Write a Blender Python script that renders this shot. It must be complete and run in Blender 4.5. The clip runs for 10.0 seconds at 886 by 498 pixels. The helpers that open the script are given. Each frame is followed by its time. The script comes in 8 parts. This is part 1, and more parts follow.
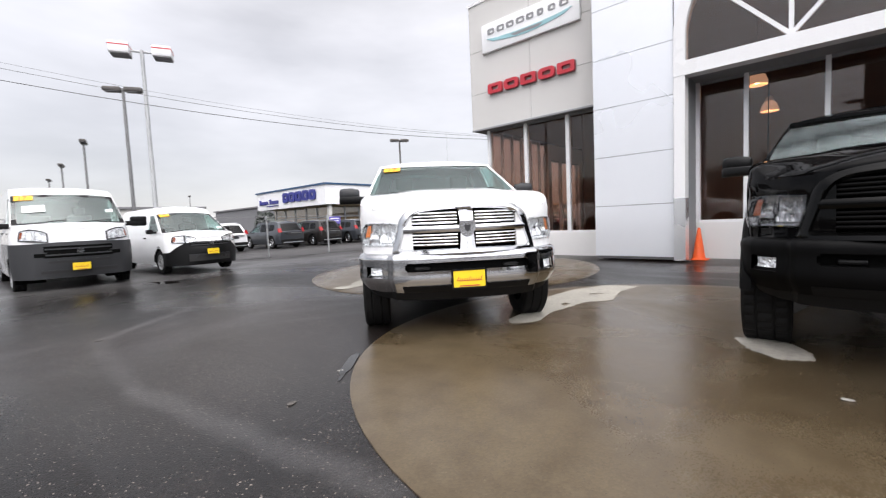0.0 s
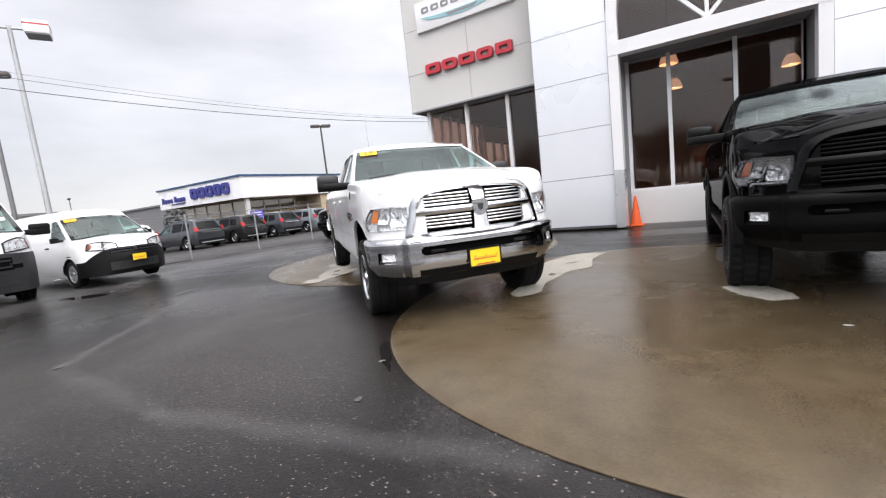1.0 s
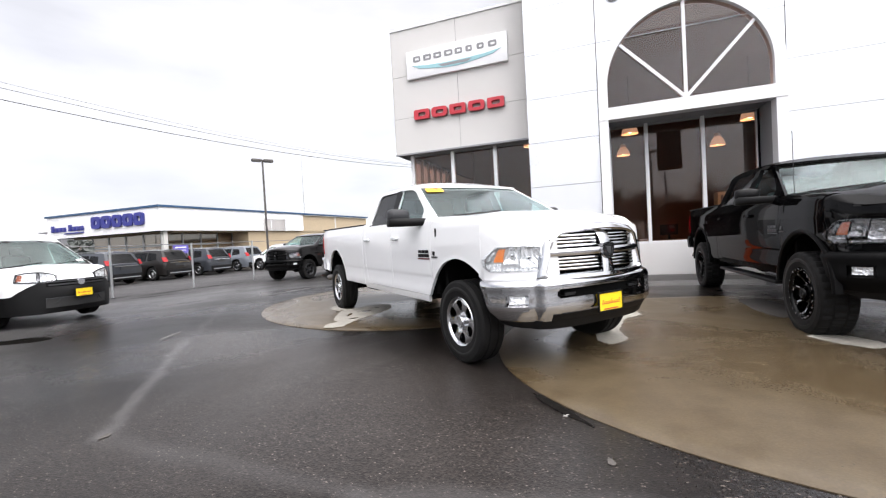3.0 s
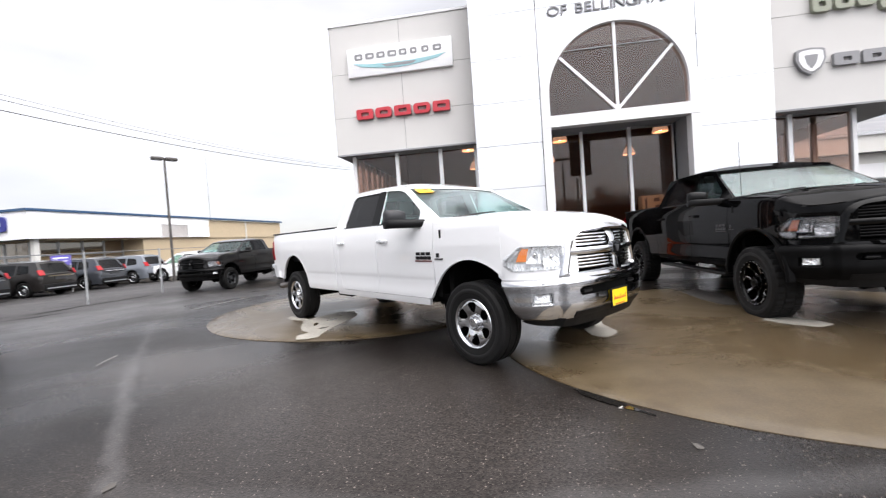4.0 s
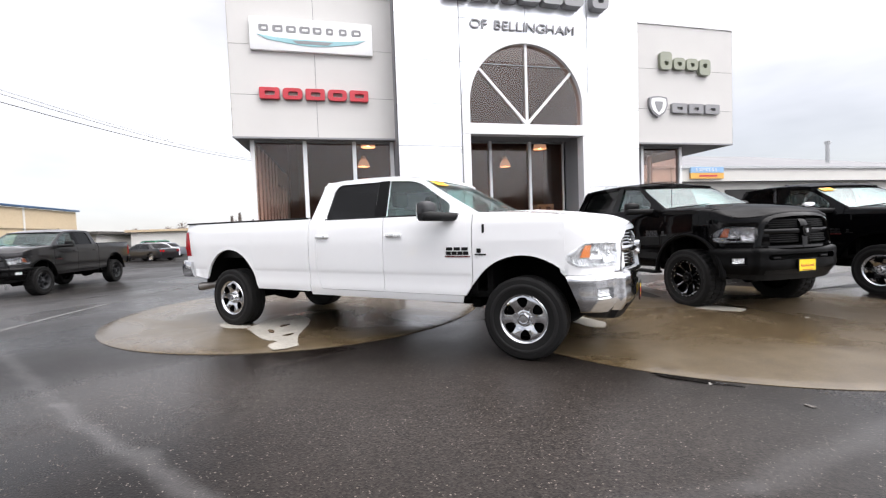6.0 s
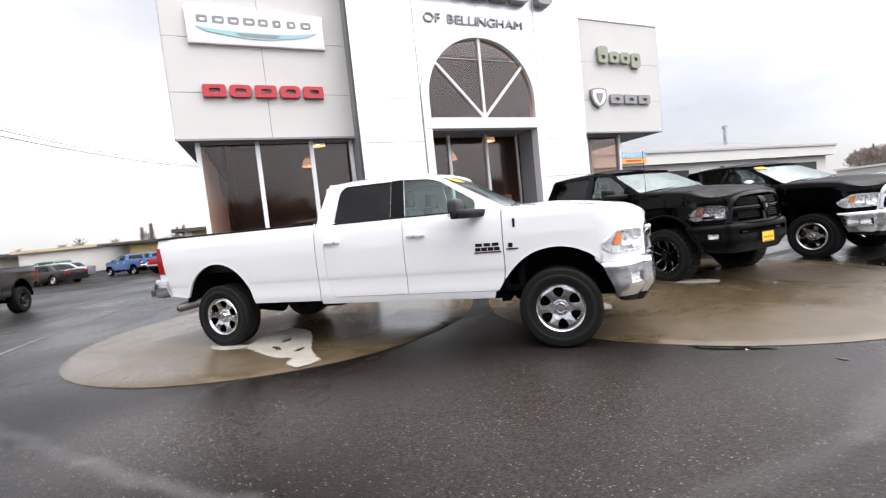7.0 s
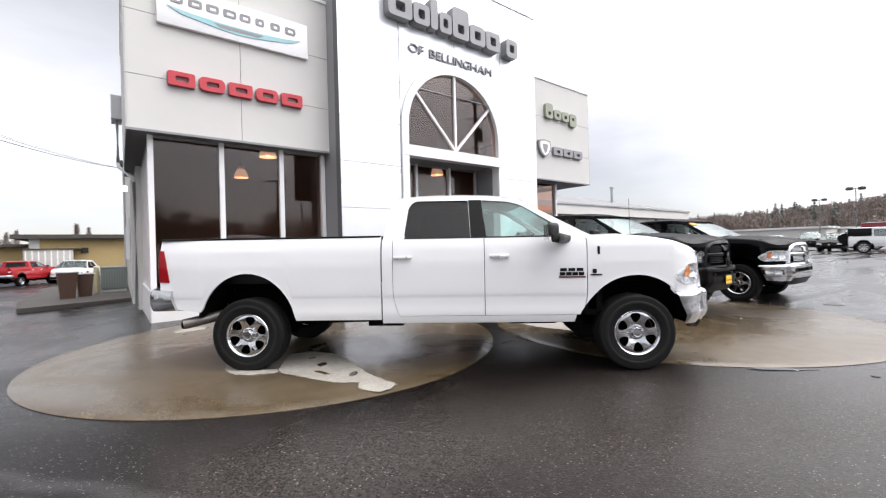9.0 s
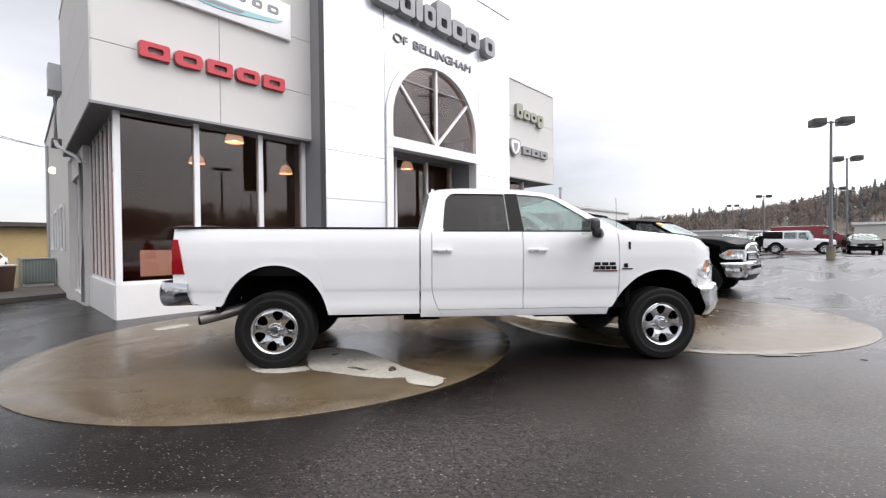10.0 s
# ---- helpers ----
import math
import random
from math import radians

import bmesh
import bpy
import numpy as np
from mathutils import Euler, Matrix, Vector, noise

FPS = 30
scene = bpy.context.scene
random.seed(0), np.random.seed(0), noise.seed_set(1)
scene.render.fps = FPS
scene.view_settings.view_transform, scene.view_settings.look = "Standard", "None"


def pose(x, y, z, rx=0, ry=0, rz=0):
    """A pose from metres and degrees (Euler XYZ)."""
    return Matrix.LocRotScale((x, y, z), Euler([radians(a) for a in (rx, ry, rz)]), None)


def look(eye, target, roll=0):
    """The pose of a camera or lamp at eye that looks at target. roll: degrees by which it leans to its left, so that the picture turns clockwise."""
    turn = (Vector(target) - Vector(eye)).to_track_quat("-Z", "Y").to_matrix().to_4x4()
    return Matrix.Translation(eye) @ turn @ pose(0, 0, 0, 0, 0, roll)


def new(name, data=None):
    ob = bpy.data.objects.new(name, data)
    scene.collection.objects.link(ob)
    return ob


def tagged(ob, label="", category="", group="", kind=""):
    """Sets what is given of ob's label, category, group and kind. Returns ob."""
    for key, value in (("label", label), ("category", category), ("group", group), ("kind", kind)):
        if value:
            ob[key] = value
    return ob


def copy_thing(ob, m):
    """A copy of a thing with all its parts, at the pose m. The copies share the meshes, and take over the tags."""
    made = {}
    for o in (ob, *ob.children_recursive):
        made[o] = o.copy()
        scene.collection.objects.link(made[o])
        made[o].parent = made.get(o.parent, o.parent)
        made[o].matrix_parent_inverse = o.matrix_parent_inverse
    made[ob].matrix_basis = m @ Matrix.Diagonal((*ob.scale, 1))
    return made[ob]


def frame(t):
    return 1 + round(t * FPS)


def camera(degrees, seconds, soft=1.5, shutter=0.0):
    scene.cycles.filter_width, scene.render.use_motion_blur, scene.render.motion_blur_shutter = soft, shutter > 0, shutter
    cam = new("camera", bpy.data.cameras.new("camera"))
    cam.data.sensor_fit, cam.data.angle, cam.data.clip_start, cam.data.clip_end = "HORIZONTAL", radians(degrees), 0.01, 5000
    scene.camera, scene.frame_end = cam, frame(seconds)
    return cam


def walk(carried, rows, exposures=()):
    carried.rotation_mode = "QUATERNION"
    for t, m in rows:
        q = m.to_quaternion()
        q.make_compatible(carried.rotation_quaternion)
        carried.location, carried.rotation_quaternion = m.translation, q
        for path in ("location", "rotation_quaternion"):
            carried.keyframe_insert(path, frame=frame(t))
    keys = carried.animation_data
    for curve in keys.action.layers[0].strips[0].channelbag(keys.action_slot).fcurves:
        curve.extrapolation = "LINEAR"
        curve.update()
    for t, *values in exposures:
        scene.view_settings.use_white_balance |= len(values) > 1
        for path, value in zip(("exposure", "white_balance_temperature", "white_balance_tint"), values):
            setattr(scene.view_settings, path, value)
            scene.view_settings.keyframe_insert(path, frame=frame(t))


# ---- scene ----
cam = camera(93.0, 10.0, 1.2, 0.3)
PATH = [
    (0, (-1.268, -0.066, 1.107), (-2.607, 1.414, 0.97), -2.5),
    (0.5, (-1.573, -0.356, 1.123), (-2.736, 1.257, 0.911), -4.8),
    (1, (-1.964, -0.55, 1.129), (-3.009, 1.139, 0.893), -6.2),
    (1.5, (-2.35, -0.74, 1.149), (-3.36, 0.984, 1.046), -5.3),
    (2, (-2.781, -0.953, 1.168), (-3.674, 0.835, 1.088), -4.3),
    (2.5, (-3.266, -1.06, 1.188), (-4.032, 0.785, 1.09), -4.3),
    (2.7, (-3.469, -1.084, 1.192), (-4.211, 0.772, 1.126), -3.6),
    (4, (-4.71, -1.255, 1.23), (-5.004, 0.722, 1.177), -4.0),
    (4.5, (-5.215, -1.279, 1.234), (-5.253, 0.718, 1.14), -3.9),
    (5, (-5.725, -1.182, 1.224), (-5.643, 0.814, 1.132), -4.6),
    (5.5, (-6.222, -1.098, 1.225), (-5.953, 0.883, 1.161), -3.6),
    (6.8, (-7.513, -0.689, 1.34), (-6.812, 1.179, 1.205), -4.0),
    (7, (-7.685, -0.608, 1.354), (-6.927, 1.239, 1.226), -5.9),
    (7.5, (-8.174, -0.377, 1.359), (-7.4, 1.465, 1.263), -8.3),
    (8, (-8.633, -0.147, 1.357), (-7.664, 1.603, 1.338), -5.1),
    (8.5, (-9.081, 0.152, 1.336), (-7.966, 1.812, 1.294), -3.4),
    (9, (-9.476, 0.493, 1.334), (-8.257, 2.079, 1.332), -1.5),
    (9.5, (-9.897, 0.827, 1.329), (-8.514, 2.27, 1.279), -1.4),
    (10, (-10.248, 1.234, 1.315), (-8.824, 2.638, 1.29), -0.6),
]
walk(cam, [(t, look(eye, target, roll)) for t, eye, target, roll in PATH],
     exposures=[(0, 0.0), (1, 0.05), (2, 0.2), (4, 0.3), (7.5, 0.35), (9, 0.22), (10, 0.15)])

# ---- world, sun ----
world = bpy.data.worlds.new("overcast_sky")
scene.world = world
world.use_nodes = True
wt = world.node_tree
wt.nodes.clear()
w_out = wt.nodes.new("ShaderNodeOutputWorld")
w_bg = wt.nodes.new("ShaderNodeBackground")
w_co = wt.nodes.new("ShaderNodeTexCoord")
w_sep = wt.nodes.new("ShaderNodeSeparateXYZ")
wt.links.new(w_co.outputs["Generated"], w_sep.inputs[0])
w_ramp = wt.nodes.new("ShaderNodeValToRGB")          # overcast dome: about twice as bright overhead than at the horizon
wt.links.new(w_sep.outputs["Z"], w_ramp.inputs[0])
w_ramp.color_ramp.elements[0].position, w_ramp.color_ramp.elements[0].color = 0.0, (0.375, 0.367, 0.380, 1)
w_ramp.color_ramp.elements[1].position, w_ramp.color_ramp.elements[1].color = 0.8, (0.70, 0.68, 0.685, 1)
e = w_ramp.color_ramp.elements.new(0.12)
e.color = (0.405, 0.396, 0.411, 1)
e = w_ramp.color_ramp.elements.new(0.35)
e.color = (0.50, 0.490, 0.510, 1)
w_map = wt.nodes.new("ShaderNodeMapping")
w_map.inputs["Scale"].default_value = (1.0, 1.0, 3.2)
wt.links.new(w_co.outputs["Generated"], w_map.inputs[0])
w_noise = wt.nodes.new("ShaderNodeTexNoise")
w_noise.inputs["Scale"].default_value, w_noise.inputs["Detail"].default_value, w_noise.inputs["Roughness"].default_value = 1.7, 5.0, 0.5
wt.links.new(w_map.outputs[0], w_noise.inputs["Vector"])
w_cloud = wt.nodes.new("ShaderNodeMapRange")
w_cloud.inputs[1].default_value, w_cloud.inputs[2].default_value = 0.3, 0.7
w_cloud.inputs[3].default_value, w_cloud.inputs[4].default_value = 0.73, 1.20
wt.links.new(w_noise.outputs[0], w_cloud.inputs[0])
w_mul = wt.nodes.new("ShaderNodeVectorMath")
w_mul.operation = "SCALE"
wt.links.new(w_ramp.outputs[0], w_mul.inputs[0])
w_dot = wt.nodes.new("ShaderNodeVectorMath")          # the veiled sun: thinner, brighter cloud high in the south-east
w_dot.operation = "DOT_PRODUCT"
w_dot.inputs[1].default_value = (0.50, -0.35, 0.79)
wt.links.new(w_co.outputs["Generated"], w_dot.inputs[0])
w_to = wt.nodes.new("ShaderNodeMapRange")
w_to.inputs[1].default_value, w_to.inputs[2].default_value = -0.5, 1.0
wt.links.new(w_dot.outputs["Value"], w_to.inputs[0])
w_side = wt.nodes.new("ShaderNodeValToRGB")
w_side.color_ramp.elements[0].position, w_side.color_ramp.elements[0].color = 0.0, (0.70, 0.70, 0.70, 1)
w_side.color_ramp.elements[1].position, w_side.color_ramp.elements[1].color = 1.0, (2.9, 2.9, 2.9, 1)
for at_, val in ((0.22, 0.69), (0.30, 0.56), (0.40, 0.41), (0.48, 0.48), (0.58, 0.68), (0.71, 0.98), (0.80, 1.5), (0.87, 2.1), (0.93, 2.6)):
    e = w_side.color_ramp.elements.new(at_)
    e.color = (val, val, val, 1)
wt.links.new(w_to.outputs[0], w_side.inputs[0])
w_both = wt.nodes.new("ShaderNodeMath")
w_both.operation = "MULTIPLY"
wt.links.new(w_cloud.outputs[0], w_both.inputs[0])
wt.links.new(w_side.outputs["Color"], w_both.inputs[1])
wt.links.new(w_both.outputs[0], w_mul.inputs["Scale"])
w_sky = wt.nodes.new("ShaderNodeTexSky")
w_sky.sky_type, w_sky.sun_disc, w_sky.sun_elevation, w_sky.sun_rotation = "NISHITA", False, radians(48), radians(200)
w_thin = wt.nodes.new("ShaderNodeVectorMath")
w_thin.operation = "SCALE"
w_thin.inputs["Scale"].default_value = 0.012
wt.links.new(w_sky.outputs[0], w_thin.inputs[0])
w_add = wt.nodes.new("ShaderNodeVectorMath")
w_add.operation = "ADD"
wt.links.new(w_mul.outputs[0], w_add.inputs[0])
wt.links.new(w_thin.outputs[0], w_add.inputs[1])
wt.links.new(w_add.outputs[0], w_bg.inputs[0])
w_bg.inputs[1].default_value = 2.5
wt.links.new(w_bg.outputs[0], w_out.inputs[0])

sun = new("sun", bpy.data.lights.new("sun", "SUN"))
sun.data.energy, sun.data.angle, sun.data.color = 0.45, radians(50), (1.0, 0.98, 0.95)
sun.matrix_world = look((30, -10, 34), (0, 0, 0))

# ---- materials ----


def principled(name, color, rough=0.5, metal=0.0, **extra):
    m = bpy.data.materials.new(name)
    m.use_nodes = True
    b = m.node_tree.nodes["Principled BSDF"]
    b.inputs["Base Color"].default_value = (*color, 1)
    b.inputs["Roughness"].default_value = rough
    b.inputs["Metallic"].default_value = metal
    for k, v in extra.items():
        b.inputs[k.replace("_", " ")].default_value = v
    return m, b


def surface(name, color, rough=0.5, metal=0.0, grain=40.0, vary=0.12, large=0.6, bump=0.15, rough_vary=0.12, **extra):
    """A surface whose colour and gloss vary at two scales, with fine relief."""
    m, b = principled(name, color, rough, metal, **extra)
    t = m.node_tree
    co = t.nodes.new("ShaderNodeTexCoord")
    fine, coarse = t.nodes.new("ShaderNodeTexNoise"), t.nodes.new("ShaderNodeTexNoise")
    fine.inputs["Scale"].default_value, fine.inputs["Detail"].default_value = grain, 4.0
    coarse.inputs["Scale"].default_value, coarse.inputs["Detail"].default_value = large, 3.0
    for n in (fine, coarse):
        t.links.new(co.outputs["Object"], n.inputs["Vector"])
    mix = t.nodes.new("ShaderNodeMath")
    mix.operation = "ADD"
    t.links.new(fine.outputs[0], mix.inputs[0])
    t.links.new(coarse.outputs[0], mix.inputs[1])
    rng = t.nodes.new("ShaderNodeMapRange")
    rng.inputs[1].default_value, rng.inputs[2].default_value = 0.6, 1.4
    rng.inputs[3].default_value, rng.inputs[4].default_value = 1 - vary, 1 + vary
    t.links.new(mix.outputs[0], rng.inputs[0])
    sc = t.nodes.new("ShaderNodeVectorMath")
    sc.operation = "SCALE"
    sc.inputs[0].default_value = color
    t.links.new(rng.outputs[0], sc.inputs["Scale"])
    t.links.new(sc.outputs[0], b.inputs["Base Color"])
    rr = t.nodes.new("ShaderNodeMapRange")
    rr.inputs[1].default_value, rr.inputs[2].default_value = 0.3, 0.7
    rr.inputs[3].default_value, rr.inputs[4].default_value = max(0.02, rough - rough_vary), min(1, rough + rough_vary)
    t.links.new(coarse.outputs[0], rr.inputs[0])
    t.links.new(rr.outputs[0], b.inputs["Roughness"])
    if bump:
        bp = t.nodes.new("ShaderNodeBump")
        bp.inputs["Strength"].default_value, bp.inputs["Distance"].default_value = bump, 0.004
        t.links.new(fine.outputs[0], bp.inputs["Height"])
        t.links.new(bp.outputs[0], b.inputs["Normal"])
    return m


def paint(name, color, metal=0.0, rough=0.35, coat=1.0):
    m = surface(name, color, rough, metal, grain=260, vary=0.03, large=1.2, bump=0.0, rough_vary=0.05)
    b = m.node_tree.nodes["Principled BSDF"]
    b.inputs["Coat Weight"].default_value, b.inputs["Coat Roughness"].default_value = coat, 0.03
    b.inputs["Specular IOR Level"].default_value = 0.0 if metal == 0.0 else 0.2
    return m


def pane(name, tint, f0=0.04, rough=0.0, peak=0.8):
    """Thin clear or tinted glass: tinted see-through with a mirror gloss that rises from f0 towards grazing angles."""
    m = bpy.data.materials.new(name)
    m.use_nodes = True
    t = m.node_tree
    t.nodes.clear()
    out, mix = t.nodes.new("ShaderNodeOutputMaterial"), t.nodes.new("ShaderNodeMixShader")
    tr, gl, lw = t.nodes.new("ShaderNodeBsdfTransparent"), t.nodes.new("ShaderNodeBsdfGlossy"), t.nodes.new("ShaderNodeLayerWeight")
    lw.inputs[0].default_value = 0.5
    tr.inputs[0].default_value, gl.inputs["Roughness"].default_value = (*tint, 1), rough
    pw, ma = t.nodes.new("ShaderNodeMath"), t.nodes.new("ShaderNodeMath")
    pw.operation, ma.operation = "POWER", "MULTIPLY_ADD"
    pw.inputs[1].default_value = 5.0
    ma.inputs[1].default_value, ma.inputs[2].default_value = peak * (1 - f0), f0
    t.links.new(lw.outputs["Facing"], pw.inputs[0])
    t.links.new(pw.outputs[0], ma.inputs[0])
    t.links.new(ma.outputs[0], mix.inputs[0])
    t.links.new(tr.outputs[0], mix.inputs[1])
    t.links.new(gl.outputs[0], mix.inputs[2])
    t.links.new(mix.outputs[0], out.inputs[0])
    return m


def glow(name, color, strength):
    m = bpy.data.materials.new(name)
    m.use_nodes = True
    b = m.node_tree.nodes["Principled BSDF"]
    b.inputs["Base Color"].default_value = (*color, 1)
    b.inputs["Emission Color"].default_value, b.inputs["Emission Strength"].default_value = (*color, 1), strength
    return m


def node(t, kind, op=None, **vals):
    n = t.nodes.new(kind)
    if op:
        n.operation = op
    for k, v in vals.items():
        n.inputs[int(k[1:])].default_value = v
    return n


# seam in the asphalt, its wet sheen painted as a pale colour
SEAMSHEEN = (0.12, 0.115, 0.115)
DAMPSHADE = (0.030, 0.022, 0.013)
# darker asphalt tone for one band around x -10
DARKBAND = (0.0026, 0.0020, 0.0017)
# dry brown asphalt, with sky sheen painted in as paler colour
DUSTSHEEN = (0.034, 0.029, 0.026)
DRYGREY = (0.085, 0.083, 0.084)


def streak(t, P, mid, line, under):
    """Mixes a soft-edged wandering stretch along a line over the colour under it."""
    L = t.links.new
    (x0, y0), (x1, y1), width, strength, tint = line
    d = node(t, "ShaderNodeVectorMath", "SUBTRACT")
    L(P, d.inputs[0])
    d.inputs[1].default_value = (x0, y0, 0)
    ln = math.hypot(x1 - x0, y1 - y0)
    ux, uy = (x1 - x0) / ln, (y1 - y0) / ln
    wob = node(t, "ShaderNodeVectorMath", "MULTIPLY_ADD")
    L(mid.outputs["Color"], wob.inputs[0])
    wob.inputs[1].default_value = (0.20, 0.20, 0)
    L(d.outputs[0], wob.inputs[2])
    sh = node(t, "ShaderNodeVectorMath", "SUBTRACT")
    L(wob.outputs[0], sh.inputs[0])
    sh.inputs[1].default_value = (0.10, 0.10, 0)
    a = node(t, "ShaderNodeVectorMath", "DOT_PRODUCT")
    L(sh.outputs[0], a.inputs[0])
    a.inputs[1].default_value = (ux, uy, 0)
    c = node(t, "ShaderNodeVectorMath", "DOT_PRODUCT")
    L(sh.outputs[0], c.inputs[0])
    c.inputs[1].default_value = (-uy, ux, 0)
    cl = node(t, "ShaderNodeMath", "MINIMUM", _1=ln)
    L(a.outputs["Value"], cl.inputs[0])
    cl2 = node(t, "ShaderNodeMath", "MAXIMUM", _1=0.0)
    L(cl.outputs[0], cl2.inputs[0])
    over = node(t, "ShaderNodeMath", "SUBTRACT")
    L(a.outputs["Value"], over.inputs[0])
    L(cl2.outputs[0], over.inputs[1])
    vec = t.nodes.new("ShaderNodeCombineXYZ")
    L(over.outputs[0], vec.inputs[0])
    L(c.outputs["Value"], vec.inputs[1])
    dist = node(t, "ShaderNodeVectorMath", "LENGTH")
    L(vec.outputs[0], dist.inputs[0])
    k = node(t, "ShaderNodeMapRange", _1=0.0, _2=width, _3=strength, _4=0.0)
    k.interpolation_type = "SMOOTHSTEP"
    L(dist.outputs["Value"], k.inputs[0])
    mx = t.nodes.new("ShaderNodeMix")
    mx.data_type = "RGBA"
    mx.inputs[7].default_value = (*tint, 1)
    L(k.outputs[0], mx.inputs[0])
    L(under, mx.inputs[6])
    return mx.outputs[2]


def wet_ground(name, dark, light, speck, pos_scale, rough_lo, rough_hi, speck_amount, streaks=(), film=None, stones=0.55, relief=0.14):
    """Damp ground: aggregate specks, mottled damp film (gloss), pores; optional seams with painted pale sheen, and
    tinted bands, along given lines.
    """
    m = bpy.data.materials.new(name)
    m.use_nodes = True
    t = m.node_tree
    b = t.nodes["Principled BSDF"]
    L = t.links.new
    geo = t.nodes.new("ShaderNodeNewGeometry")
    P = geo.outputs["Position"]
    big = node(t, "ShaderNodeTexNoise")
    big.inputs["Scale"].default_value, big.inputs["Detail"].default_value, big.inputs["Roughness"].default_value = 0.33 * pos_scale, 6, 0.55
    big.inputs["Distortion"].default_value = 0.6
    mid = node(t, "ShaderNodeTexNoise")
    mid.inputs["Scale"].default_value, mid.inputs["Detail"].default_value = 3.1 * pos_scale, 6
    fine = node(t, "ShaderNodeTexNoise")
    fine.inputs["Scale"].default_value, fine.inputs["Detail"].default_value = 85, 3
    cell = t.nodes.new("ShaderNodeTexVoronoi")
    cell.inputs["Scale"].default_value = 85
    for n in (big, mid, fine, cell):
        L(P, n.inputs["Vector"])
    mott = node(t, "ShaderNodeMath", "ADD")
    L(big.outputs[0], mott.inputs[0])
    L(mid.outputs[0], mott.inputs[1])
    mr = node(t, "ShaderNodeMapRange", _1=0.80, _2=1.2)
    L(mott.outputs[0], mr.inputs[0])
    col = t.nodes.new("ShaderNodeMix")
    col.data_type = "RGBA"
    col.inputs[6].default_value, col.inputs[7].default_value = (*dark, 1), (*light, 1)
    L(mr.outputs[0], col.inputs[0])
    # aggregate specks: a random few of the cells
    bw = t.nodes.new("ShaderNodeSeparateColor")
    L(cell.outputs["Color"], bw.inputs[0])
    pick = node(t, "ShaderNodeMath", "GREATER_THAN", _1=1 - speck_amount)
    L(bw.outputs[0], pick.inputs[0])
    size = node(t, "ShaderNodeMapRange", _3=0.12, _4=0.46)
    L(bw.outputs[1], size.inputs[0])
    near = node(t, "ShaderNodeMath", "LESS_THAN")
    L(cell.outputs["Distance"], near.inputs[0])
    L(size.outputs[0], near.inputs[1])
    sp = node(t, "ShaderNodeMath", "MULTIPLY")
    L(pick.outputs[0], sp.inputs[0])
    L(near.outputs[0], sp.inputs[1])
    col2 = t.nodes.new("ShaderNodeMix")
    col2.data_type = "RGBA"
    tone = node(t, "ShaderNodeMapRange", _3=0.35, _4=1.25)          # every stone has its own tone
    L(bw.outputs[2], tone.inputs[0])
    stone = node(t, "ShaderNodeVectorMath", "SCALE")
    stone.inputs[0].default_value = speck
    L(tone.outputs[0], stone.inputs["Scale"])
    L(stone.outputs[0], col2.inputs[7])
    L(sp.outputs[0], col2.inputs[0])
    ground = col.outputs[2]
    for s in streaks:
        if s[4] is not SEAMSHEEN:                 # dry and darker stretches, painted sheen and shade, between the stones
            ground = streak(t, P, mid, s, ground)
    grit = node(t, "ShaderNodeMapRange", _3=1 - stones, _4=1 + stones)
    L(bw.outputs[1], grit.inputs[0])
    gcol = node(t, "ShaderNodeVectorMath", "SCALE")
    L(ground, gcol.inputs[0])
    L(grit.outputs[0], gcol.inputs["Scale"])
    L(gcol.outputs[0], col2.inputs[6])
    last = col2.outputs[2]
    for s in streaks:
        if s[4] is SEAMSHEEN:
            last = streak(t, P, mid, s, last)
    L(last, b.inputs["Base Color"])
    # damp film: smooth where the mottling is dark
    rmix = node(t, "ShaderNodeMapRange", _1=0.40, _2=0.62, _3=rough_lo, _4=rough_hi)
    L(big.outputs[0], rmix.inputs[0])
    rf = node(t, "ShaderNodeMath", "MULTIPLY_ADD", _1=0.16)
    L(fine.outputs[0], rf.inputs[0])
    L(rmix.outputs[0], rf.inputs[2])
    rough_out, spec = rf.outputs[0], None
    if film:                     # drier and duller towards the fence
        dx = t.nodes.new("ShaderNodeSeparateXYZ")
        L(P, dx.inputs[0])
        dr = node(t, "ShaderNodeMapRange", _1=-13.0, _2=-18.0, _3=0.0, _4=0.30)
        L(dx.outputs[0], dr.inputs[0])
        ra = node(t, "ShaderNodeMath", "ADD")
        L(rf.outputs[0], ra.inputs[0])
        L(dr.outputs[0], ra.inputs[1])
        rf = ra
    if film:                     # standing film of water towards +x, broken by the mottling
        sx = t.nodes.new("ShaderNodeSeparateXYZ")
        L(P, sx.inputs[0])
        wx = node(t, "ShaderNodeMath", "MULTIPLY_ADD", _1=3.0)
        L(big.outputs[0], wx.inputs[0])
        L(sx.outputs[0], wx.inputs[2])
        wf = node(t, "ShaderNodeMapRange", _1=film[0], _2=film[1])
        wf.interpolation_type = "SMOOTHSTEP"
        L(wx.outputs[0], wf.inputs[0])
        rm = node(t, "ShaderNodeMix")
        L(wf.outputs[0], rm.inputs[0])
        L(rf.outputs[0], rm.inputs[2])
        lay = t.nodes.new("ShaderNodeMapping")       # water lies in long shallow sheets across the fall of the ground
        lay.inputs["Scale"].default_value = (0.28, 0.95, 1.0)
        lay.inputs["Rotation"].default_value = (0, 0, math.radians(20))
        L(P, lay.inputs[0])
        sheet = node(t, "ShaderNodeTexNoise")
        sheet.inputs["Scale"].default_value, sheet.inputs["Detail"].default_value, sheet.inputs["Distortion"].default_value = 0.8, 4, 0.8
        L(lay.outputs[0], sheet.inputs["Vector"])
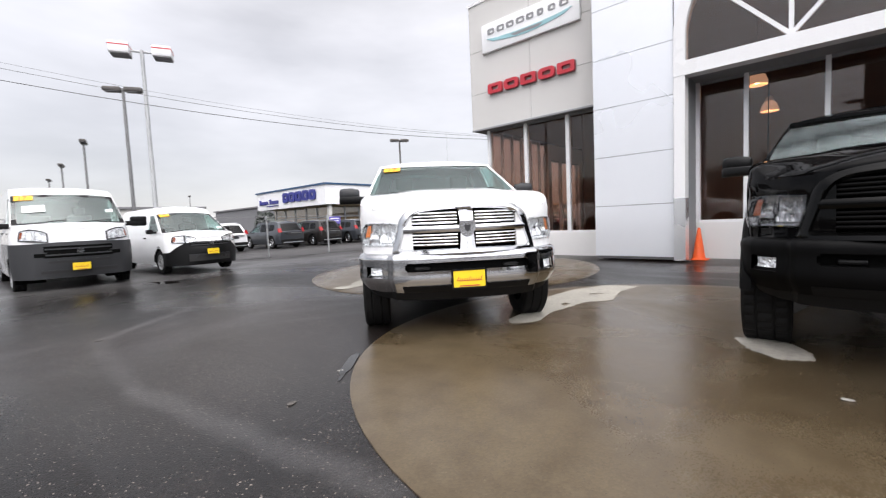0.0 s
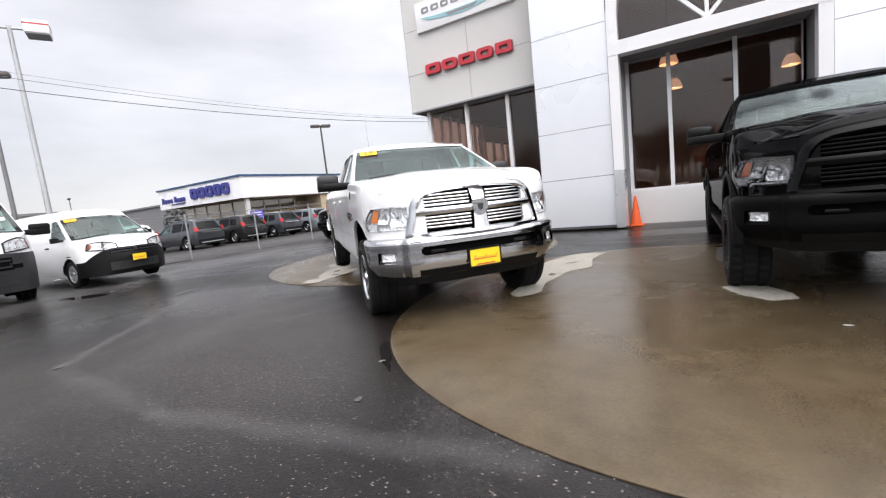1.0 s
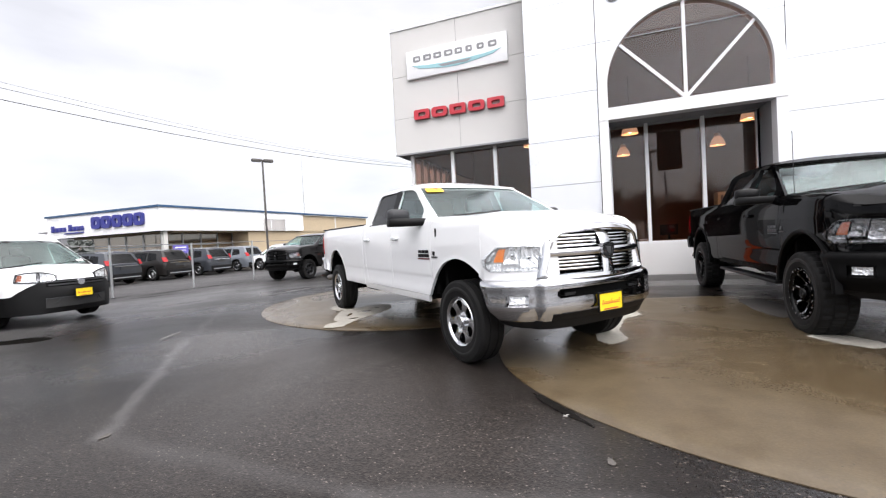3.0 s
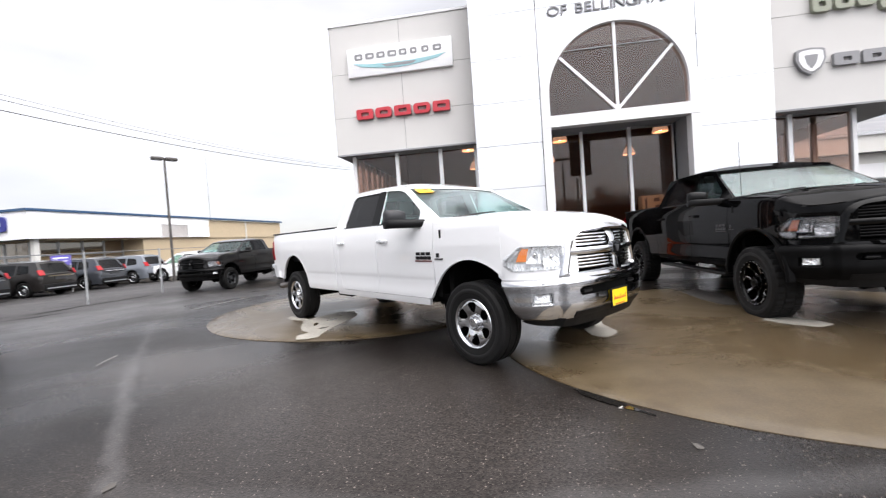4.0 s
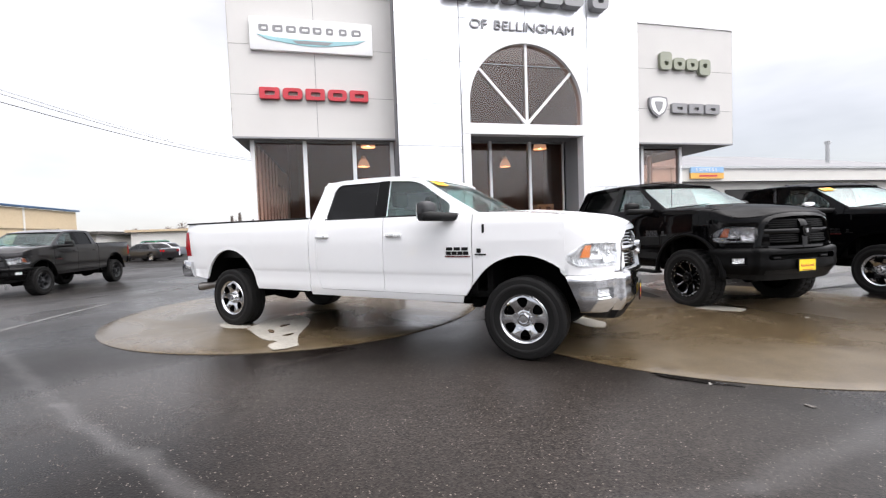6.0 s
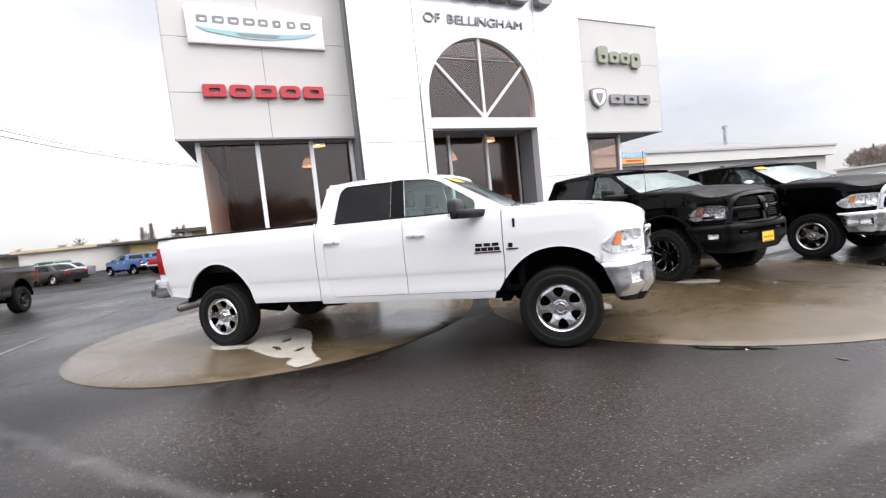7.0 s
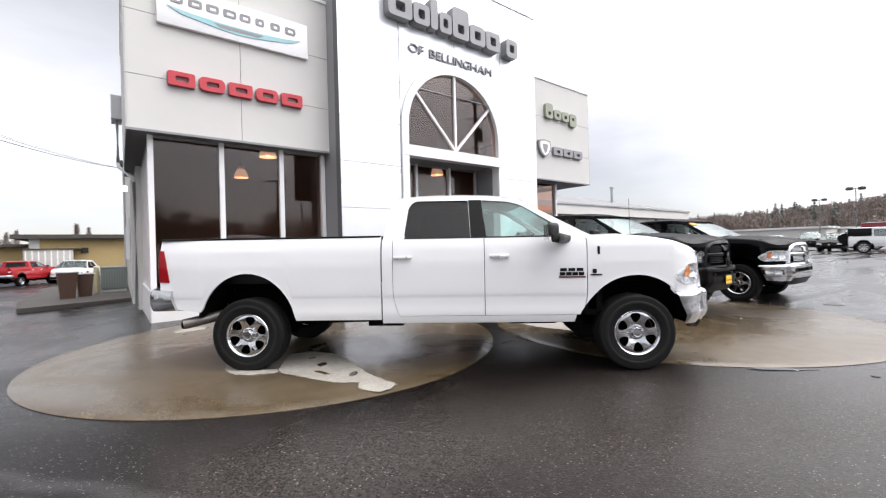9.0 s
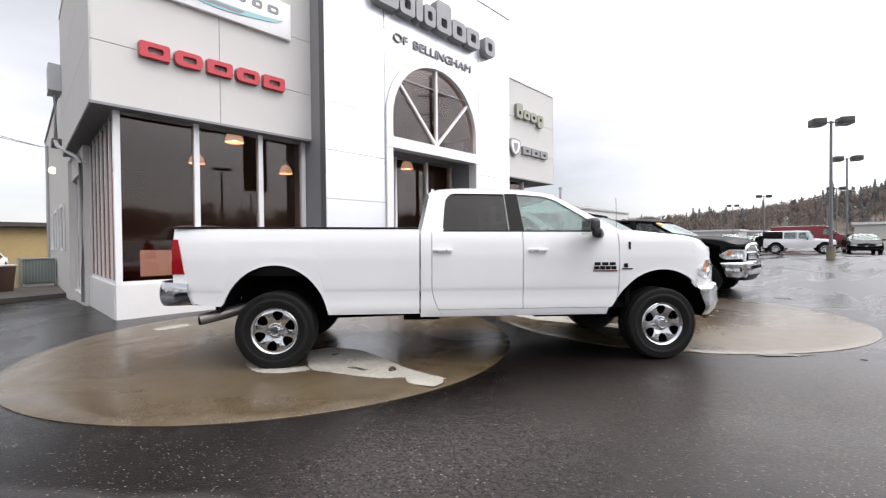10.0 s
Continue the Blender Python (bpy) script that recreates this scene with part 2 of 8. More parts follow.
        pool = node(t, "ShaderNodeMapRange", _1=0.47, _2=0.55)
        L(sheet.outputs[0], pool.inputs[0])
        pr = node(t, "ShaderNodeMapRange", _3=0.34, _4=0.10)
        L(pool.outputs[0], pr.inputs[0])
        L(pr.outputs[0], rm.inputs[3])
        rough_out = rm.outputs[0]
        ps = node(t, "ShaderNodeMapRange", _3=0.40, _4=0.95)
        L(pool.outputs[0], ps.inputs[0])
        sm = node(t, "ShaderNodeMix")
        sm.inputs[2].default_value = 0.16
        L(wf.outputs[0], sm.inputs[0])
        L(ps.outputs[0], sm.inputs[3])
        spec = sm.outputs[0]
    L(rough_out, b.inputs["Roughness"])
    bp = t.nodes.new("ShaderNodeBump")
    bp.inputs["Strength"].default_value, bp.inputs["Distance"].default_value = relief, 0.005
    hsum = node(t, "ShaderNodeMath", "ADD")
    L(fine.outputs[0], hsum.inputs[0])
    L(cell.outputs["Distance"], hsum.inputs[1])
    L(hsum.outputs[0], bp.inputs["Height"])
    L(bp.outputs[0], b.inputs["Normal"])
    b.inputs["Specular IOR Level"].default_value = 0.48
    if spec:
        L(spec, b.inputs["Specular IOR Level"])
    return m


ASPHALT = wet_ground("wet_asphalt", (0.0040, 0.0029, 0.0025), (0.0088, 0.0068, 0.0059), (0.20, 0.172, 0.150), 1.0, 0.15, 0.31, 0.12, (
    ((-8.7, 3.15), (-5.6, 2.2), 1.35, 0.95, DUSTSHEEN), ((-6.4, 1.7), (-4.7, 1.2), 1.5, 0.9, DUSTSHEEN), ((-7.0, 0.55), (-5.9, 0.5), 1.2, 0.6, DUSTSHEEN), ((-11.9, 8.6), (-13.4, 12.5), 2.6, 0.5, DRYGREY), ((-13.4, 0.2), (-14.6, 9.0), 3.2, 0.65, DRYGREY), ((-10.2, 1.3), (-10.7, 5.6), 1.5, 0.7, DARKBAND), ((-23.0, 5.0), (-21.0, 22.0), 9.5, 0.85, DRYGREY), ((-15.6, 2.8), (-16.0, 11.0), 4.0, 0.75, DRYGREY),
    ((-6.95, 0.70), (-9.0, 2.9), 0.11, 0.37, SEAMSHEEN), ((-9.0, 2.9), (-11.7, 6.2), 0.11, 0.21, SEAMSHEEN),
    ((-6.95, 0.70), (-4.9, 0.60), 0.14, 0.16, SEAMSHEEN), ((-4.9, 0.60), (-2.6, 1.0), 0.16, 0.24, SEAMSHEEN)), (-4.0, 3.2), 0.6, 0.18)
# band at the lifted truck's nose: its shade and reflection painted on damp concrete
CONCRETE = wet_ground("wet_brown_concrete", (0.064, 0.045, 0.024), (0.100, 0.075, 0.044), (0.11, 0.090, 0.060), 1.6, 0.13, 0.30, 0.02, (((-0.9, 3.3), (1.6, 2.6), 1.5, 0.75, DAMPSHADE),), None, 0.12, 0.06)
DRY = surface("dry_concrete_patch", (0.34, 0.32, 0.28), 0.7, grain=30, vary=0.28, large=4, bump=0.2)
GRAVEL = surface("kerb_concrete", (0.085, 0.077, 0.070), 0.8, grain=25, vary=0.2, large=2, bump=0.4)
LINE = surface("worn_line_paint", (0.125, 0.123, 0.120), 0.6, grain=18, vary=0.35, large=5, bump=0.1)
PANEL = surface("white_metal_panel", (0.80, 0.82, 0.86), 0.30, 0.38, grain=3, vary=0.015, large=0.4, bump=0.0, rough_vary=0.06)
JOINT = surface("joint_shadow_gap", (0.12, 0.12, 0.125), 0.7, vary=0.1)
STUCCO = surface("grey_stucco", (0.60, 0.588, 0.572), 0.85, grain=160, vary=0.05, large=0.7, bump=0.35)
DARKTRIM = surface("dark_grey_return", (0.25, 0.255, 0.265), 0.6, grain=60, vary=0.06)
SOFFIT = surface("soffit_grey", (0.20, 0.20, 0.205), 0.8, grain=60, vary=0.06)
FRAME = surface("white_aluminium", (0.78, 0.78, 0.79), 0.35, grain=30, vary=0.03, bump=0.0)
STEEL = surface("brushed_steel_base", (0.76, 0.77, 0.79), 0.25, 0.7, grain=50, vary=0.1)
DULLSTEEL = surface("dull_steel", (0.20, 0.19, 0.18), 0.45, 0.8, grain=50, vary=0.15)
WATER = surface("standing_water", (0.012, 0.011, 0.010), 0.05, grain=5, vary=0.1, bump=0.0, rough_vary=0.03)
BASEWALL = surface("white_base_wall", (0.74, 0.73, 0.72), 0.6, grain=50, vary=0.05, large=0.8)
SHOPGLASS = pane("storefront_glass", (0.88, 0.78, 0.73), 0.055)
FILMGLASS = pane("matt_film_glass", (0.62, 0.52, 0.48), 0.045, 0.0, 0.12)
INWALL = surface("showroom_brown_wall", (0.16, 0.075, 0.045), 0.8, vary=0.15)
INFLOOR = surface("showroom_floor", (0.13, 0.10, 0.08), 0.25, vary=0.15)
INCEIL = surface("showroom_ceiling", (0.10, 0.06, 0.045), 0.9, vary=0.1)
COPPER = surface("copper_shade", (0.85, 0.48, 0.28), 0.35, 0.8, vary=0.1)
BULB = glow("warm_lamp", (1.0, 0.72, 0.42), 14.0)
SHADEGLASS = glow("lit_prismatic_shade", (1.0, 0.68, 0.48), 0.46)
WHITE = paint("white_paint", (0.82, 0.825, 0.835))
BLACK = paint("black_paint", (0.0014, 0.0014, 0.0016), coat=0.30)
GREYPAINT = paint("granite_grey_paint", (0.017, 0.0165, 0.018), 0.4)
REDPAINT = paint("red_paint", (0.38, 0.02, 0.025))
MAROON = paint("maroon_paint", (0.19, 0.012, 0.020))
SILVER = paint("silver_blue_paint", (0.20, 0.22, 0.25), 0.5)
DARKBLUE = paint("dark_graphite_paint", (0.055, 0.06, 0.07), 0.5)
BROWNBLACK = paint("dark_brown_paint", (0.018, 0.016, 0.015), 0.3)
BLUEPAINT = paint("blue_paint", (0.05, 0.13, 0.34))
GREENPAINT = paint("green_paint", (0.02, 0.12, 0.07))
CHROME = surface("chrome", (0.60, 0.605, 0.62), 0.10, 1.0, grain=20, vary=0.03, bump=0.0, rough_vary=0.03)
LAMPMETAL = surface("lamp_reflector_silver", (0.78, 0.79, 0.80), 0.30, 0.35, grain=45, vary=0.25, large=14, bump=0.6, rough_vary=0.12)
LAMPCHROME = surface("faceted_reflector", (0.86, 0.87, 0.88), 0.26, 0.45, grain=80, vary=0.10, large=10, bump=0.1, rough_vary=0.05)
ALLOY = surface("polished_wheel_chrome", (0.66, 0.67, 0.69), 0.11, 1.0, grain=20, vary=0.03, bump=0.0, rough_vary=0.04)
MILLED = surface("milled_black_alloy", (0.5, 0.5, 0.52), 0.25, 1.0, vary=0.05, bump=0.0)
SATINBLACK = surface("satin_black_trim", (0.0025, 0.0025, 0.0027), 0.42, grain=200, vary=0.15, bump=0.05, Specular_IOR_Level=0.09)
GLOSSBLACK = paint("gloss_black_trim", (0.0015, 0.0015, 0.0015), coat=0.4)
SMOKED = surface("smoked_reflector", (0.30, 0.30, 0.31), 0.22, 0.75, grain=80, vary=0.2, large=10, bump=0.1, rough_vary=0.05)
DARKRED = surface("dark_red_enamel", (0.12, 0.012, 0.012), 0.4, vary=0.1, bump=0.0)
DARKAMBER = surface("smoked_amber_reflector", (0.26, 0.06, 0.02), 0.25, vary=0.1, bump=0.0)
PLASTIC = surface("black_plastic", (0.0045, 0.0045, 0.0048), 0.5, grain=300, vary=0.1, bump=0.1, Specular_IOR_Level=0.22)
GREYPLASTIC = surface("dark_grey_plastic", (0.025, 0.026, 0.029), 0.55, grain=300, vary=0.1, bump=0.1)
RUBBER = surface("tyre_rubber", (0.0070, 0.0068, 0.0068), 0.72, grain=60, vary=0.3, large=6, bump=0.3, Specular_IOR_Level=0.22)
RUBBERMARK = surface("raised_rubber_marks", (0.010, 0.0098, 0.0098), 0.6, grain=60, vary=0.3, bump=0.2, Specular_IOR_Level=0.3)
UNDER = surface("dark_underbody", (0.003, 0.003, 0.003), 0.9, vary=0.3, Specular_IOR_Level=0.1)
CABIN = surface("cabin_grey", (0.13, 0.13, 0.135), 0.8, grain=90, vary=0.15)
CARGLASS = pane("car_glass", (0.84, 0.95, 0.93), 0.065)
SCREEN = pane("windscreen_glass", (0.72, 0.88, 0.86), 0.120, 0.14)
VANSCREEN = pane("van_windscreen_glass", (0.72, 0.84, 0.81), 0.15)
PRIVACY = pane("privacy_glass", (0.24, 0.24, 0.25), 0.04)
LENS = pane("lamp_lens", (0.97, 0.975, 0.98), 0.03)
AMBER = surface("amber_reflector", (0.80, 0.235, 0.055), 0.25, vary=0.1, bump=0.0)
REDLENS = surface("red_lamp_lens", (0.30, 0.004, 0.008), 0.15, vary=0.15, bump=0.0, Specular_IOR_Level=0.25)
YELLOW = surface("yellow_plate", (0.85, 0.62, 0.02), 0.4, vary=0.06, bump=0.0)
ORANGE = surface("orange_sticker", (0.95, 0.50, 0.03), 0.5, vary=0.06, bump=0.0)
REDSIGN = surface("red_sign_face", (0.48, 0.03, 0.045), 0.4, vary=0.06, bump=0.0)
SIGNGREY = surface("grey_sign_letters", (0.25, 0.25, 0.26), 0.45, vary=0.06, bump=0.0)
SIGNGREEN = surface("green_sign_letters", (0.27, 0.285, 0.22), 0.45, vary=0.06, bump=0.0)
SIGNWHITE = surface("white_sign_board", (0.85, 0.85, 0.86), 0.3, vary=0.02, bump=0.0)
TEAL = surface("teal_emblem", (0.30, 0.52, 0.56), 0.35, vary=0.15, bump=0.0)
BLUESIGN = surface("blue_sign_letters", (0.03, 0.035, 0.22), 0.45, vary=0.08, bump=0.0)
SKYBLUE = surface("light_blue_sign", (0.27, 0.44, 0.66), 0.4, vary=0.08, bump=0.0)
CONE = surface("orange_cone_plastic", (0.85, 0.12, 0.02), 0.5, vary=0.1)
POLE = surface("grey_pole_metal", (0.42, 0.43, 0.44), 0.5, 0.3, vary=0.1)
POLEMID = surface("weathered_grey_pole", (0.20, 0.20, 0.205), 0.5, 0.3, vary=0.1)
POLEDARK = surface("dark_bronze_pole", (0.085, 0.078, 0.074), 0.5, 0.3, vary=0.1)
WIRE = surface("cable_black", (0.06, 0.06, 0.06), 0.6)
GALV = surface("galvanised_steel", (0.45, 0.46, 0.47), 0.4, 0.7, vary=0.1)
TANWALL = surface("tan_block_wall", (0.50, 0.40, 0.27), 0.85, grain=6, vary=0.08, large=0.4)
YELLOWWALL = surface("ochre_metal_wall", (0.42, 0.31, 0.14), 0.7, grain=4, vary=0.08, large=0.3)
OFFWHITE = surface("off_white_wall", (0.62, 0.61, 0.58), 0.8, vary=0.06)
BLUETRIM = surface("blue_roof_trim", (0.03, 0.08, 0.17), 0.5)
ROOFGREY = surface("grey_sheet_roof", (0.19, 0.19, 0.20), 0.7, grain=8, vary=0.08)
ROOFDARK = surface("dark_felt_roof", (0.06, 0.055, 0.05), 0.9, vary=0.15)
DARKDOOR = surface("dark_opening", (0.03, 0.03, 0.03), 0.8)
BIN = surface("brown_bin_plastic", (0.10, 0.055, 0.04), 0.5, vary=0.1)
ACGREEN = surface("grey_green_cabinet", (0.17, 0.21, 0.19), 0.5, vary=0.1)
BARK = surface("bark", (0.09, 0.075, 0.06), 0.9, grain=20, vary=0.3)
# twigs and needles paled: distance haze is put into their colour
TWIGS = surface("hazed_bare_twigs", (0.25, 0.212, 0.190), 0.95, grain=2, vary=0.35, large=0.15)
FIR = surface("hazed_fir_needles", (0.115, 0.125, 0.116), 0.9, grain=2, vary=0.35, large=0.15)
CARTON = surface("cardboard", (0.45, 0.33, 0.20), 0.85, vary=0.08)

# ---- mesh helpers ----


def mesh_of(bm, name, material, smooth=True, angle=35):
    me = bpy.data.meshes.new(name)
    bmesh.ops.recalc_face_normals(bm, faces=bm.faces)
    for f in bm.faces:
        f.smooth = smooth
    if smooth:
        lim = radians(angle)
        for ed in bm.edges:
            if len(ed.link_faces) == 2 and ed.calc_face_angle(0) > lim:
                ed.smooth = False
    bm.to_mesh(me)
    bm.free()
    for mt in material if isinstance(material, (list, tuple)) else [material]:
        me.materials.append(mt)
    return me


def part(name, bm, material, parent, label="", m=None, smooth=True, angle=35):
    """Links a bmesh (or a mesh made before) as ONE mesh object under a thing or a part."""
    me = bm if isinstance(bm, bpy.types.Mesh) else mesh_of(bm, name, material, smooth, angle)
    ob = new(name, me)
    ob.parent = parent
    if m is not None:
        ob.matrix_basis = m
    if label:
        ob["label"] = label
    return ob


def thing(name, m, label, category, group="", kind=""):
    ob = new(name)
    ob.matrix_basis = m
    ob.empty_display_size = 0.2
    return tagged(ob, label, category, group, kind)


def solo(name, bm, material, label, category, m=None, group="", kind="", smooth=True, angle=35):
    ob = new(name, mesh_of(bm, name, material, smooth, angle))
    if m is not None:
        ob.matrix_basis = m
    return tagged(ob, label, category, group, kind)


def box(bm, x0, x1, y0, y1, z0, z1, bevel=0.0, seg=2):
    v = [bm.verts.new((x, y, z)) for x in (x0, x1) for y in (y0, y1) for z in (z0, z1)]
    fs = [bm.faces.new([v[i] for i in q]) for q in ((0, 1, 3, 2), (4, 6, 7, 5), (0, 4, 5, 1), (2, 3, 7, 6), (0, 2, 6, 4), (1, 5, 7, 3))]
    if bevel:
        eds = {ed for f in fs for ed in f.edges}
        bmesh.ops.bevel(bm, geom=list(eds), offset=bevel, segments=seg, profile=0.5, affect="EDGES")
    return bm


def boxes(*rows, bevel=0.0):
    bm = bmesh.new()
    for r in rows:
        box(bm, *r, bevel=bevel)
    return bm


def rod(bm, a, b, r0, r1=None, seg=10, caps=True):
    a, b = Vector(a), Vector(b)
    r1 = r0 if r1 is None else r1
    q = (b - a).to_track_quat("Z", "Y")
    ring = []
    for p, r in ((a, r0), (b, r1)):
        ring.append([bm.verts.new(p + q @ Vector((r * math.cos(k * math.tau / seg), r * math.sin(k * math.tau / seg), 0))) for k in range(seg)])
    for k in range(seg):
        bm.faces.new((ring[0][k], ring[0][(k + 1) % seg], ring[1][(k + 1) % seg], ring[1][k]))
    if caps:
        bm.faces.new(ring[0][::-1])
        bm.faces.new(ring[1])
    return bm


def tube(pts, r, seg=8):
    """One bent tube through the points."""
    bm = bmesh.new()
    pts = [Vector(p) for p in pts]
    rings = []
    for k, p in enumerate(pts):
        d = (pts[min(k + 1, len(pts) - 1)] - pts[max(k - 1, 0)]).normalized()
        q = d.to_track_quat("Z", "Y")
        rings.append([bm.verts.new(p + q @ Vector((r * math.cos(a), r * math.sin(a), 0))) for a in span(0, math.tau, seg)[:-1]])
    for a, b in zip(rings, rings[1:]):
        for k in range(seg):
            bm.faces.new((a[k], a[(k + 1) % seg], b[(k + 1) % seg], b[k]))
    bm.faces.new(rings[0][::-1])
    bm.faces.new(rings[-1])
    return bm


def rods(*rows, seg=10):
    bm = bmesh.new()
    for r in rows:
        rod(bm, *r, seg=seg)
    return bm


def lathe(profile, seg=32, axis="Z", bm=None, caps=True):
    """Turns (radius, height) pairs round an axis."""
    bm = bm or bmesh.new()
    rings = []
    for r, h in profile:
        row = []
        for k in range(seg):
            c, s = r * math.cos(k * math.tau / seg), r * math.sin(k * math.tau / seg)
            row.append(bm.verts.new((c, s, h) if axis == "Z" else (c, h, s)))
        rings.append(row)
    for a, b in zip(rings, rings[1:]):
        for k in range(seg):
            bm.faces.new((a[k], a[(k + 1) % seg], b[(k + 1) % seg], b[k]))
    for row in (rings[0], rings[-1]):
        if caps and (row[0].co - row[1].co).length > 1e-5:
            bm.faces.new(row)
    bmesh.ops.remove_doubles(bm, verts=bm.verts, dist=1e-5)
    return bm


def grid(f, us, vs, bm=None):
    bm = bm or bmesh.new()
    rows = [[bm.verts.new(f(u, v)) for v in vs] for u in us]
    for a, b in zip(rows, rows[1:]):
        for k in range(len(vs) - 1):
            bm.faces.new((a[k], b[k], b[k + 1], a[k + 1]))
    return bm


def span(a, b, n):
    return [a + (b - a) * k / n for k in range(n + 1)]


def shell(f, us, vs, thick, skip=None, bm=None):
    """A curved plate f(u, v) with a back face at f + thick(u, v) and closed rims; cells for which skip(u, v) holds are holes."""
    bm = bm or bmesh.new()
    A = [[bm.verts.new(f(u, v)) for v in vs] for u in us]
    B = [[bm.verts.new(Vector(f(u, v)) + Vector(thick(u, v) if callable(thick) else thick)) for v in vs] for u in us]
    nu, nv = len(us) - 1, len(vs) - 1
    on = [[not (skip and skip((us[i] + us[i + 1]) / 2, (vs[j] + vs[j + 1]) / 2)) for j in range(nv)] for i in range(nu)]
    for i in range(nu):
        for j in range(nv):
            if not on[i][j]:
                continue
            bm.faces.new((A[i][j], A[i + 1][j], A[i + 1][j + 1], A[i][j + 1]))
            bm.faces.new((B[i][j], B[i][j + 1], B[i + 1][j + 1], B[i + 1][j]))
            for di, dj, p, q in ((-1, 0, (i, j), (i, j + 1)), (1, 0, (i + 1, j), (i + 1, j + 1)), (0, -1, (i, j), (i + 1, j)), (0, 1, (i, j + 1), (i + 1, j + 1))):
                a, b = i + di, j + dj
                if not (0 <= a < nu and 0 <= b < nv and on[a][b]):
                    bm.faces.new((A[p[0]][p[1]], A[q[0]][q[1]], B[q[0]][q[1]], B[p[0]][p[1]]))
    loose = [v for v in bm.verts if not v.link_faces]
    bmesh.ops.delete(bm, geom=loose, context="VERTS")
    return bm


def plate(outline, holes, f, thick, bm=None):
    """A flat plate from a 2D outline with holes, mapped by f(u, v) and thickened by the vector thick."""
    from mathutils.geometry import tessellate_polygon
    bm = bm or bmesh.new()
    loops = [outline, *holes]
    tris = tessellate_polygon([[Vector((u, v, 0)) for u, v in lp] for lp in loops])
    flat = [p for lp in loops for p in lp]
    A = [bm.verts.new(f(u, v)) for u, v in flat]
    B = [bm.verts.new(Vector(f(u, v)) + Vector(thick)) for u, v in flat]
    for a, b, c in tris:
        try:
            bm.faces.new((A[a], A[b], A[c]))
            bm.faces.new((B[a], B[c], B[b]))
        except ValueError:
            pass
    k = 0
    for lp in loops:
        n = len(lp)
        for i in range(n):
            bm.faces.new((A[k + i], A[k + (i + 1) % n], B[k + (i + 1) % n], B[k + i]))
        k += n
    return bm


def rounded(pts, r, seg=4):
    """A polygon with its corners rounded; r is one radius or one for each corner."""
    out, n = [], len(pts)
    for i in range(n):
        p0, p, p1 = Vector(pts[i - 1]), Vector(pts[i]), Vector(pts[(i + 1) % n])
        rr = r[i] if isinstance(r, (list, tuple)) else r
        a, b = (p0 - p), (p1 - p)
        d = min(rr, a.length * 0.45, b.length * 0.45)
        if d < 1e-4:
            out.append(tuple(p))
            continue
        a, b = p + a.normalized() * d, p + b.normalized() * d
        for k in range(seg + 1):
            t = k / seg
            out.append(tuple(a * (1 - t) ** 2 + p * 2 * t * (1 - t) + b * t * t))
    return out


def rrect(x0, x1, z0, z1, r, seg=4):
    return rounded([(x0, z0), (x1, z0), (x1, z1), (x0, z1)], r, seg)


def interp(x, xs, ys):
    return float(np.interp(x, xs, ys))


def text_mesh(words, size, depth, name):
    cu = bpy.data.curves.new(name, "FONT")
    cu.body, cu.size, cu.extrude, cu.align_x = words, size, depth, "LEFT"
    tmp = bpy.data.objects.new(name, cu)
    me = bpy.data.meshes.new_from_object(tmp)
    bpy.data.objects.remove(tmp)
    bpy.data.curves.remove(cu)
    return me


def dip(x, y):
    """A shallow hollow in the lot, under the white pickup's nose."""
    return -0.045 * math.exp(-((x + 5.9) ** 2 + (y - 3.5) ** 2) / 5.8)


def ground_z(x, y):
    s = min(1.0, max(0.0, ((y - x) / math.sqrt(2) - 13.0) / 8.0))
    return -0.24 * s * s * (3 - 2 * s) + 0.022 * min(14.0, max(0.0, x - 5.0)) + dip(x, y)


def stand(x, y, heading, dz=0.0):
    return pose(x, y, ground_z(x, y) + dz, 0, 0, heading)

# ---- vehicles ----
# local axes of a vehicle: x forward from the front axle, y to its left, z up from the ground


def tyre_mesh(r, w, rim_r, lugs):
    """A tyre turned round y; its tread is broken into staggered blocks by lowering every other stretch of each rib."""
    h = w / 2
    mid = rim_r + (r - rim_r) * 0.5
    prof = [(rim_r, -0.86, 0), (rim_r + 0.02, -0.93, 0), (mid, -1.0, 0), (r * 0.94, -0.96, 0), (r * 0.985, -0.86, 1), (r, -0.80, 1), (r, -0.42, 1), (r * 0.972, -0.38, 0), (r * 0.972, -0.32, 0), (r, -0.28, 2), (r, 0.28, 2),
            (r * 0.972, 0.32, 0), (r * 0.972, 0.38, 0), (r, 0.42, 1), (r, 0.80, 1), (r * 0.985, 0.86, 1), (r * 0.94, 0.96, 0), (mid, 1.0, 0), (rim_r + 0.02, 0.93, 0), (rim_r, 0.86, 0)]
    seg = lugs * 3 if lugs else 48
    bm = bmesh.new()
    rows = []
    for rr, y, rib in prof:
        row = []
        for k in range(seg):
            low = lugs and rib and (k + (rib == 2)) % 3 == 0
            q = min(rr, r * 0.968) if low else rr
            a = k * math.tau / seg
            row.append(bm.verts.new((q * math.cos(a), y * h, q * math.sin(a))))
        rows.append(row)
    for a, b in zip(rows, rows[1:]):
        for k in range(seg):
            bm.faces.new((a[k], a[(k + 1) % seg], b[(k + 1) % seg], b[k]))
    return mesh_of(bm, "tyre", RUBBER, angle=30)


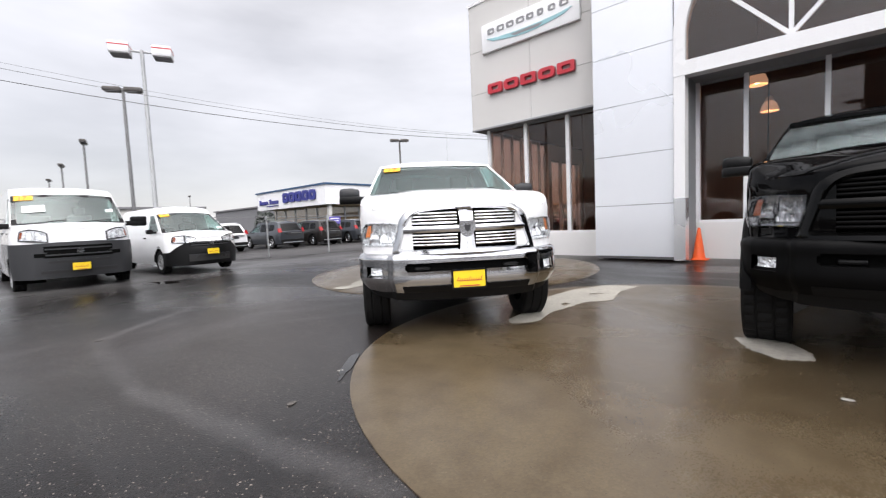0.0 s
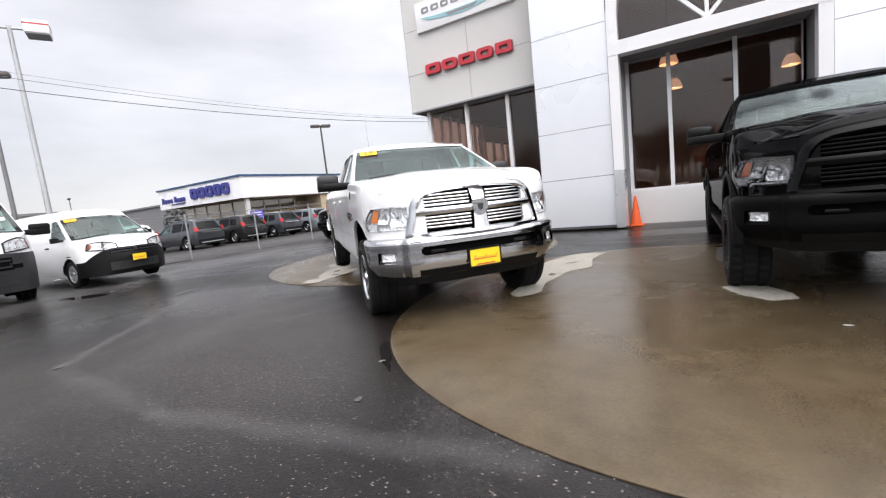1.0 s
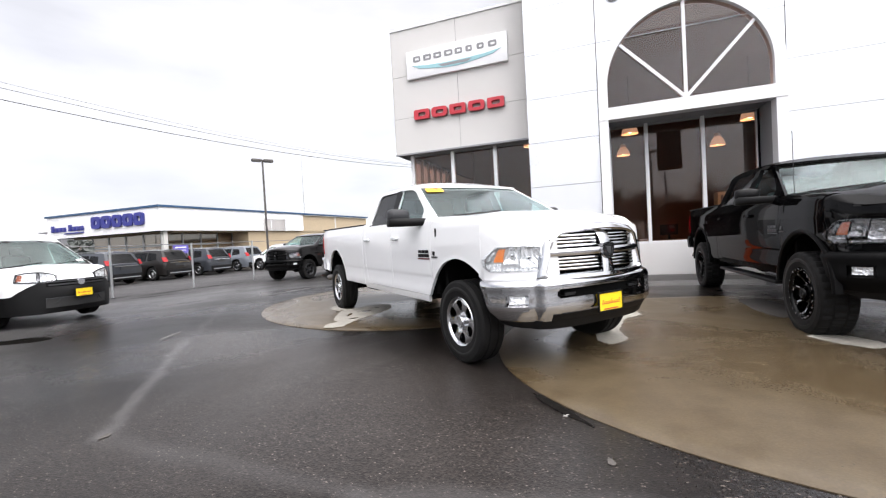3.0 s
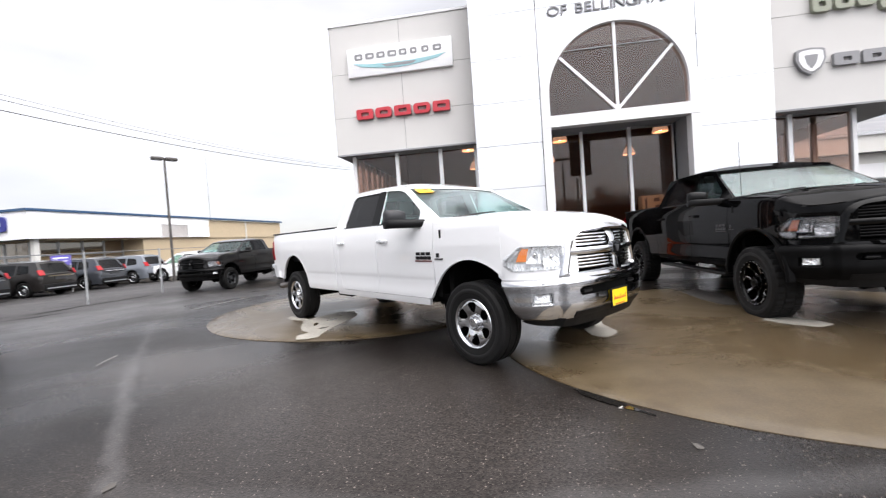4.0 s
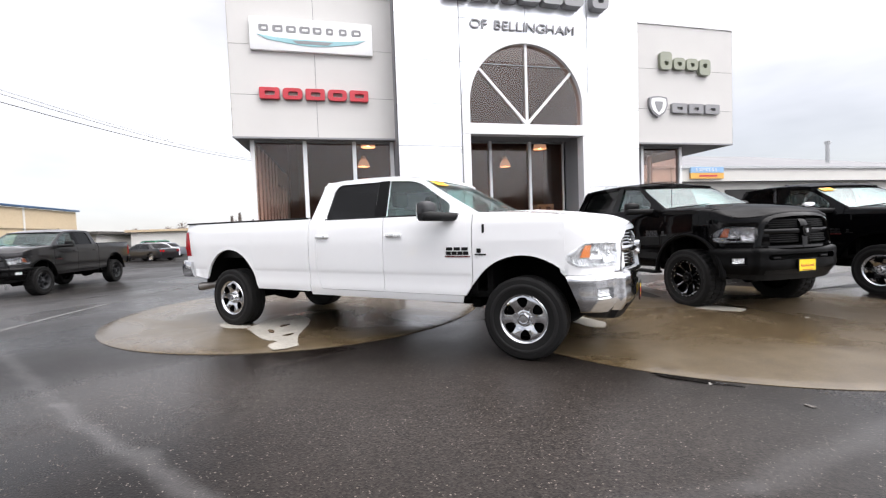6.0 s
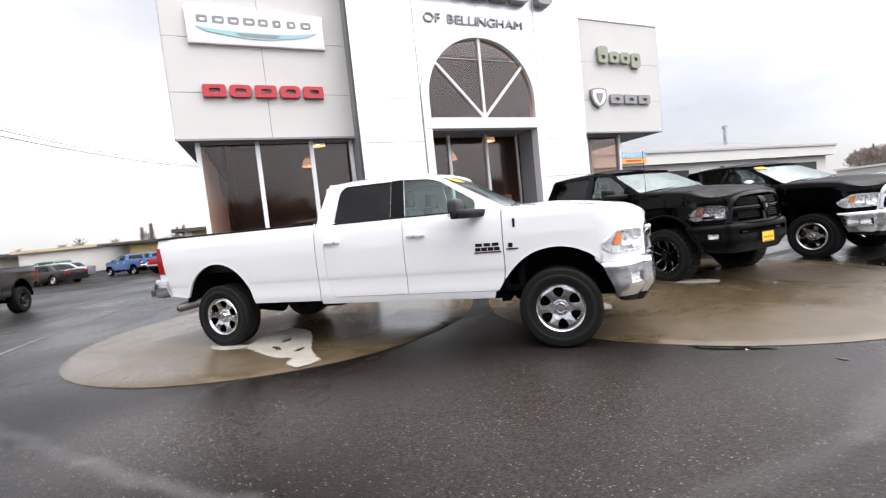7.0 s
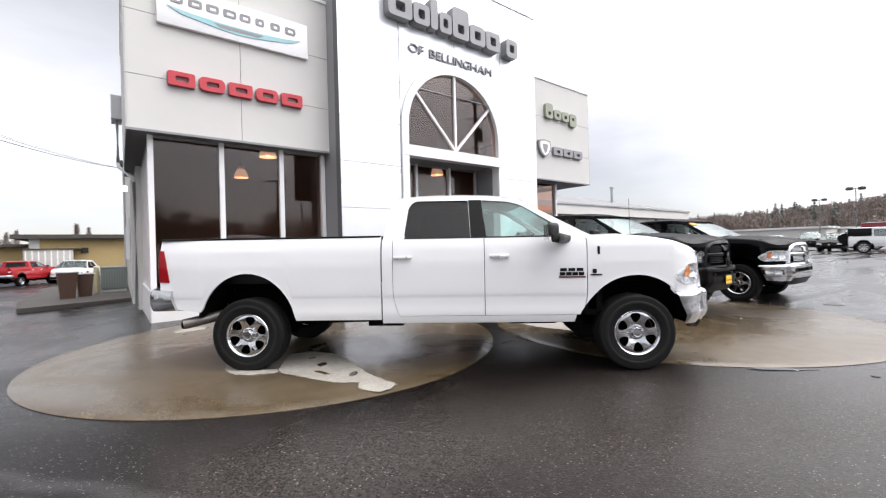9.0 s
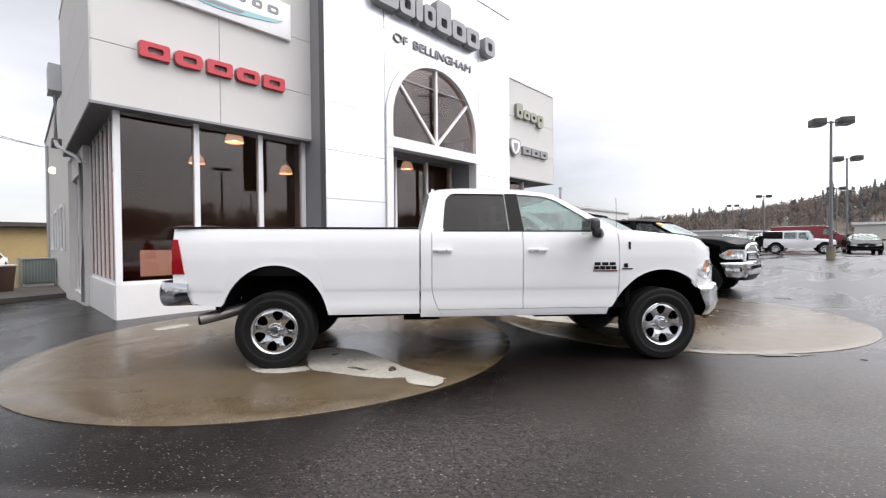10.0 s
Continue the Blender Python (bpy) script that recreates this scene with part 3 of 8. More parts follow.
def rim_mesh(rim_r, w, style, spokes, metal, back):
    """A dished wheel with rounded windows between its spokes; outer face towards +y."""
    h = w / 2
    bm = lathe([(rim_r * 1.01, h * 0.80), (rim_r * 1.03, h * 0.88), (rim_r * 1.0, h * 0.94), (rim_r * 0.955, h * 0.90), (rim_r * 0.925, h * 0.78), (rim_r * 0.90, h * 0.5), (rim_r * 0.87, -h * 0.6)], 48, "Y", None, False)
    step = math.tau / spokes
    broad = style == "broad"
    r0, r1 = (0.45, 0.88) if broad else (0.34, 0.90)
    radii = [0.20, 0.32, r0, r0 + 0.04, r0 + 0.12, (r0 + r1) / 2, r1 - 0.12, r1 - 0.04, r1, 0.93]

    def half_angle(q):                       # half the spoke's width, as an angle, at radius q
        if broad:
            hw = interp(q, [0.3, 0.5, 0.7, 0.85], [0.158, 0.148, 0.158, 0.19])
        else:
            hw = interp(q, [0.3, 0.6, 0.9], [0.075, 0.060, 0.085])
        a = math.asin(min(0.95, hw / q))
        e = min(abs(q - r0), abs(q - r1))
        if q <= r0 or q >= r1:
            return min(a + 0.16 * step, step * 0.46)
        return min(a + 0.13 * step * max(0.0, 1 - e / 0.10) ** 2 * (1 if broad else 0.4), step * 0.46)
    us = []
    for k in range(spokes):
        us += [k + c for c in (-0.5, -0.3, -0.15, 0.0, 0.15, 0.3)]
    us.append(spokes - 0.5)

    def f(u, q):
        k = math.floor(u + 0.5)
        d = u - k                              # 0 on the spoke's middle, +-0.5 between spokes
        ha = half_angle(q)
        a = d / 0.3 * ha if abs(d) <= 0.3 else math.copysign(ha + (abs(d) - 0.3) / 0.2 * (step / 2 - ha), d)
        ang = k * step + a + math.pi / 2
        dep = interp(q, [0.2, 0.32, 0.45, 0.7, 0.85, 0.93], [0.62, 0.64, 0.70, 0.79, 0.81, 0.78]) if broad else interp(q, [0.2, 0.5, 0.93], [0.42, 0.44, 0.78])
        crown = 0.035 * (1 - min(1.0, abs(d) / 0.3) ** 2) * (1 if r0 < q < r1 else 0.0)
        return Vector((rim_r * q * math.cos(ang), h * (dep + crown), rim_r * q * math.sin(ang)))
    n0 = len(bm.faces)
    shell(f, us, radii, (0, -0.028, 0), lambda u, q: r0 < q < r1 and abs(u - math.floor(u + 0.5)) > 0.3, bm)
    bm.faces.ensure_lookup_table()
    if metal is MILLED:
        for fc in bm.faces[n0:]:
            c = fc.calc_center_median()
            if c.y > h * 0.3 and abs(fc.normal.y) > 0.6 and math.hypot(c.x, c.z) > rim_r * 0.35 and fc.index % 5 == 0:
                fc.material_index = 1
    lathe([(rim_r * 0.37, h * 0.40), (rim_r * 0.365, h * 0.62), (rim_r * 0.34, h * 0.65), (rim_r * 0.235, h * 0.64), (rim_r * 0.222, h * 0.86), (rim_r * 0.195, h * 0.92), (rim_r * 0.17, h * 0.90), (rim_r * 0.12, h * 0.91), (0.0, h * 0.92)], 24, "Y", bm)
    for k in range(8):
        a = (k + 0.5) * math.tau / 8
        rod(bm, (rim_r * 0.285 * math.cos(a), h * 0.60, rim_r * 0.285 * math.sin(a)), (rim_r * 0.285 * math.cos(a), h * 0.80, rim_r * 0.285 * math.sin(a)), rim_r * 0.048, rim_r * 0.036, seg=6)
    if metal is MILLED:                        # bright rivets round the lip
        n1 = len(bm.faces)
        for k in range(24):
            a = k * math.tau / 24
            c, s = math.cos(a) * rim_r * 0.965, math.sin(a) * rim_r * 0.965
            rod(bm, (c, h * 0.86, s), (c, h * 0.98, s), rim_r * 0.028, seg=6)
        bm.faces.ensure_lookup_table()
        for fc in bm.faces[n1:]:
            fc.material_index = 1
    return mesh_of(bm, "rim", [GLOSSBLACK, MILLED] if metal is MILLED else [metal, metal], angle=40)


def brake_mesh(rim_r, w):
    bm = lathe([(rim_r * 0.86, w * 0.0), (rim_r * 0.86, -w * 0.05), (0, -w * 0.05)], 32, "Y")
    return mesh_of(bm, "brake_disc", UNDER)


def sidewall_mesh(r, w, rim_r):
    """A raised ring on the tyre's outer side."""
    mid = rim_r + (r - rim_r) * 0.50
    bm = lathe([(mid - 0.020, w * 0.490), (mid - 0.016, w * 0.500), (mid + 0.016, w * 0.500), (mid + 0.020, w * 0.490)], 48, "Y", None, False)
    return mesh_of(bm, "sidewall_ring", RUBBERMARK)


def add_wheels(root, places, r, w, rim_r, style, spokes, metal, lugs=0):
    tm, rm, bk = tyre_mesh(r, w, rim_r, lugs), rim_mesh(rim_r, w, style, spokes, metal, UNDER), brake_mesh(rim_r, w)
    marks = sidewall_mesh(r, w, rim_r) if r > 0.39 else None
    for k, (x, y) in enumerate(places):
        m = pose(x, y, r, 0, 23 * k + 11, 0 if y > 0 else 180)
        tyre = part("wheel", tm, None, root, "black tyre on a %s wheel" % ("chrome" if metal is CHROME else "dark alloy"), m)
        part("rim", rm, None, tyre)
        part("brake_disc", bk, None, tyre)
        if marks:
            part("sidewall_ring", marks, None, tyre)


def wing_mirror(root, side, x, y, z, cap, scale=1.0):
    bm = bmesh.new()
    s = scale
    box(bm, x - 0.035 * s, x + 0.055 * s, side * (y + 0.16 * s), side * (y + 0.43 * s), z - 0.085 * s, z + 0.10 * s, 0.03 * s)
    box(bm, x - 0.05 * s, x + 0.06 * s, side * (y - 0.03), side * (y + 0.26 * s), z - 0.07 * s, z + 0.02 * s, 0.02 * s)
    mir = part("mirror", bm, PLASTIC, root, "black folding door mirror")
    bm = bmesh.new()
    box(bm, x + 0.005, x + 0.062 * s, side * (y + 0.156 * s), side * (y + 0.434 * s), z + 0.01, z + 0.106 * s, 0.03 * s)
    part("mirror_cap", bm, cap, mir)
    part("mirror_glass", boxes((x - 0.041 * s, x - 0.036 * s, side * (y + 0.19 * s), side * (y + 0.41 * s), z - 0.065 * s, z + 0.08 * s)), CHROME, mir)


def tow_mirror(root, side, z, cap):
    """A pickup's wide mirror: a deep arm swept back from the door, an upright head on its outer half."""
    bm = bmesh.new()
    ys = [0.90, 0.96, 1.05, 1.14, 1.23, 1.29, 1.315]

    def ring(x, y, hx, z0, z1):
        c = (z0 + z1) / 2
        return [bm.verts.new((x + hx * math.copysign(abs(math.cos(a)) ** 0.6, math.cos(a)), side * y, c + (z1 - z0) / 2 * math.copysign(abs(math.sin(a)) ** 0.6, math.sin(a)))) for a in span(0, math.tau, 14)[:-1]]

    def loft(rows):
        for a, b in zip(rows, rows[1:]):
            for k in range(len(a)):
                bm.faces.new((a[k], a[(k + 1) % len(a)], b[(k + 1) % len(b)], b[k]))
        bm.faces.new(rows[0])
        bm.faces.new(rows[-1][::-1])
    loft([ring(interp(y, [0.9, 1.05, 1.315], [-0.70, -0.80, -0.93]), y, interp(y, [0.9, 1.0, 1.25, 1.315], [0.055, 0.062, 0.065, 0.04]), z + interp(y, [0.9, 1.0, 1.3], [0.0, -0.012, -0.006]), z + interp(y, [0.9, 1.0, 1.29, 1.315], [0.07, 0.082, 0.095, 0.075])) for y in ys])
    mir = part("mirror", bm, PLASTIC, root, "black tow mirror swept back from the door", None, True, 60)
    bm = bmesh.new()
    loft([ring(-0.935 + 0.02 * (1.3 - y), y, hx, z + 0.06, z + zt) for y, hx, zt in ((1.055, 0.03, 0.165), (1.07, 0.052, 0.185), (1.16, 0.060, 0.200), (1.26, 0.058, 0.198), (1.30, 0.046, 0.185), (1.312, 0.025, 0.16))])
    part("mirror_cap", bm, cap, mir, "", None, True, 60)
    part("mirror_glass", boxes((-1.0, -0.992, min(side * 1.08, side * 1.29), max(side * 1.08, side * 1.29), z + 0.02, z + 0.175)), CHROME, mir)


def dealer_plate(root, x, z, w=0.31, h=0.155, lean=0.0):
    """Yellow dealer plate with unreadable red writing as bars."""
    m = pose(x, 0, z, 0, lean, 0)
    bm = plate(rrect(-w / 2, w / 2, -h / 2, h / 2, 0.012), [], lambda u, v: (0, u, v), (-0.008, 0, 0))
    pl = part("dealer_plate", bm, YELLOW, root, "yellow dealer plate with red script", m)
    bm = plate(rrect(-w / 2 - 0.008, w / 2 + 0.008, -h / 2 - 0.008, h / 2 + 0.008, 0.014), [rrect(-w / 2 + 0.006, w / 2 - 0.006, -h / 2 + 0.006, h / 2 - 0.006, 0.01)], lambda u, v: (0.004, u, v), (-0.014, 0, 0))
    part("plate_frame", bm, PLASTIC, pl)
    bm = bmesh.new()
    for k in range(11):                       # slanted pen strokes
        y0 = -w * 0.38 + k * w * 0.07
        hk = 0.036 if k in (0, 5, 10) else 0.020
        q = [(y0, -0.016), (y0 + 0.007, -0.016), (y0 + 0.007 + hk * 0.45, -0.016 + hk), (y0 + hk * 0.45, -0.016 + hk)]
        plate(q, [], lambda u, v: Vector((0.003, u, v)), (-0.002, 0, 0), bm)
    box(bm, 0.001, 0.003, -w * 0.36, w * 0.38, -0.020, -0.014)
    box(bm, 0.001, 0.003, -w * 0.30, w * 0.3, -h * 0.42, -h * 0.36)
    part("plate_script", bm, REDSIGN, pl)


def year_sticker(root, m, w, h, digits):
    bm = plate(rrect(-w / 2, w / 2, -h / 2, h / 2, 0.01), [], lambda u, v: (u, v, 0), (0, 0, -0.002))
    st = part("year_sticker", bm, ORANGE, root, "orange windscreen sticker with year figures", m)
    me = text_mesh(digits, h * 1.05, 0.001, "sticker_figures")
    me.materials.append(REDSIGN)
    part("sticker_figures", me, None, st, "", pose(-w * 0.33, -h * 0.36, 0.004))


def arch_stations(xa, xb, arches, n):
    xs = set(span(xa, xb, n))
    for xc, zc, R, H in arches:
        for k in range(0, 25):
            x = xc + R * math.cos(k * math.pi / 24)
            if min(xa, xb) < x < max(xa, xb):
                xs.add(x)
    out = []
    for x in sorted(xs):
        if not out or x - out[-1] > 0.006:
            out.append(x)
    return out


def arch_bottom(x, low, arches):
    z = low
    for xc, zc, R, H in arches:
        if abs(x - xc) < R:
            z = max(z, zc + H * math.sqrt(max(0.0, 1 - ((x - xc) / R) ** 2)))
    return z


def pickup(name, m, body, o):
    """A crew-cab heavy-duty pickup."""
    root = thing(name, m, o["label"], "pickup truck", o.get("group", ""))
    wb, cab, r, lift = o["wb"], o["cab"], o["r"], o.get("lift", 0.0)
    trim = o["trim"]            # chrome or gloss black
    end = -wb - 1.02
    arches = [(0.0, 0.42 + lift, 0.585, 0.585), (-wb, 0.43 + lift, 0.56, 0.645)]

    def Z(z):
        return z + lift

    def side_y(x, z):
        y = interp(z - lift, [0.45, 0.52, 0.60, 0.70, 0.785, 0.815, 0.90, 1.15, 1.32, 1.41, 1.47], [0.945, 0.972, 0.990, 0.987, 0.9905, 0.9965, 1.001, 1.006, 0.994, 0.972, 0.95])
        if x > 0.1:
            y -= 0.025 * ((x - 0.1) / 0.35) ** 2
        if x < -wb - 0.55:
            y -= 0.03 * ((-wb - 0.55 - x) / 0.45) ** 2
        for xc, zc, R, H in arches:
            d = math.hypot((x - xc) / R, (z - zc) / H)
            if d < 1.35 and z > zc - 0.1:
                y += 0.003 * max(0.0, 1 - abs(d - 1.0) / 0.05)
        return y

    # side panels, each with its own shut lines
    def panel(label, xa, xb, sgn, zlow, ztop, rows=22, crown=False):
        xs = arch_stations(xa, xb, arches, 10)
        ts = sorted(set(span(0, 1, rows) + ([0.30, 0.38] if rows > 8 else []) + (span(1.12, 2, 7) if crown else [])))

        def f(x, t):
            if t > 1:                         # rolls over inwards to the bonnet
                return crown_point(x, t - 1, sgn)
            zb = arch_bottom(x, zlow(x) if callable(zlow) else zlow, arches)
            zt = ztop(x) if callable(ztop) else ztop
            zb = min(zb, zt - 0.02)
            z = zb + (zt - zb) * t
            w = min(1.0, max(0.0, (Z(0.775) - zb) / 0.06)) if zt - zb > 0.5 else 0.0
            if w:                             # rows gathered at the crease, easing off towards the arches
                z = z * (1 - w) + w * interp(t, [0, 0.30, 0.38, 1], [zb, max(Z(0.785), zb), max(Z(0.812), zb), zt])
            return Vector((x + bow(x, z), sgn * side_y(x, z), z))
        return part(label, shell(f, xs, ts, lambda x, t: (0, -sgn * 0.03 * max(0.0, 2 - t) if t > 1 else -sgn * 0.03, -0.025 * max(0.0, t - 1))), body, root, "", None, True, 50)

    def bow(x, z):
        """The doors' outer shut lines curve inwards near the sill."""
        lo = max(0.0, (0.86 - (z - lift)) / 0.28) ** 2
        return 0.075 * lo * max(0.0, 1 - abs(x - cab - 0.127) / 0.35) * (x > cab + 0.05) - 0.05 * lo * max(0.0, 1 - abs(x + 0.523) / 0.3)

    def crown_point(x, k, sgn):
        yo = top_y(x)
        yi = min(0.862, yo - 0.002)
        return Vector((x, sgn * (yo + (yi - yo) * (1 - math.cos(k * math.pi / 2))), fender_top(x) + rise(x) * math.sin(k * math.pi / 2)))

    def fender_top(x):
        return Z(interp(x, [-0.55, 0.0, 0.30, 0.46, 0.62, 0.80, 0.95], [1.39, 1.362, 1.335, 1.305, 1.258, 1.20, 1.16]))

    def top_y(x):             # outer rim of the fender's top, going round the front corner
        return min(side_y(x, fender_top(x)), interp(-x, [-0.69, -0.607, -0.502, -0.372], [0.864, 0.895, 0.955, 0.993]))

    def rise(x):              # how much the fender's top swells up to the bonnet
        return 0.062 * min(1.0, max(0.0, (top_y(x) - 0.862) / 0.11))

    split = o.get("split", -1.63)
    for s in (1, -1):
        panel("front_fender", -0.518, 0.402, s, Z(0.52), fender_top, 22, True)
        d1 = panel("front_door", split + 0.004, -0.528, s, Z(0.583), Z(1.43))
        d2 = panel("rear_door", cab + 0.13, split - 0.004, s, Z(0.583), Z(1.43))
        panel("cab_corner", cab + 0.006, cab + 0.124, s, Z(0.50), Z(1.43))
        panel("rocker_panel", cab + 0.125, -0.60, s, Z(0.50), Z(0.578), 4)
        panel("bed_side", end, cab - 0.008, s, lambda x: Z(0.54 if x > -wb else interp(x, [end, -wb - 0.56], [0.70, 0.645])), Z(1.465), 24)
        for dd, xh in ((d1, split + 0.16), (d2, cab + 0.24)):
            bm = bmesh.new()
            box(bm, xh - 0.105, xh + 0.105, s * 1.008, s * 1.038, Z(1.208), Z(1.247), 0.012)
            part("handle", bm, LAMPMETAL if trim is CHROME else body, dd, "chrome door handle" if trim is CHROME else "")
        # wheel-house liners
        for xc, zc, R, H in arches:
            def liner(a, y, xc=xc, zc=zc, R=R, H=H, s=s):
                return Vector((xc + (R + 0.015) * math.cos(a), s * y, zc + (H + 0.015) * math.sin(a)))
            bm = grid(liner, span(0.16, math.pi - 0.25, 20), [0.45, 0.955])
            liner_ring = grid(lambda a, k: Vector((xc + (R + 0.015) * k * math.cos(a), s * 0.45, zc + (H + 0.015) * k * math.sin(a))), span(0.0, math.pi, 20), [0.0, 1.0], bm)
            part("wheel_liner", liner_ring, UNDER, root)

    # plan of the nose: from the centre round the corner into the side
    fplan = [(0.93, 0.0), (0.922, 0.25), (0.895, 0.45), (0.85, 0.60), (0.79, 0.72), (0.72, 0.815), (0.635, 0.895), (0.54, 0.952), (0.46, 0.980), (0.40, 0.991)]
    facc = [0.0]
    for p, q in zip(fplan, fplan[1:]):
        facc.append(facc[-1] + math.dist(p, q))
    FS = facc[-1]
    FX, FY_ = [c[0] for c in fplan], [c[1] for c in fplan]

    def face(s, z, off=0.0):
        a = min(abs(s), FS)
        x, y = interp(a, facc, FX), interp(a, facc, FY_)
        x2, y2 = interp(a + 0.03, facc, FX), interp(a + 0.03, facc, FY_)
        x1, y1 = interp(a - 0.03, facc, FX), interp(a - 0.03, facc, FY_)
        n = Vector((y2 - y1, x1 - x2)).normalized()
        lean = 0.08 * max(0.0, z - 0.9)
        y -= 0.16 * max(0.0, z - 1.2) * (y / 0.99) ** 6
        w = min(1.0, max(0.0, (a - FS + 0.26) / 0.25))
        w = w * w * (3 - 2 * w)
        if w and off > -0.03:                   # runs into the fender's side
            y = y * (1 - w) + min(side_y(x, Z(z)), 0.999) * w
            n = (n * (1 - w) + Vector((0, 1)) * w).normalized()
        return Vector((x + n.x * off - lean, math.copysign(max(0.0, y + n.y * off), s if s else 1), Z(z)))

    def plan_x(y):
        return interp(abs(y), FY_, FX)

    # bonnet with a raised centre, its front edge rolled down towards the grille
    def hood(u, y):
        x = -0.44 + (plan_x(y) - 0.026 + 0.44) * u
        zc = interp(x, [-0.44, 0.0, 0.4, 0.65, 0.95], [1.475, 1.455, 1.415, 1.38, 1.335])
        ze = fender_top(x) - lift + rise(x)
        k = min(1, abs(y) / 0.86) ** 2.1
        dome = 0.020 * (1 / (1 + math.exp((abs(y) - 0.50) * 26))) * min(1, u * 3)
        droop = 0.055 * max(0.0, (u - 0.84) / 0.16) ** 2 * (1 - k)
        return Vector((x, y, Z(zc * (1 - k) + ze * k + dome - droop)))
    part("bonnet", shell(hood, span(0, 0.82, 12) + span(0.85, 1.0, 7), span(-0.86, 0.86, 34), (0, 0, -0.025)), body, root, "", None, True, 60)

    def edge_z(s):
        y = abs(face(s, 1.0).y)
        return (hood(1.0, min(y, 0.858)).z - lift) - 0.004 if y < 0.86 else fender_top(plan_x(y) - 0.028) - lift - 0.002
    SL0, SL1 = interp(0.632, FY_, facc), FS - 0.03

    def lamp_low(s):
        u = min(1.0, max(0.0, (abs(s) - SL0) / (SL1 - SL0)))
        return 0.895 - 0.004 * u + 0.05 * max(0.0, (u - 0.86) / 0.14) ** 1.5

    def lamp_top(s):
        u = min(1.0, max(0.0, (abs(s) - SL0) / (SL1 - SL0)))
        return 1.110 + 0.012 * math.sin(u * math.pi * 0.8)

    def slant(s, v):          # the rear end of the lamp leans back downwards to a low point
        w = min(1.0, max(0.0, (abs(s) - SL0) / (SL1 - SL0))) ** 1.5 if abs(s) < SL1 else max(0.0, (FS - abs(s)) / (FS - SL1))
        return abs(s) - 0.175 * w * interp(v, [-0.3, 0.0, 0.30, 1.0, 1.3], [0.0, 0.16, 0.0, 1.0, 1.0])
    vz = [0.0, 0.12, 0.27, 0.45, 0.68, 0.86, 0.93, 1.0]
    for side in (1, -1):
        ss = sorted(set(span(0.50, FS, 28) + [SL0, SL1]))

        def brow(s, v, side=side):
            if v > 1:
                p = face(side * s, edge_z(s))
                if abs(p.y) < 0.864:
                    return p + Vector((-0.002 * (v - 1), 0, -0.002 * (v - 1)))
                return Vector((p.x, side * (abs(p.y) + (0.860 - abs(p.y)) * (1 - math.cos((v - 1) * math.pi / 2))), p.z + rise(p.x) * math.sin((v - 1) * math.pi / 2)))
            zt = edge_z(s)
            lo, hi = lamp_low(s), min(lamp_top(s), zt - 0.03)
            zs = [0.79, 0.84, lo, lo * 0.6 + hi * 0.4, lo * 0.25 + hi * 0.75, hi, (hi + zt) / 2, zt]
            z = interp(v, vz, zs)
            k = (z - lo) / (hi - lo)
            a = slant(s, k) if k < 1 else abs(s) - (abs(s) - slant(s, 1.0)) * (1 - v) / 0.14
            p = face(side * a, z, 0.006 * (v > 0.9) * (v < 0.99))
            p.z = max(p.z, arch_bottom(p.x, 0.0, arches) if abs(p.y) > 0.93 else 0.0)
            return p
        part("front_panel", shell(brow, ss, vz + span(1.17, 2.0, 5), lambda s, v: (-0.04, 0, -0.01 * (v > 1)), lambda s, v: SL0 < s < SL1 and 0.27 < v < 0.86), body, root, "", None, True, 50)

    # grille: moulded surround, cross, bars, emblem
    def gx_(y, z):
        return 1.000 - 0.17 * (abs(y) / 0.70) ** 2.2 - 0.11 * (z - 0.80) - 0.55 * max(0.0, z - 1.20)

    def loop(w0, w1, z0, z1, r0, r1):
        pts = rounded([(-w0, z0), (w0, z0), (w1, z1), (-w1, z1)], [r0, r0, r1, r1], 6)
        out = []
        for p, q in zip(pts, pts[1:] + pts[:1]):
            n = 10 if math.dist(p, q) > 0.2 else 1
            out += [(p[0] + (q[0] - p[0]) * k / n, p[1] + (q[1] - p[1]) * k / n) for k in range(n)]
        return out
    bands = ((loop(0.705, 0.595, 0.795, 1.292, 0.05, 0.17), -0.10), (loop(0.700, 0.590, 0.800, 1.287, 0.05, 0.165), -0.012), (loop(0.675, 0.566, 0.819, 1.265, 0.05, 0.15), 0.010),
             (loop(0.636, 0.528, 0.848, 1.230, 0.045, 0.125), 0.006), (loop(0.616, 0.508, 0.866, 1.212, 0.04, 0.115), -0.022), (loop(0.610, 0.503, 0.870, 1.208, 0.04, 0.11), -0.08))
    gbm = bmesh.new()
    rings = [[gbm.verts.new((gx_(y, z) + dx + 0.012 * max(0.0, z - 1.1) / 0.19, y, Z(z + 0.016 * max(0.0, z - 0.8) / 0.49 - 0.05 * (abs(y) / 0.6) ** 2 * max(0.0, z - 0.8) / 0.48))) for y, z in lp] for lp, dx in bands]
    for ra, rb_ in zip(rings, rings[1:]):
        for k in range(len(ra)):
            gbm.faces.new((ra[k], ra[(k + 1) % len(ra)], rb_[(k + 1) % len(ra)], rb_[k]))
    for s in (1, -1):          # cross bar and centre post
        shell(lambda y, k: Vector((gx_(y, 1.04) - 0.006 + 0.012 * math.sin(math.pi * k), y, Z(1.012 + 0.060 * k))), [s * c for c in span(0.07, 0.585, 8)], span(0, 1, 4), (-0.07, 0, 0), None, gbm)
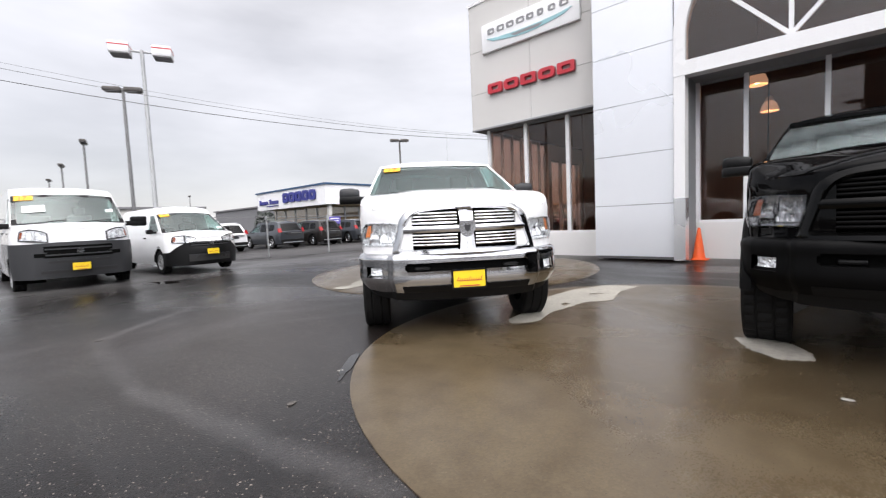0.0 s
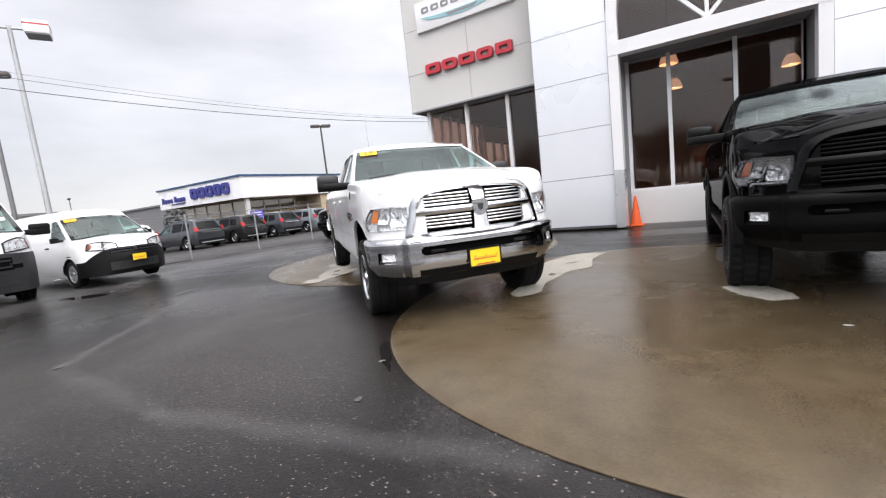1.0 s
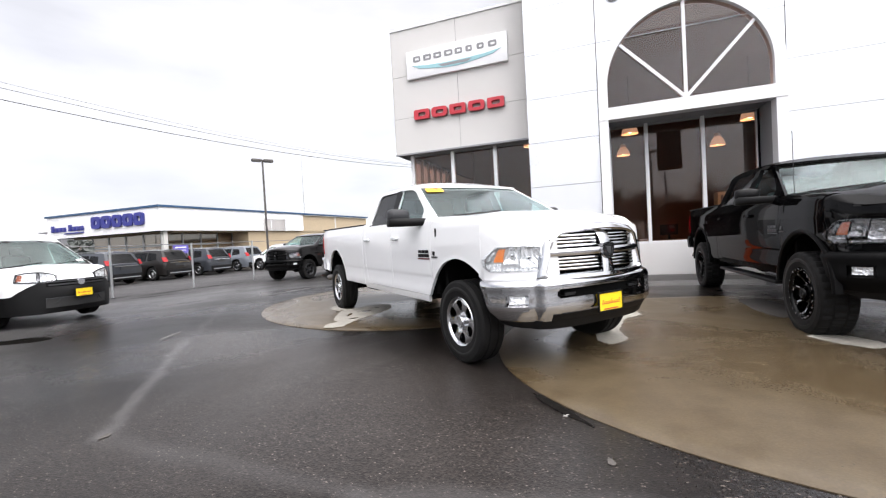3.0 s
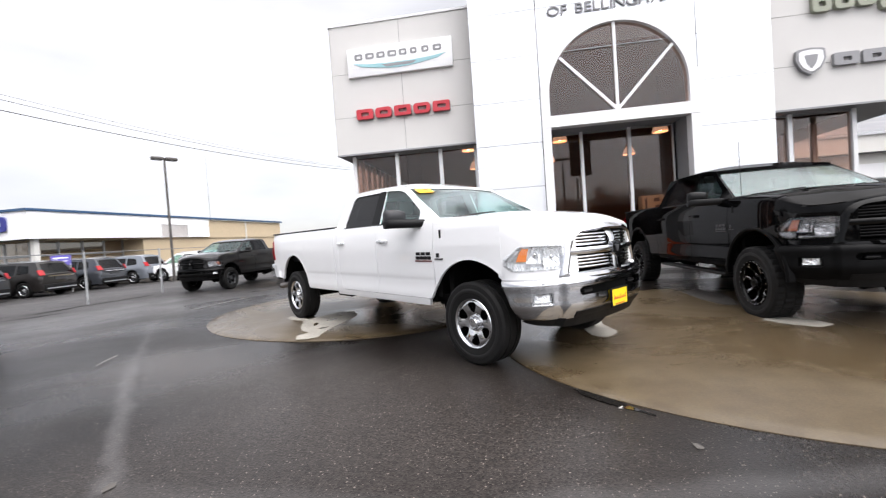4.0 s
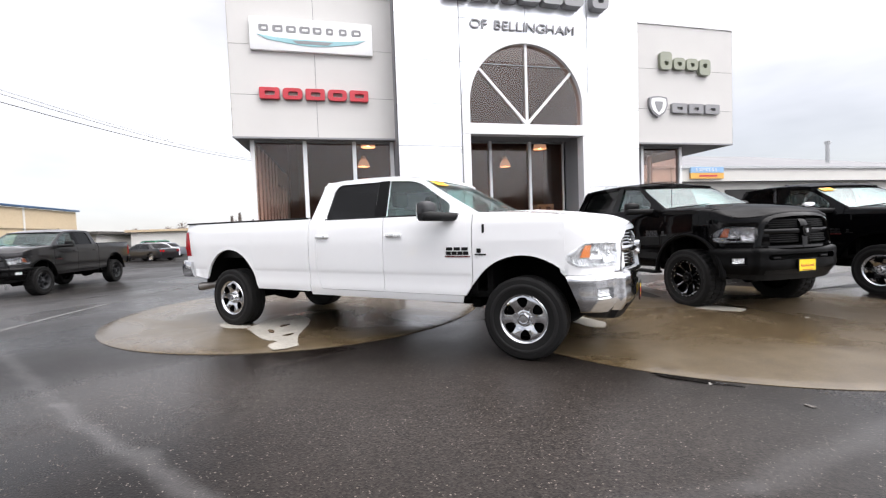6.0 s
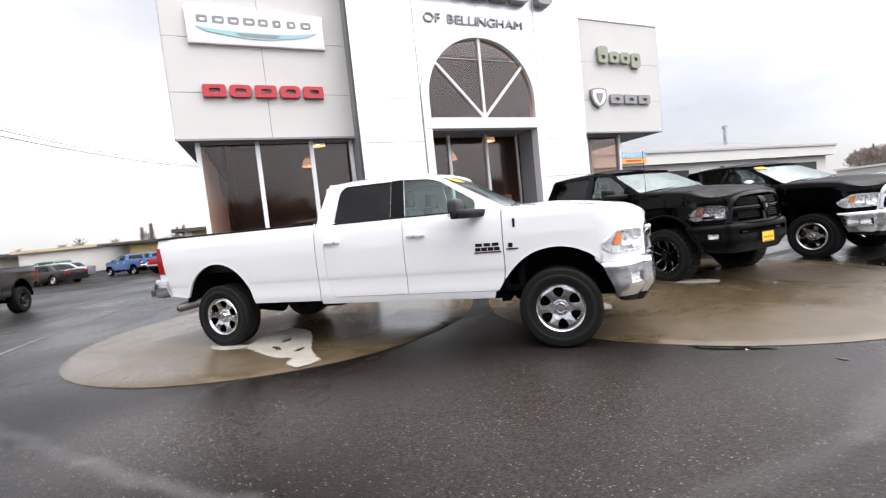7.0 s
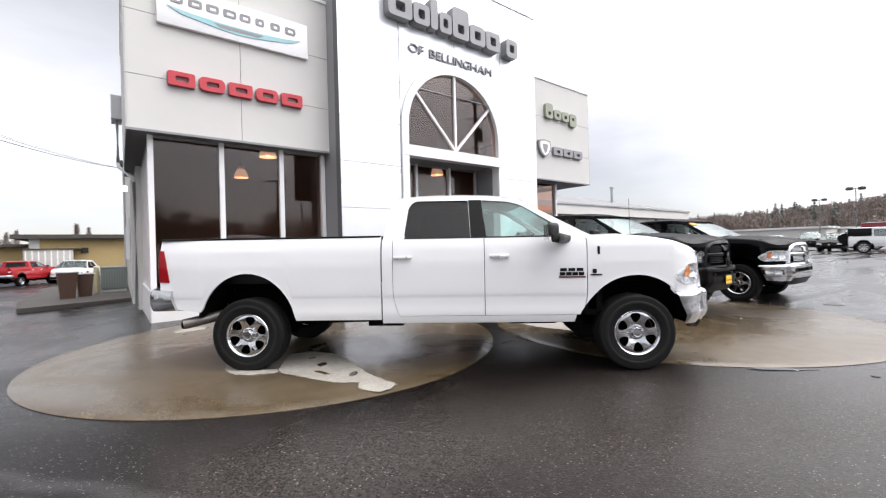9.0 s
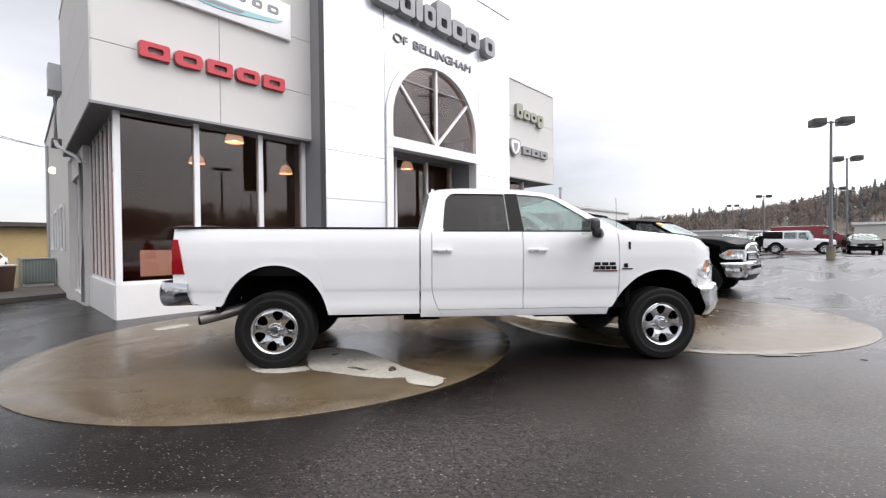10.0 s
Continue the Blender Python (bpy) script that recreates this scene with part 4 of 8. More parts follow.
    shell(lambda y, k: Vector((gx_(0, 0.8 + 0.5 * k) - 0.004 + 0.008 * (1 - y * y), y * (0.060 + 0.014 * abs(2 * k - 1) ** 2), Z(0.85 + 0.39 * k))), span(-1, 1, 6), span(0, 1, 8), (-0.07, 0, 0), None, gbm)
    gr = part("grille", gbm, trim, root, "chrome crosshair grille" if trim is CHROME else "black crosshair grille", None, True, 42)
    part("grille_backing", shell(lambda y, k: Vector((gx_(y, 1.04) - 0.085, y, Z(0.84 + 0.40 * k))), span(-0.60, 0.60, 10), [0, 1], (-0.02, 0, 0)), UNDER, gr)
    for z0, z1 in ((0.870, 1.012), (1.072, 1.212)):
        for k in range(4):
            z = z0 + (z1 - z0) * (k + 0.9) / 4.8
            for s in (1, -1):
                hw = interp(z, [0.86, 1.225], [0.612, 0.508]) - (0.035 if z > 1.165 else 0.0)
                part("grille_bar", shell(lambda y, w: Vector((gx_(y, z) - 0.028 - 0.35 * abs(w), y, Z(z + w))), [s * c for c in span(0.085, hw, 8)], [-0.0085, 0.0, 0.0085], (-0.03, 0, 0)), o.get("bars", trim), gr)
    em = rounded([(-0.078, 0.07), (0.078, 0.07), (0.088, 0.0), (0.055, -0.07), (0, -0.095), (-0.055, -0.07), (-0.088, 0.0)], 0.04)
    ex = gx_(0, 1.045)
    part("emblem", plate(em, [], lambda u, v: (ex + 0.026, u * 0.92, Z(1.045) + v * 0.92), (-0.05, 0, 0)), ALLOY if trim is CHROME else trim, gr)
    em2 = rounded([(-0.030, 0.026), (0.030, 0.026), (0.022, -0.02), (0, -0.040), (-0.022, -0.02)], 0.008)
    part("emblem_mark", plate(em2, [], lambda u, v: (ex + 0.032, u, Z(1.045) + v), (-0.006, 0, 0)), GREYPLASTIC if trim is CHROME else MILLED, gr)

    # headlamps, wrapped round the corner
    for s in (1, -1):
        def lamp(u, v, off=0.0, s=s):
            a = SL0 + (SL1 - SL0) * u
            zb, zt = lamp_low(a), lamp_top(a)
            return face(s * slant(a, v), zb + (zt - zb) * v, off)
        hl = part("headlight", shell(lambda u, v: lamp(u, v, 0.008 + 0.010 * math.sin(math.pi * v)), span(0, 1, 20), span(0, 1, 8), (-0.005, 0, 0)), LENS, root, "clear headlight with amber side marker")
        part("lamp_housing", shell(lambda u, v: lamp(u, v, -0.050 + 0.02 * u), span(0, 1, 20), span(0, 1, 6), (-0.01, 0, 0)), o.get("bezel", LAMPMETAL), hl)
        rim_bm = shell(lambda u, v: lamp(u, v, 0.004), span(0, 0.025, 1) + span(0.08, 0.92, 14) + span(0.975, 1, 1), [0, 0.06, 0.3, 0.6, 0.95, 1], (-0.045, 0, 0), lambda u, v: 0.06 < v < 0.95 and 0.025 < u < 0.975)
        part("lamp_bezel", rim_bm, o.get("bezel", LAMPMETAL), hl)
        rl = random.Random(31)
        for u0, u1, v0, v1 in ((0.06, 0.36, 0.16, 0.92), (0.39, 0.63, 0.30, 0.93)):      # two faceted reflector bowls
            facet = {}

            def bowl(u, v, u0=u0, u1=u1, v0=v0, v1=v1, facet=facet):
                key = (round(u, 4), round(v, 4))
                if key not in facet:
                    facet[key] = rl.uniform(-0.006, 0.006)
                du, dv = (u - (u0 + u1) / 2) / (u1 - u0) * 2, (v - (v0 + v1) / 2) / (v1 - v0) * 2
                return lamp(u, v, -0.006 - 0.040 * max(0.0, 1 - (du * du + dv * dv) * 0.6) + facet[key])
            part("reflector", shell(bowl, span(u0, u1, 9), span(v0, v1, 7), (-0.004, 0, 0)), o.get("reflector", LAMPCHROME), hl, "", None, False)
            c = lamp((u0 + u1) / 2, (v0 + v1) / 2, -0.022)
            part("lamp_bulb", rods((c, c + Vector((0.012, 0, 0)), 0.020, 0.012), seg=12), CHROME, hl)
        part("reflector", shell(lambda u, v: lamp(u, v, -0.010 + 0.006 * math.sin(u * 90)), span(0.06, 0.62, 26), [0.03, 0.13], (-0.004, 0, 0)), o.get("reflector", LAMPCHROME), hl, "", None, False)
        part("amber_marker", shell(lambda u, v: lamp(u + 0.16 * (v - 0.6), v, -0.014), span(0.675, 0.835, 5), span(0.38, 0.88, 3), (-0.006, 0, 0)), o.get("marker", AMBER), hl)
        part("side_reflector", shell(lambda u, v: lamp(u, v, -0.010 + 0.005 * math.sin(u * 60 + v * 9)), span(0.66, 0.96, 10), span(0.06, 0.32, 3), (-0.006, 0, 0)), o.get("reflector", LAMPCHROME), hl, "", None, False)
        part("side_reflector", shell(lambda u, v: lamp(u, v, -0.012), span(0.90, 0.97, 3), span(0.36, 0.80, 3), (-0.006, 0, 0)), o.get("reflector", LAMPCHROME), hl, "", None, False)

    # front bumper, bent in plan, its middle standing forward of the wings
    plan = [(0.922, 0.0), (0.913, 0.35), (0.887, 0.55), (0.842, 0.68), (0.795, 0.775), (0.730, 0.865), (0.652, 0.94), (0.556, 0.99), (0.445, 1.012)]
    acc = [0.0]
    for p, q in zip(plan, plan[1:]):
        acc.append(acc[-1] + math.dist(p, q))
    PX, PY = [p[0] for p in plan], [p[1] for p in plan]

    def bump(u, z, off=0.0):
        a = abs(u)
        a -= 0.15 * min(1.0, max(0.0, (0.83 - z) / 0.37)) * max(0.0, (a - 0.95) / (acc[-1] - 0.95)) ** 1.3      # end cut back towards the bottom
        x, y = interp(a, acc, PX), interp(a, acc, PY)
        x2, y2 = interp(a + 0.05, acc, PX), interp(a + 0.05, acc, PY)
        x1, y1 = interp(max(0, a - 0.05), acc, PX), interp(max(0, a - 0.05), acc, PY)
        n = Vector((y2 - y1, x1 - x2)).normalized()
        k = min(1, max(0, (z - 0.46) / 0.37))
        sec = interp(k, [0, 0.10, 0.24, 0.34, 0.60, 0.68, 0.84, 0.92, 0.97, 1.0], [-0.050, -0.022, 0.008, 0.021, 0.013, 0.012, 0.016, 0.010, -0.006, -0.04])
        st = min(1.0, max(0.0, (0.74 - a) / 0.06))
        st = st * st * (3 - 2 * st) * 0.045
        d = sec + st - off
        return Vector((x + n.x * d, math.copysign(max(0.0, y + n.y * d), u), Z(z - 0.008 * (a / acc[-1]) ** 2 + 0.06 * max(0.0, a - 0.9) * (1 - k))))
    S = acc[-1]
    bu = sorted(set(span(-S, S, 52) + [-0.57, 0.57, -0.555, 0.555, -0.60, 0.60, -0.68, 0.68, -0.74, 0.74, -0.80, 0.80, -1.0, 1.0]))
    bz = [0.46, 0.475, 0.505, 0.55, 0.575, 0.60, 0.635, 0.66, 0.675, 0.705, 0.722, 0.737, 0.765, 0.79, 0.815, 0.83]

    def bhole(u, z):
        return (abs(u) < 0.555 and 0.66 < z < 0.737) or (abs(u) < 0.57 and 0.675 < z < 0.722) or (0.80 < abs(u) < 1.0 and 0.60 < z < 0.705)
    fb = part("front_bumper", shell(bump, bu, bz, (-0.04, 0, 0), bhole), o.get("bumper", trim), root, "", None, True, 50)
    part("bumper_grille", shell(lambda u, z: bump(u, z, 0.07), span(-0.60, 0.60, 10), span(0.645, 0.755, 3), (-0.02, 0, 0)), UNDER, fb)
    for s in (1, -1):
        part("fog_recess", shell(lambda u, z: bump(u, z, 0.045 - 0.040 * max(0.0, (0.63 - z) / 0.04)), span(s * 0.79, s * 1.01, 8), [0.59, 0.61, 0.63, 0.68, 0.715], (-0.01, 0, 0)), o.get("bumper", trim), fb)
        rf_ = random.Random(17)
        fog = part("fog_lamp", shell(lambda u, z: bump(u, z, 0.026 + rf_.uniform(-0.006, 0.006)), span(s * 0.825, s * 0.965, 9), span(0.622, 0.692, 5), (-0.01, 0, 0)), LAMPCHROME, fb, "clear rectangular fog lamp", None, False)
        part("fog_lens", shell(lambda u, z: bump(u, z, 0.014), span(s * 0.82, s * 0.97, 6), span(0.618, 0.696, 2), (-0.004, 0, 0)), LENS, fog)
        hk = bmesh.new()
        box(hk, 0.87, 0.93, s * 0.42 - 0.07, s * 0.42 + 0.07, Z(0.668), Z(0.70), 0.014)
        part("tow_hook", hk, PLASTIC, fb)
    part("bumper_vent", shell(lambda u, z: bump(u, z, -0.007), span(-0.60, 0.60, 16), span(0.462, 0.522, 3), (-0.02, 0, 0)), PLASTIC, fb)
    part("air_dam", shell(lambda u, z: bump(u, 0.475, 0.0) + Vector((-(0.475 - z) * 0.5 - 0.005, 0, (z - 0.475) * (1 - (abs(u) / (S * 0.93)) ** 4))), [-S * 0.86] + [u for u in bu if abs(u) < S * 0.85] + [S * 0.86], span(0.375, 0.485, 3), (-0.03, 0, 0)), PLASTIC, root)
    if o.get("plate", True):
        dealer_plate(root, 1.003, Z(0.578), 0.31, 0.165)

    # greenhouse
    def gy(z):
        return 0.955 - (z - 1.43) * 0.42

    for s in (1, -1):
        f = lambda x, z, s=s: Vector((x, s * gy(z), Z(z)))
        top = [(-1.24, 1.875), (-1.5, 1.915), (-1.9, 1.93), (cab + 0.45, 1.93), (cab + 0.22, 1.915), (cab + 0.12, 1.88)]
        outline = [(-0.44, 1.425), *top, (cab + 0.012, 1.425)]
        w1 = rounded([(-0.80, 1.445), (-0.80, 1.545), (-1.20, 1.80), (-1.34, 1.845), (split - 0.02, 1.868), (split + 0.02, 1.445)], [0.01, 0.05, 0.06, 0.06, 0.02, 0.01])
        w2 = rounded([(split - 0.15, 1.445), (split - 0.17, 1.868), (cab + 0.36, 1.872), (cab + 0.29, 1.80), (cab + 0.25, 1.47), (cab + 0.27, 1.445)], [0.01, 0.02, 0.05, 0.06, 0.03, 0.03])
        part("door_frame", plate(outline, [w1, w2], f, (0, -s * 0.035, 0)), body, root, "", None, True, 30)
        for w, gm in ((w1, CARGLASS), (w2, PRIVACY)):
            part("side_window", plate(w, [], lambda x, z, s=s: Vector((x, s * (gy(z) - 0.02), Z(z))), (0, -s * 0.004, 0)), gm, root).visible_shadow = False
        bp = [(split + 0.025, 1.44), (split - 0.02, 1.872), (split - 0.165, 1.872), (split - 0.145, 1.44)]
        part("door_pillar", plate(bp, [], lambda x, z, s=s: Vector((x, s * (gy(z) + 0.006), Z(z))), (0, -s * 0.01, 0)), GLOSSBLACK, root)
        part("belt_seal", plate([(-0.78, 1.428), (cab + 0.25, 1.428), (cab + 0.25, 1.447), (-0.80, 1.447)], [], lambda x, z, s=s: Vector((x, s * (gy(z) + 0.008), Z(z))), (0, -s * 0.02, 0)), PLASTIC, root)
        tow_mirror(root, s, Z(1.372), o.get("mirror_cap", PLASTIC))

    def screen(u, v):
        xb, xt = -0.36 - 0.10 * abs(u) ** 2, -1.17 - 0.07 * abs(u) ** 2
        hw = 0.925 + (0.755 - 0.925) * v
        return Vector((xb + (xt - xb) * v + 0.03 * math.sin(math.pi * v), u * hw, Z(1.425 + 0.438 * v + 0.02 * (1 - u * u) * v)))
    ws = part("windscreen", shell(screen, span(-1, 1, 14), span(0, 1, 6), (-0.006, 0, 0)), SCREEN, root)
    ws.visible_shadow = False
    part("wiper_cowl", shell(lambda u, v: Vector((-0.455 + 0.1 * v - 0.06 * u * u, u * 0.9, Z(1.425 - 0.01 * v))), span(-1, 1, 10), [-0.1, 0, 1], (0, 0, -0.03)), PLASTIC, root)
    for y0, y1 in ((-0.75, -0.08), (-0.02, 0.66)):
        pts = [screen(y0 / 0.92 + (y1 - y0) / 0.92 * k / 6, 0.04 + 0.10 * k / 6) + Vector((0.02, 0, 0.012)) for k in range(7)]
        part("wiper", tube(pts, 0.009, 6), PLASTIC, root)
    if o.get("sticker"):
        p, q = screen(-0.80, 0.83), screen(-0.66, 0.83)
        ex = (q - p).normalized()
        nrm = (screen(-0.74, 0.92) - screen(-0.74, 0.72)).normalized()
        ex2 = ex
        ez2 = ex2.cross(nrm)
        c = screen(-0.78, 0.85)
        basis = Matrix.Translation(c + ez2.normalized() * 0.012) @ Matrix((ex2, nrm, ez2.normalized())).transposed().to_4x4()
        year_sticker(root, basis, 0.22, 0.13, "17")
    # roof
    def roof(u, v):
        xf, xr = -1.10 - 0.10 * v * v, cab + 0.10
        x = xf + (xr - xf) * u
        edge = interp(x, [cab + 0.1, cab + 0.25, cab + 0.5, -1.9, -1.5, -1.24, -1.1], [1.872, 1.915, 1.93, 1.93, 1.915, 1.88, 1.862])
        hw = gy(edge) + 0.004
        return Vector((x, v * hw, Z(edge + 0.055 * (1 - abs(v) ** 3) * min(1, 0.35 + u * 3, 0.35 + (1 - u) * 4))))
    part("roof", shell(roof, span(0, 1, 16), span(-1, 1, 14), (0, 0, -0.03)), body, root, "", None, True, 60)
    bm = bmesh.new()
    grid(lambda u, v: Vector((cab + 0.55 - u * 0.17, v * 0.028 * (1 - 0.4 * u), Z(1.975 + 0.055 * math.sin(math.pi * min(1, u * 1.1) * 0.55) * (1 - v * v * 0.6)))), span(0, 1, 5), span(-1, 1, 4), bm)
    box(bm, cab + 0.37, cab + 0.56, -0.03, 0.03, Z(1.95), Z(1.99), 0.008)
    part("roof_antenna", bm, PLASTIC, root)
    # cab back with rear window
    def back(y, z):
        return Vector((cab + 0.02 + (z - 1.0) * 0.13 * (1 if z > 1.43 else 0), y * (gy(max(z, 1.43)) - 0.005), Z(z)))
    part("cab_back", shell(back, [-1, -0.74, -0.3, 0.3, 0.74, 1], [0.6, 1.0, 1.43, 1.50, 1.84, 1.92], (0.03, 0, 0), lambda y, z: abs(y) < 0.74 and 1.50 < z < 1.84), body, root)
    part("rear_window", shell(lambda y, z: back(y, z) + Vector((0.012, 0, 0)), span(-0.76, 0.76, 4), [1.49, 1.85], (0.005, 0, 0)), PRIVACY, root)
    # cabin
    part("cabin_floor", boxes((cab + 0.05, -0.35, -0.88, 0.88, Z(0.56), Z(0.62)), (-0.40, -0.34, -0.9, 0.9, Z(0.6), Z(1.36)), (cab + 0.03, -0.5, 0.90, 0.925, Z(0.6), Z(1.42)), (cab + 0.03, -0.5, -0.925, -0.90, Z(0.6), Z(1.42))), UNDER, root)
    part("dashboard", boxes((-0.82, -0.42, -0.88, 0.88, Z(1.18), Z(1.42)), bevel=0.06), CABIN, root)
    for y in (0.42, -0.42):
        bm = bmesh.new()
        box(bm, -1.70, -1.15, y - 0.27, y + 0.27, Z(0.85), Z(1.02), 0.05)
        box(bm, -1.82, -1.64, y - 0.26, y + 0.26, Z(0.95), Z(1.55), 0.06)
        box(bm, -1.80, -1.70, y - 0.13, y + 0.13, Z(1.57), Z(1.76), 0.04)
        part("seat", bm, CABIN, root)
    bm = boxes((cab + 0.3, cab + 0.8, -0.8, 0.8, Z(0.85), Z(1.02)), (cab + 0.14, cab + 0.32, -0.8, 0.8, Z(0.95), Z(1.55)), bevel=0.05)
    part("rear_bench", bm, CABIN, root)
    wheel_bm = bmesh.new()
    c = Vector((-0.93, 0.42, Z(1.33)))
    ringp = [c + Vector((0.08 * math.sin(a), 0.19 * math.cos(a), 0.18 * math.sin(a))) for a in span(0, math.tau, 20)]
    for p, q in zip(ringp, ringp[1:]):
        rod(wheel_bm, p, q, 0.016, seg=6, caps=False)
    rod(wheel_bm, c + Vector((0, -0.18, 0)), c + Vector((0, 0.18, 0)), 0.02)
    part("steering_wheel", wheel_bm, PLASTIC, root)

    # bed
    z0, z1 = Z(0.98), Z(1.455)
    bm = boxes((end + 0.06, cab - 0.02, -0.86, 0.86, z0 - 0.03, z0), (end + 0.06, cab - 0.02, 0.84, 0.90, z0, z1), (end + 0.06, cab - 0.02, -0.90, -0.84, z0, z1), (cab - 0.08, cab - 0.02, -0.84, 0.84, z0, z1))
    part("bed_liner", bm, PLASTIC, root)
    bm = bmesh.new()
    for s in (1, -1):
        box(bm, end + 0.01, cab - 0.014, min(s * 0.86, s * 0.962), max(s * 0.86, s * 0.962), Z(1.456), Z(1.478), 0.008)
    box(bm, cab - 0.09, cab - 0.014, -0.86, 0.86, Z(1.456), Z(1.474), 0.008)
    part("bed_rail", bm, PLASTIC, root, "black bed rail cap")
    part("tailgate", boxes((end - 0.005, end + 0.055, -0.80, 0.80, Z(0.84), Z(1.46)), bevel=0.02), body, root)
    for s in (1, -1):
        def tail(u, z, s=s):
            k = (z - 0.985) / 0.36
            ln = 0.135 - 0.075 * k ** 0.8 + 0.012 * math.sin(k * math.pi)       # how far it reaches along the side
            if u < 0.55:
                t = u / 0.55
                x = end + ln * (1 - t) - 0.012
                y = side_y(max(x, end + 0.01), Z(z)) + 0.006 + 0.006 * math.sin(k * math.pi)
            else:
                t = (u - 0.55) / 0.45
                x = end - 0.012 - 0.03 * math.sin(t * math.pi / 2)
                y = side_y(end + 0.01, Z(z)) + 0.006 - 0.16 * t
            return Vector((x, s * y, Z(z)))
        part("tail_light", shell(tail, span(0, 1, 12), span(0.985, 1.345, 8), lambda u, z, s=s: (0.02 * (u > 0.5), -s * 0.012, 0)), REDLENS, root, "tall red tail light")
        part("reversing_lens", shell(lambda u, z: tail(u, z) + Vector((-0.004, s * 0.004, 0)), span(0.62, 1, 5), span(1.10, 1.19, 2), (0.01, 0, 0)), SIGNWHITE, root)
    # rear bumper
    rplan = [(end - 0.15, 0.0), (end - 0.15, 0.80), (end - 0.125, 0.92), (end - 0.06, 1.005), (end + 0.04, 1.030), (end + 0.22, 1.034)]
    racc = [0.0]
    for p, q in zip(rplan, rplan[1:]):
        racc.append(racc[-1] + math.dist(p, q))

    def rbump(u, z):
        a = abs(u)
        x, y = interp(a, racc, [c[0] for c in rplan]), interp(a, racc, [c[1] for c in rplan])
        k = max(0.0, (a - racc[2]) / (racc[-1] - racc[2]))
        zz = 0.66 + (z - 0.66) * (1 - 0.12 * k) + 0.01 * k
        b = 0.040 * math.sin((z - 0.66) / 0.25 * math.pi) ** 0.6
        slant = -0.06 * (z - 0.66) / 0.25 * max(0.0, (a - racc[4]) / (racc[-1] - racc[4]))
        return Vector((x - b * (1 - 0.7 * k) + slant, math.copysign(y + 0.5 * b * k - 0.02 * k, u), Z(zz)))
    part("rear_bumper", shell(rbump, span(-racc[-1], racc[-1], 56), span(0.66, 0.91, 12), lambda u, z: (0.04 if abs(u) < racc[3] else 0.0, -math.copysign(0.04, u) if abs(u) > racc[2] else 0.0, 0)), o.get("bumper", trim), root, "", None, True, 50)
    part("bumper_step", boxes((end - 0.14, end + 0.05, -0.9, 0.9, Z(0.895), Z(0.912))), PLASTIC, root)
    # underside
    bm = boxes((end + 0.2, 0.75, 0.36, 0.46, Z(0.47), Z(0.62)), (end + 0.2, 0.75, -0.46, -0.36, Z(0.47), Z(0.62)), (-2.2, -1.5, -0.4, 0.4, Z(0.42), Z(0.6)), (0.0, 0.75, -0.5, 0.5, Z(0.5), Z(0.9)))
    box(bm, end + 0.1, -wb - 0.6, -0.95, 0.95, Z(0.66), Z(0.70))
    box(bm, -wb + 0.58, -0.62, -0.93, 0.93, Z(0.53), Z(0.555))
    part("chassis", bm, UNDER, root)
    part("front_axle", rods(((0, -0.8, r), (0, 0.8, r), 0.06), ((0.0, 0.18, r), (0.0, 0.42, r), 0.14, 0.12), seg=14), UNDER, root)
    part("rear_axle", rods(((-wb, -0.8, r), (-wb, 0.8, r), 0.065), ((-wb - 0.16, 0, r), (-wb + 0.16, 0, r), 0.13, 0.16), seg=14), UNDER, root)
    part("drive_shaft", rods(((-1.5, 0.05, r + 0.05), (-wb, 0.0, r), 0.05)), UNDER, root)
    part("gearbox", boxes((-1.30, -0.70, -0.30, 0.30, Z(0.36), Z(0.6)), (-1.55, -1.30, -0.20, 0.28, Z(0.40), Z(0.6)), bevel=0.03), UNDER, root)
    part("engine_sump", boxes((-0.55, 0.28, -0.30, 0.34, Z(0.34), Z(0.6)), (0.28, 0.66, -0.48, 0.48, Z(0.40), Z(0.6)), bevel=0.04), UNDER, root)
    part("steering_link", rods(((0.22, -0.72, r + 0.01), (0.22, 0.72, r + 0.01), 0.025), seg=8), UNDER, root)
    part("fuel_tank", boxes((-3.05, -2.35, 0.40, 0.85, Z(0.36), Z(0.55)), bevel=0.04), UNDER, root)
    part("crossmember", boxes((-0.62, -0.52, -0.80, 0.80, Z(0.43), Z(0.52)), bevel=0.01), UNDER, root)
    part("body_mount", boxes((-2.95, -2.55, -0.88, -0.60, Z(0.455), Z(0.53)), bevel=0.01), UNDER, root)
    for s in (1, -1):
        part("mud_flap", shell(lambda k, y: Vector((-wb - 0.535 - 0.03 * k, s * y, Z(0.78 - 0.20 * k))), span(0, 1, 3), [0.72, 0.975], (-0.008, 0, 0)), PLASTIC, root)
    pts = [(-wb - 0.30, -0.55, Z(0.60)), (-wb - 0.42, -0.68, Z(0.585)), (-wb - 0.55, -0.80, Z(0.55)), (end + 0.25, -0.95, Z(0.505))]
    part("exhaust_pipe", tube(pts, 0.058, 14), DULLSTEEL, root)
    part("exhaust_mouth", rods((Vector(pts[-1]) + Vector((0.02, 0.004, 0.001)), Vector(pts[-1]) + Vector((-0.003, -0.0015, 0.0)), 0.050), seg=14), UNDER, root)
    if o.get("steps"):
        for s in (1, -1):
            part("side_step", boxes((cab + 0.2, -0.62, min(s * 0.86, s * 1.02), max(s * 0.86, s * 1.02), Z(0.38), Z(0.425)), bevel=0.015), PLASTIC, root)
